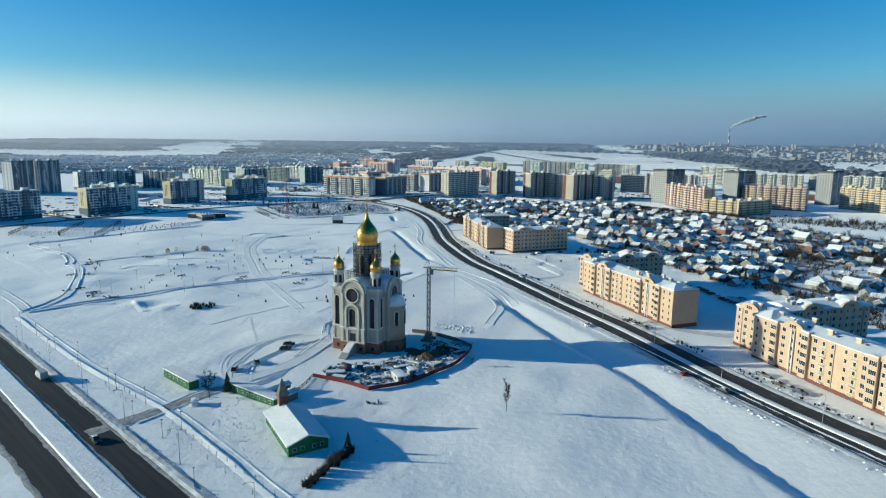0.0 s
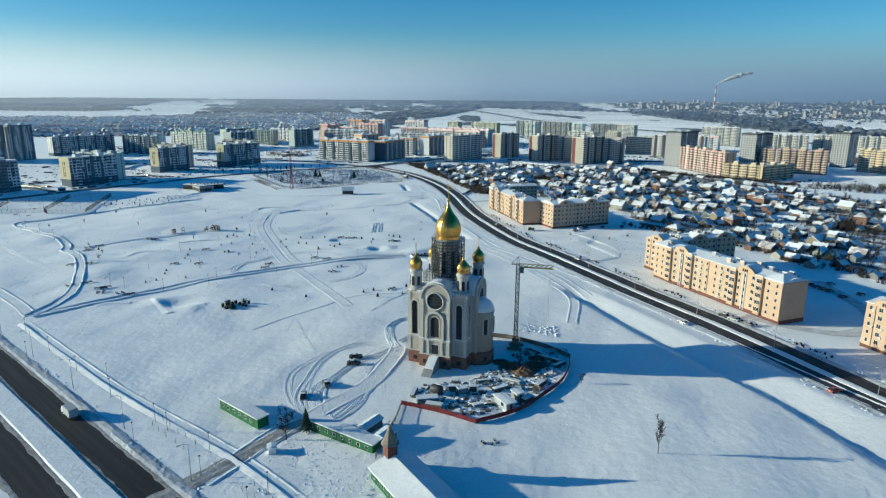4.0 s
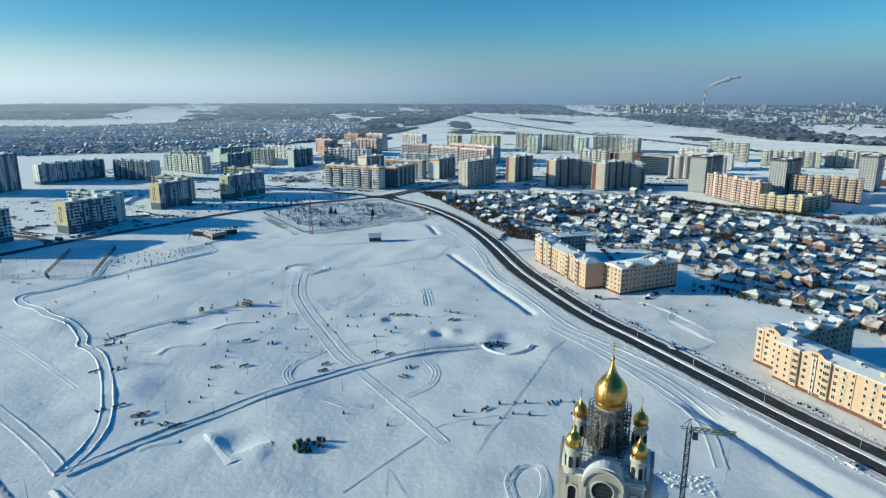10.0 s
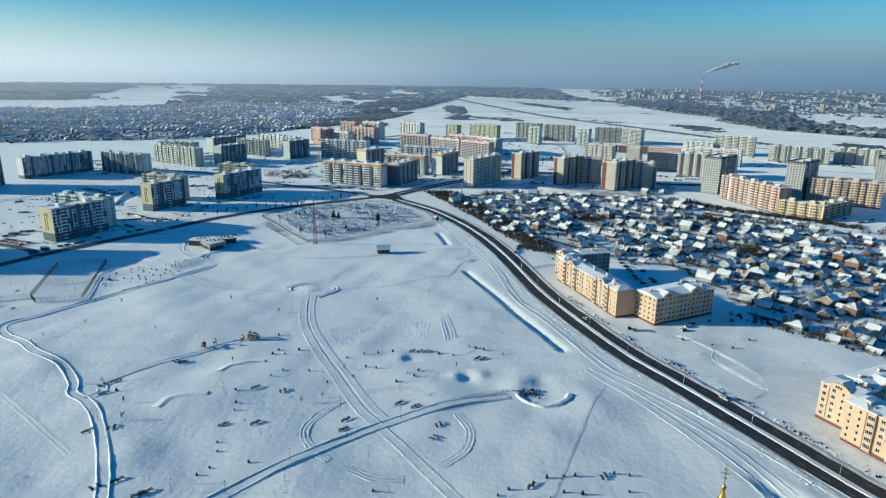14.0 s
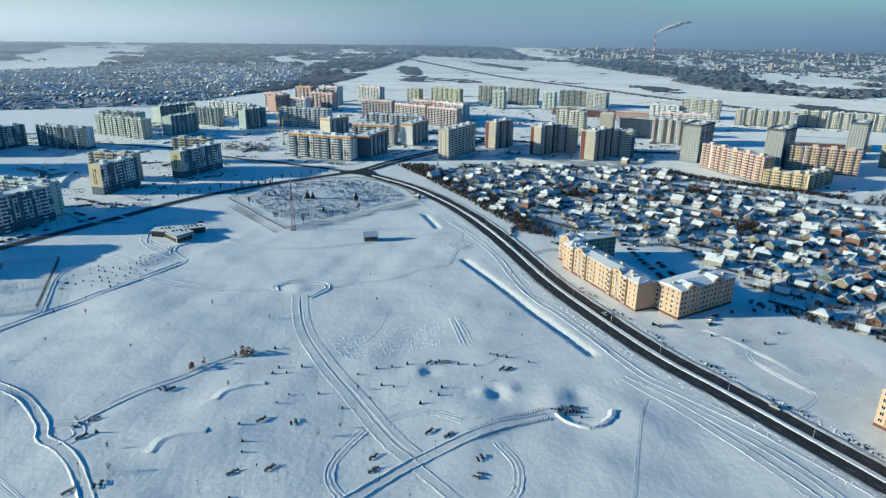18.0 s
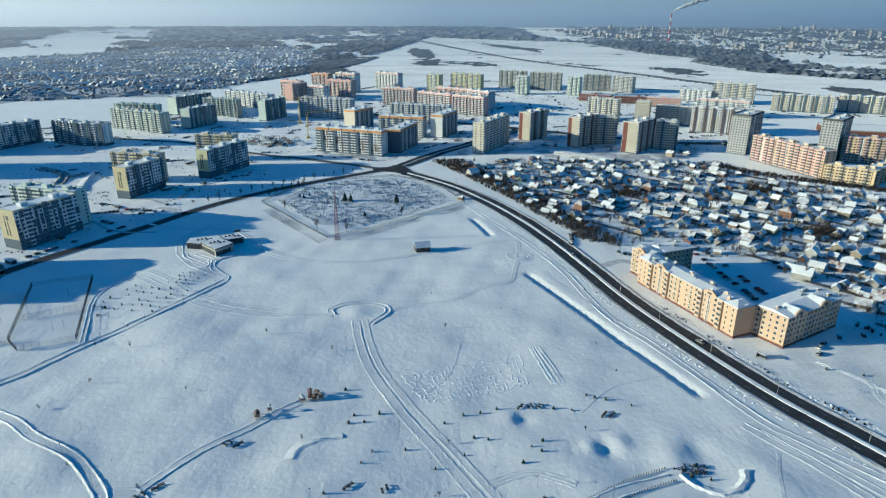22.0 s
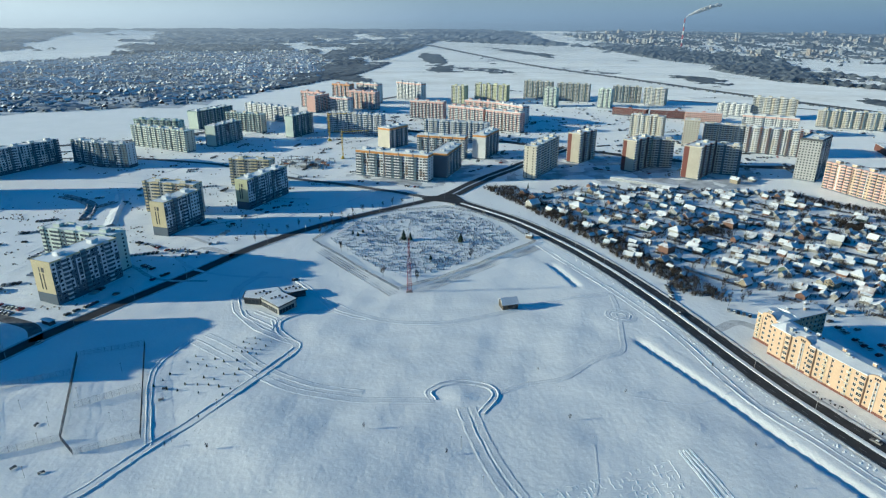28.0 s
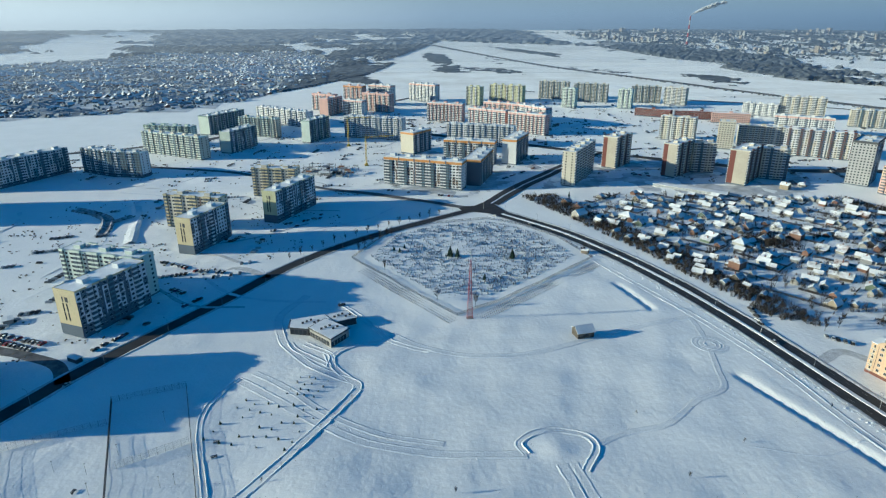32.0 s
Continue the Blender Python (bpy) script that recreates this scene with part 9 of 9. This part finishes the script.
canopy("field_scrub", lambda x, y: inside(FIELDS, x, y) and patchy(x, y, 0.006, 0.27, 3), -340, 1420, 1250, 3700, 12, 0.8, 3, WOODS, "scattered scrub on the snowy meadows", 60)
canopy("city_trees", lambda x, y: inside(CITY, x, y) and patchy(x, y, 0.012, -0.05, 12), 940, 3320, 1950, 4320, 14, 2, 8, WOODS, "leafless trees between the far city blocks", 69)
patch("suburb_ground", SUBURB, PLOTS, 40.0, 0.35, "snowy garden plots of the far suburb", "ground")
for run in lane_lines[:40]:
    ribbon("lane", smooth_line(run[::3], 25), [(-2.6, 0), (2.6, 0)], SNOW_PACKED, "suburb lane of packed snow", "lane", lift=0.8)
hedge = []
for x, y, a in along(smooth_line([(130, 3500), (300, 3000), (432, 2555), (580, 2060), (675, 1680), (775, 1360), (860, 1150)], 30), 9, 24):
    if random.Random(int(y)).random() < 0.6:
        hedge.append((x + random.Random(int(x)).uniform(-6, 6), y))
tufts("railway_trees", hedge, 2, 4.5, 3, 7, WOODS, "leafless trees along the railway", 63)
ribbon("railway", smooth_line([(130, 3500), (300, 3000), (432, 2555), (580, 2060), (675, 1680), (775, 1360), (860, 1150), (1000, 850)], 30), [(-14, 0), (-6, 1.6), (6, 1.6), (14, 0)], ASPHALT_WORN, "dark railway embankment across the snow", "railway", lift=0.1)
ribbon("road", smooth_line([(430, 1560), (520, 1500), (640, 1420), (760, 1290)], 20), [(-6, 0), (6, 0)], ASPHALT_WORN, "far street with packed snow", "road", lift=0.5)
ribbon("road", smooth_line([(-700, 1080), (-560, 1130), (-450, 1190), (-360, 1330), (-250, 1480), (-120, 1650)], 20), [(-6, 0), (6, 0)], ASPHALT_WORN, "far street with packed snow", "road", lift=0.5)
# far city: slabs and towers turned by streets, in three tones
rs = random.Random(66)


def city_mesh(name, items, m, roof=False):
    v, f = [], []
    for x, y, w, d, a, z0, z1 in items:
        c_, s_, k = math.cos(a), math.sin(a), len(v)
        v += [(x + p * c_ - q * s_, y + p * s_ + q * c_, z) for z in (z0, z1) for p, q in ((-w, -d), (w, -d), (w, d), (-w, d))]
        f += [tuple(k + i for i in q) for q in ((4, 5, 6, 7), (0, 1, 5, 4), (1, 2, 6, 5), (2, 3, 7, 6), (3, 0, 4, 7))]
    return stuff(tagged(new(name, mesh_of(name, v, f, m)), "snow on the roofs of the far city" if roof else "pale apartment blocks of the far city", "roofs" if roof else "buildings"))


groups = {0: [], 1: [], 2: []}
for x, y in scatter(CITY, 1100, 67):
    dense = noise.noise(Vector((x * 0.004, y * 0.003, 3)))
    if dense < 0.0:
        continue
    tall = dense > 0.22 and rs.random() < 0.5
    h = rs.choice((16, 20, 22, 28)) if tall else rs.choice((4, 5, 5, 6, 7, 9, 12))
    w, d = (rs.uniform(5, 9), rs.uniform(5, 7)) if tall else (rs.uniform(4, 15), rs.uniform(4, 6))
    z = hz(x, y)
    groups[rs.choice((0, 0, 1, 1, 2))].append((x, y, w, d, rs.choice((0.62, 0.62, 2.19, 0.2)) + rs.uniform(-0.1, 0.1), z - 3, z + h))
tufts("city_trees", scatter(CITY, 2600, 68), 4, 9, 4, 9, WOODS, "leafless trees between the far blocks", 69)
for k, cm_ in ((0, mat("city_concrete", (0.33, 0.345, 0.36), (0.25, 0.265, 0.285), 0.05, 0.9)), (1, mat("city_panel", (0.40, 0.395, 0.385), (0.30, 0.30, 0.295), 0.05, 0.9)), (2, mat("city_plaster", (0.40, 0.34, 0.28), (0.31, 0.27, 0.23), 0.05, 0.9))):
    city_mesh("far_city_blocks", groups[k], cm_)
    city_mesh("far_city_roofs", [(x, y, w + 0.4, d + 0.4, a, z1, z1 + 0.8) for x, y, w, d, a, z0, z1 in groups[k]], SNOW_DIRTY, True)
cz = hz(1340, 3230)
stackc = thing("chimney_stack", pose(1340, 3230, cz), "tall red and white banded power station chimney", "chimney")
for k in range(7):
    z0, z1 = 19 * k, 19 * (k + 1)
    put("chimney_band", lathe("chimney_band", [(5.2 - 2.8 * z0 / 133, z0 - (2 if k == 0 else 0)), (5.2 - 2.8 * z1 / 133, z1)], MRED if k % 2 == 0 else WHITE, 14), stackc)
SMOKE = mat("steam", (0.85, 0.87, 0.9), (0.75, 0.78, 0.82), 0.01, 1.0)
v, f = [], []
for i in range(46):
    t = i / 45
    x, y, z, r = 1340 + 170 * t + rs.uniform(-5, 5) * t, 3230 + rs.uniform(-6, 6), cz + 136 + 62 * t ** 0.75 + rs.uniform(-5, 5) * t, 2.5 + 7 * math.sin(min(1, t * 1.25) * 2.4) + rs.uniform(-1.5, 1.5)
    k = len(v)
    for j in range(5):
        th = math.pi * (j + 0.5) / 5
        v += [(x + r * math.sin(th) * math.cos(q * 1.05) * rs.uniform(0.8, 1.2), y + r * math.sin(th) * math.sin(q * 1.05), z + r * math.cos(th) * rs.uniform(0.8, 1.1)) for q in range(6)]
    f += [(k + 6 * j + q, k + 6 * j + 6 + q, k + 6 * j + 6 + (q + 1) % 6, k + 6 * j + (q + 1) % 6) for j in range(4) for q in range(6)]
tr_s = SMOKE.node_tree.nodes.new("ShaderNodeBsdfTransparent")
mx_s = SMOKE.node_tree.nodes.new("ShaderNodeMixShader")
mx_s.inputs[0].default_value = 0.35
SMOKE.node_tree.links.new(tr_s.outputs[0], mx_s.inputs[1])
SMOKE.node_tree.links.new(SMOKE.node_tree.nodes["Principled BSDF"].outputs[0], mx_s.inputs[2])
SMOKE.node_tree.links.new(mx_s.outputs[0], SMOKE.node_tree.nodes["Material Output"].inputs[0])
sm = mesh_of("smoke_plume", v, f, SMOKE)
sm.polygons.foreach_set("use_smooth", [True] * len(f))
stuff(tagged(new("smoke_plume", sm), "white steam plume drifting from the chimney", "smoke"))

# ---- hazy distance: glowing rings imitate winter haze behind the town ----
def haze_ring(radius, z_clear, z_top, veil, foot):
    """A glowing ring coloured as haze, brighter towards the sun, thinning out upwards."""
    m = bpy.data.materials.new("distant_haze")
    m.use_nodes = True
    nt = m.node_tree
    nt.nodes.remove(nt.nodes["Principled BSDF"])
    sep = nt.nodes.new("ShaderNodeSeparateXYZ")
    nt.links.new(nt.nodes.new("ShaderNodeNewGeometry").outputs["Position"], sep.inputs[0])
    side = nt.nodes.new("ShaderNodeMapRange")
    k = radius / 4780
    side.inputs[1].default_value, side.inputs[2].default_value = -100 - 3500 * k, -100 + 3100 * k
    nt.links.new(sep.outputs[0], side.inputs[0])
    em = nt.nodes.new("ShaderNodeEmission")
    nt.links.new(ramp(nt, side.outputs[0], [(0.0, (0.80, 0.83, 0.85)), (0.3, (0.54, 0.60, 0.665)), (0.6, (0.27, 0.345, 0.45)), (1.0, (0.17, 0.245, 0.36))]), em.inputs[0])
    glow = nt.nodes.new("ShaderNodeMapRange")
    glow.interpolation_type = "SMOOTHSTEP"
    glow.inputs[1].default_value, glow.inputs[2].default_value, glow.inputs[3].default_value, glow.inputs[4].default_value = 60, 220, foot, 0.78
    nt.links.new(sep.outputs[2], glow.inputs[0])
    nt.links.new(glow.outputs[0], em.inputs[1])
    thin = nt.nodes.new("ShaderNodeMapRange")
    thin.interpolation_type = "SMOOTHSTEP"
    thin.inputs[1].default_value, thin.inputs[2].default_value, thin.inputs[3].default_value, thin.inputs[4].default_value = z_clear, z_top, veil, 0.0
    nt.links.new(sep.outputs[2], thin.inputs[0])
    mixs = nt.nodes.new("ShaderNodeMixShader")
    nt.links.new(thin.outputs[0], mixs.inputs[0])
    nt.links.new(nt.nodes.new("ShaderNodeBsdfTransparent").outputs[0], mixs.inputs[1])
    nt.links.new(em.outputs[0], mixs.inputs[2])
    nt.links.new(mixs.outputs[0], nt.nodes["Material Output"].inputs[0])
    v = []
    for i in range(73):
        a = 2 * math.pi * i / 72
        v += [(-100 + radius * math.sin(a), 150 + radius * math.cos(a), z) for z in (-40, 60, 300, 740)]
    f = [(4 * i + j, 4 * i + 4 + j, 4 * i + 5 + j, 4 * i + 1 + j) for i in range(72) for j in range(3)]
    ob = tagged(new("backdrop", mesh_of("backdrop", v, f, m)), "pale blue glowing ring imitating haze along the horizon", "backdrop", "", "structure")
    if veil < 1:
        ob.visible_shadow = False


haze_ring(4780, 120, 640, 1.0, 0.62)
# thin glowing veils lay haze colour over the far land
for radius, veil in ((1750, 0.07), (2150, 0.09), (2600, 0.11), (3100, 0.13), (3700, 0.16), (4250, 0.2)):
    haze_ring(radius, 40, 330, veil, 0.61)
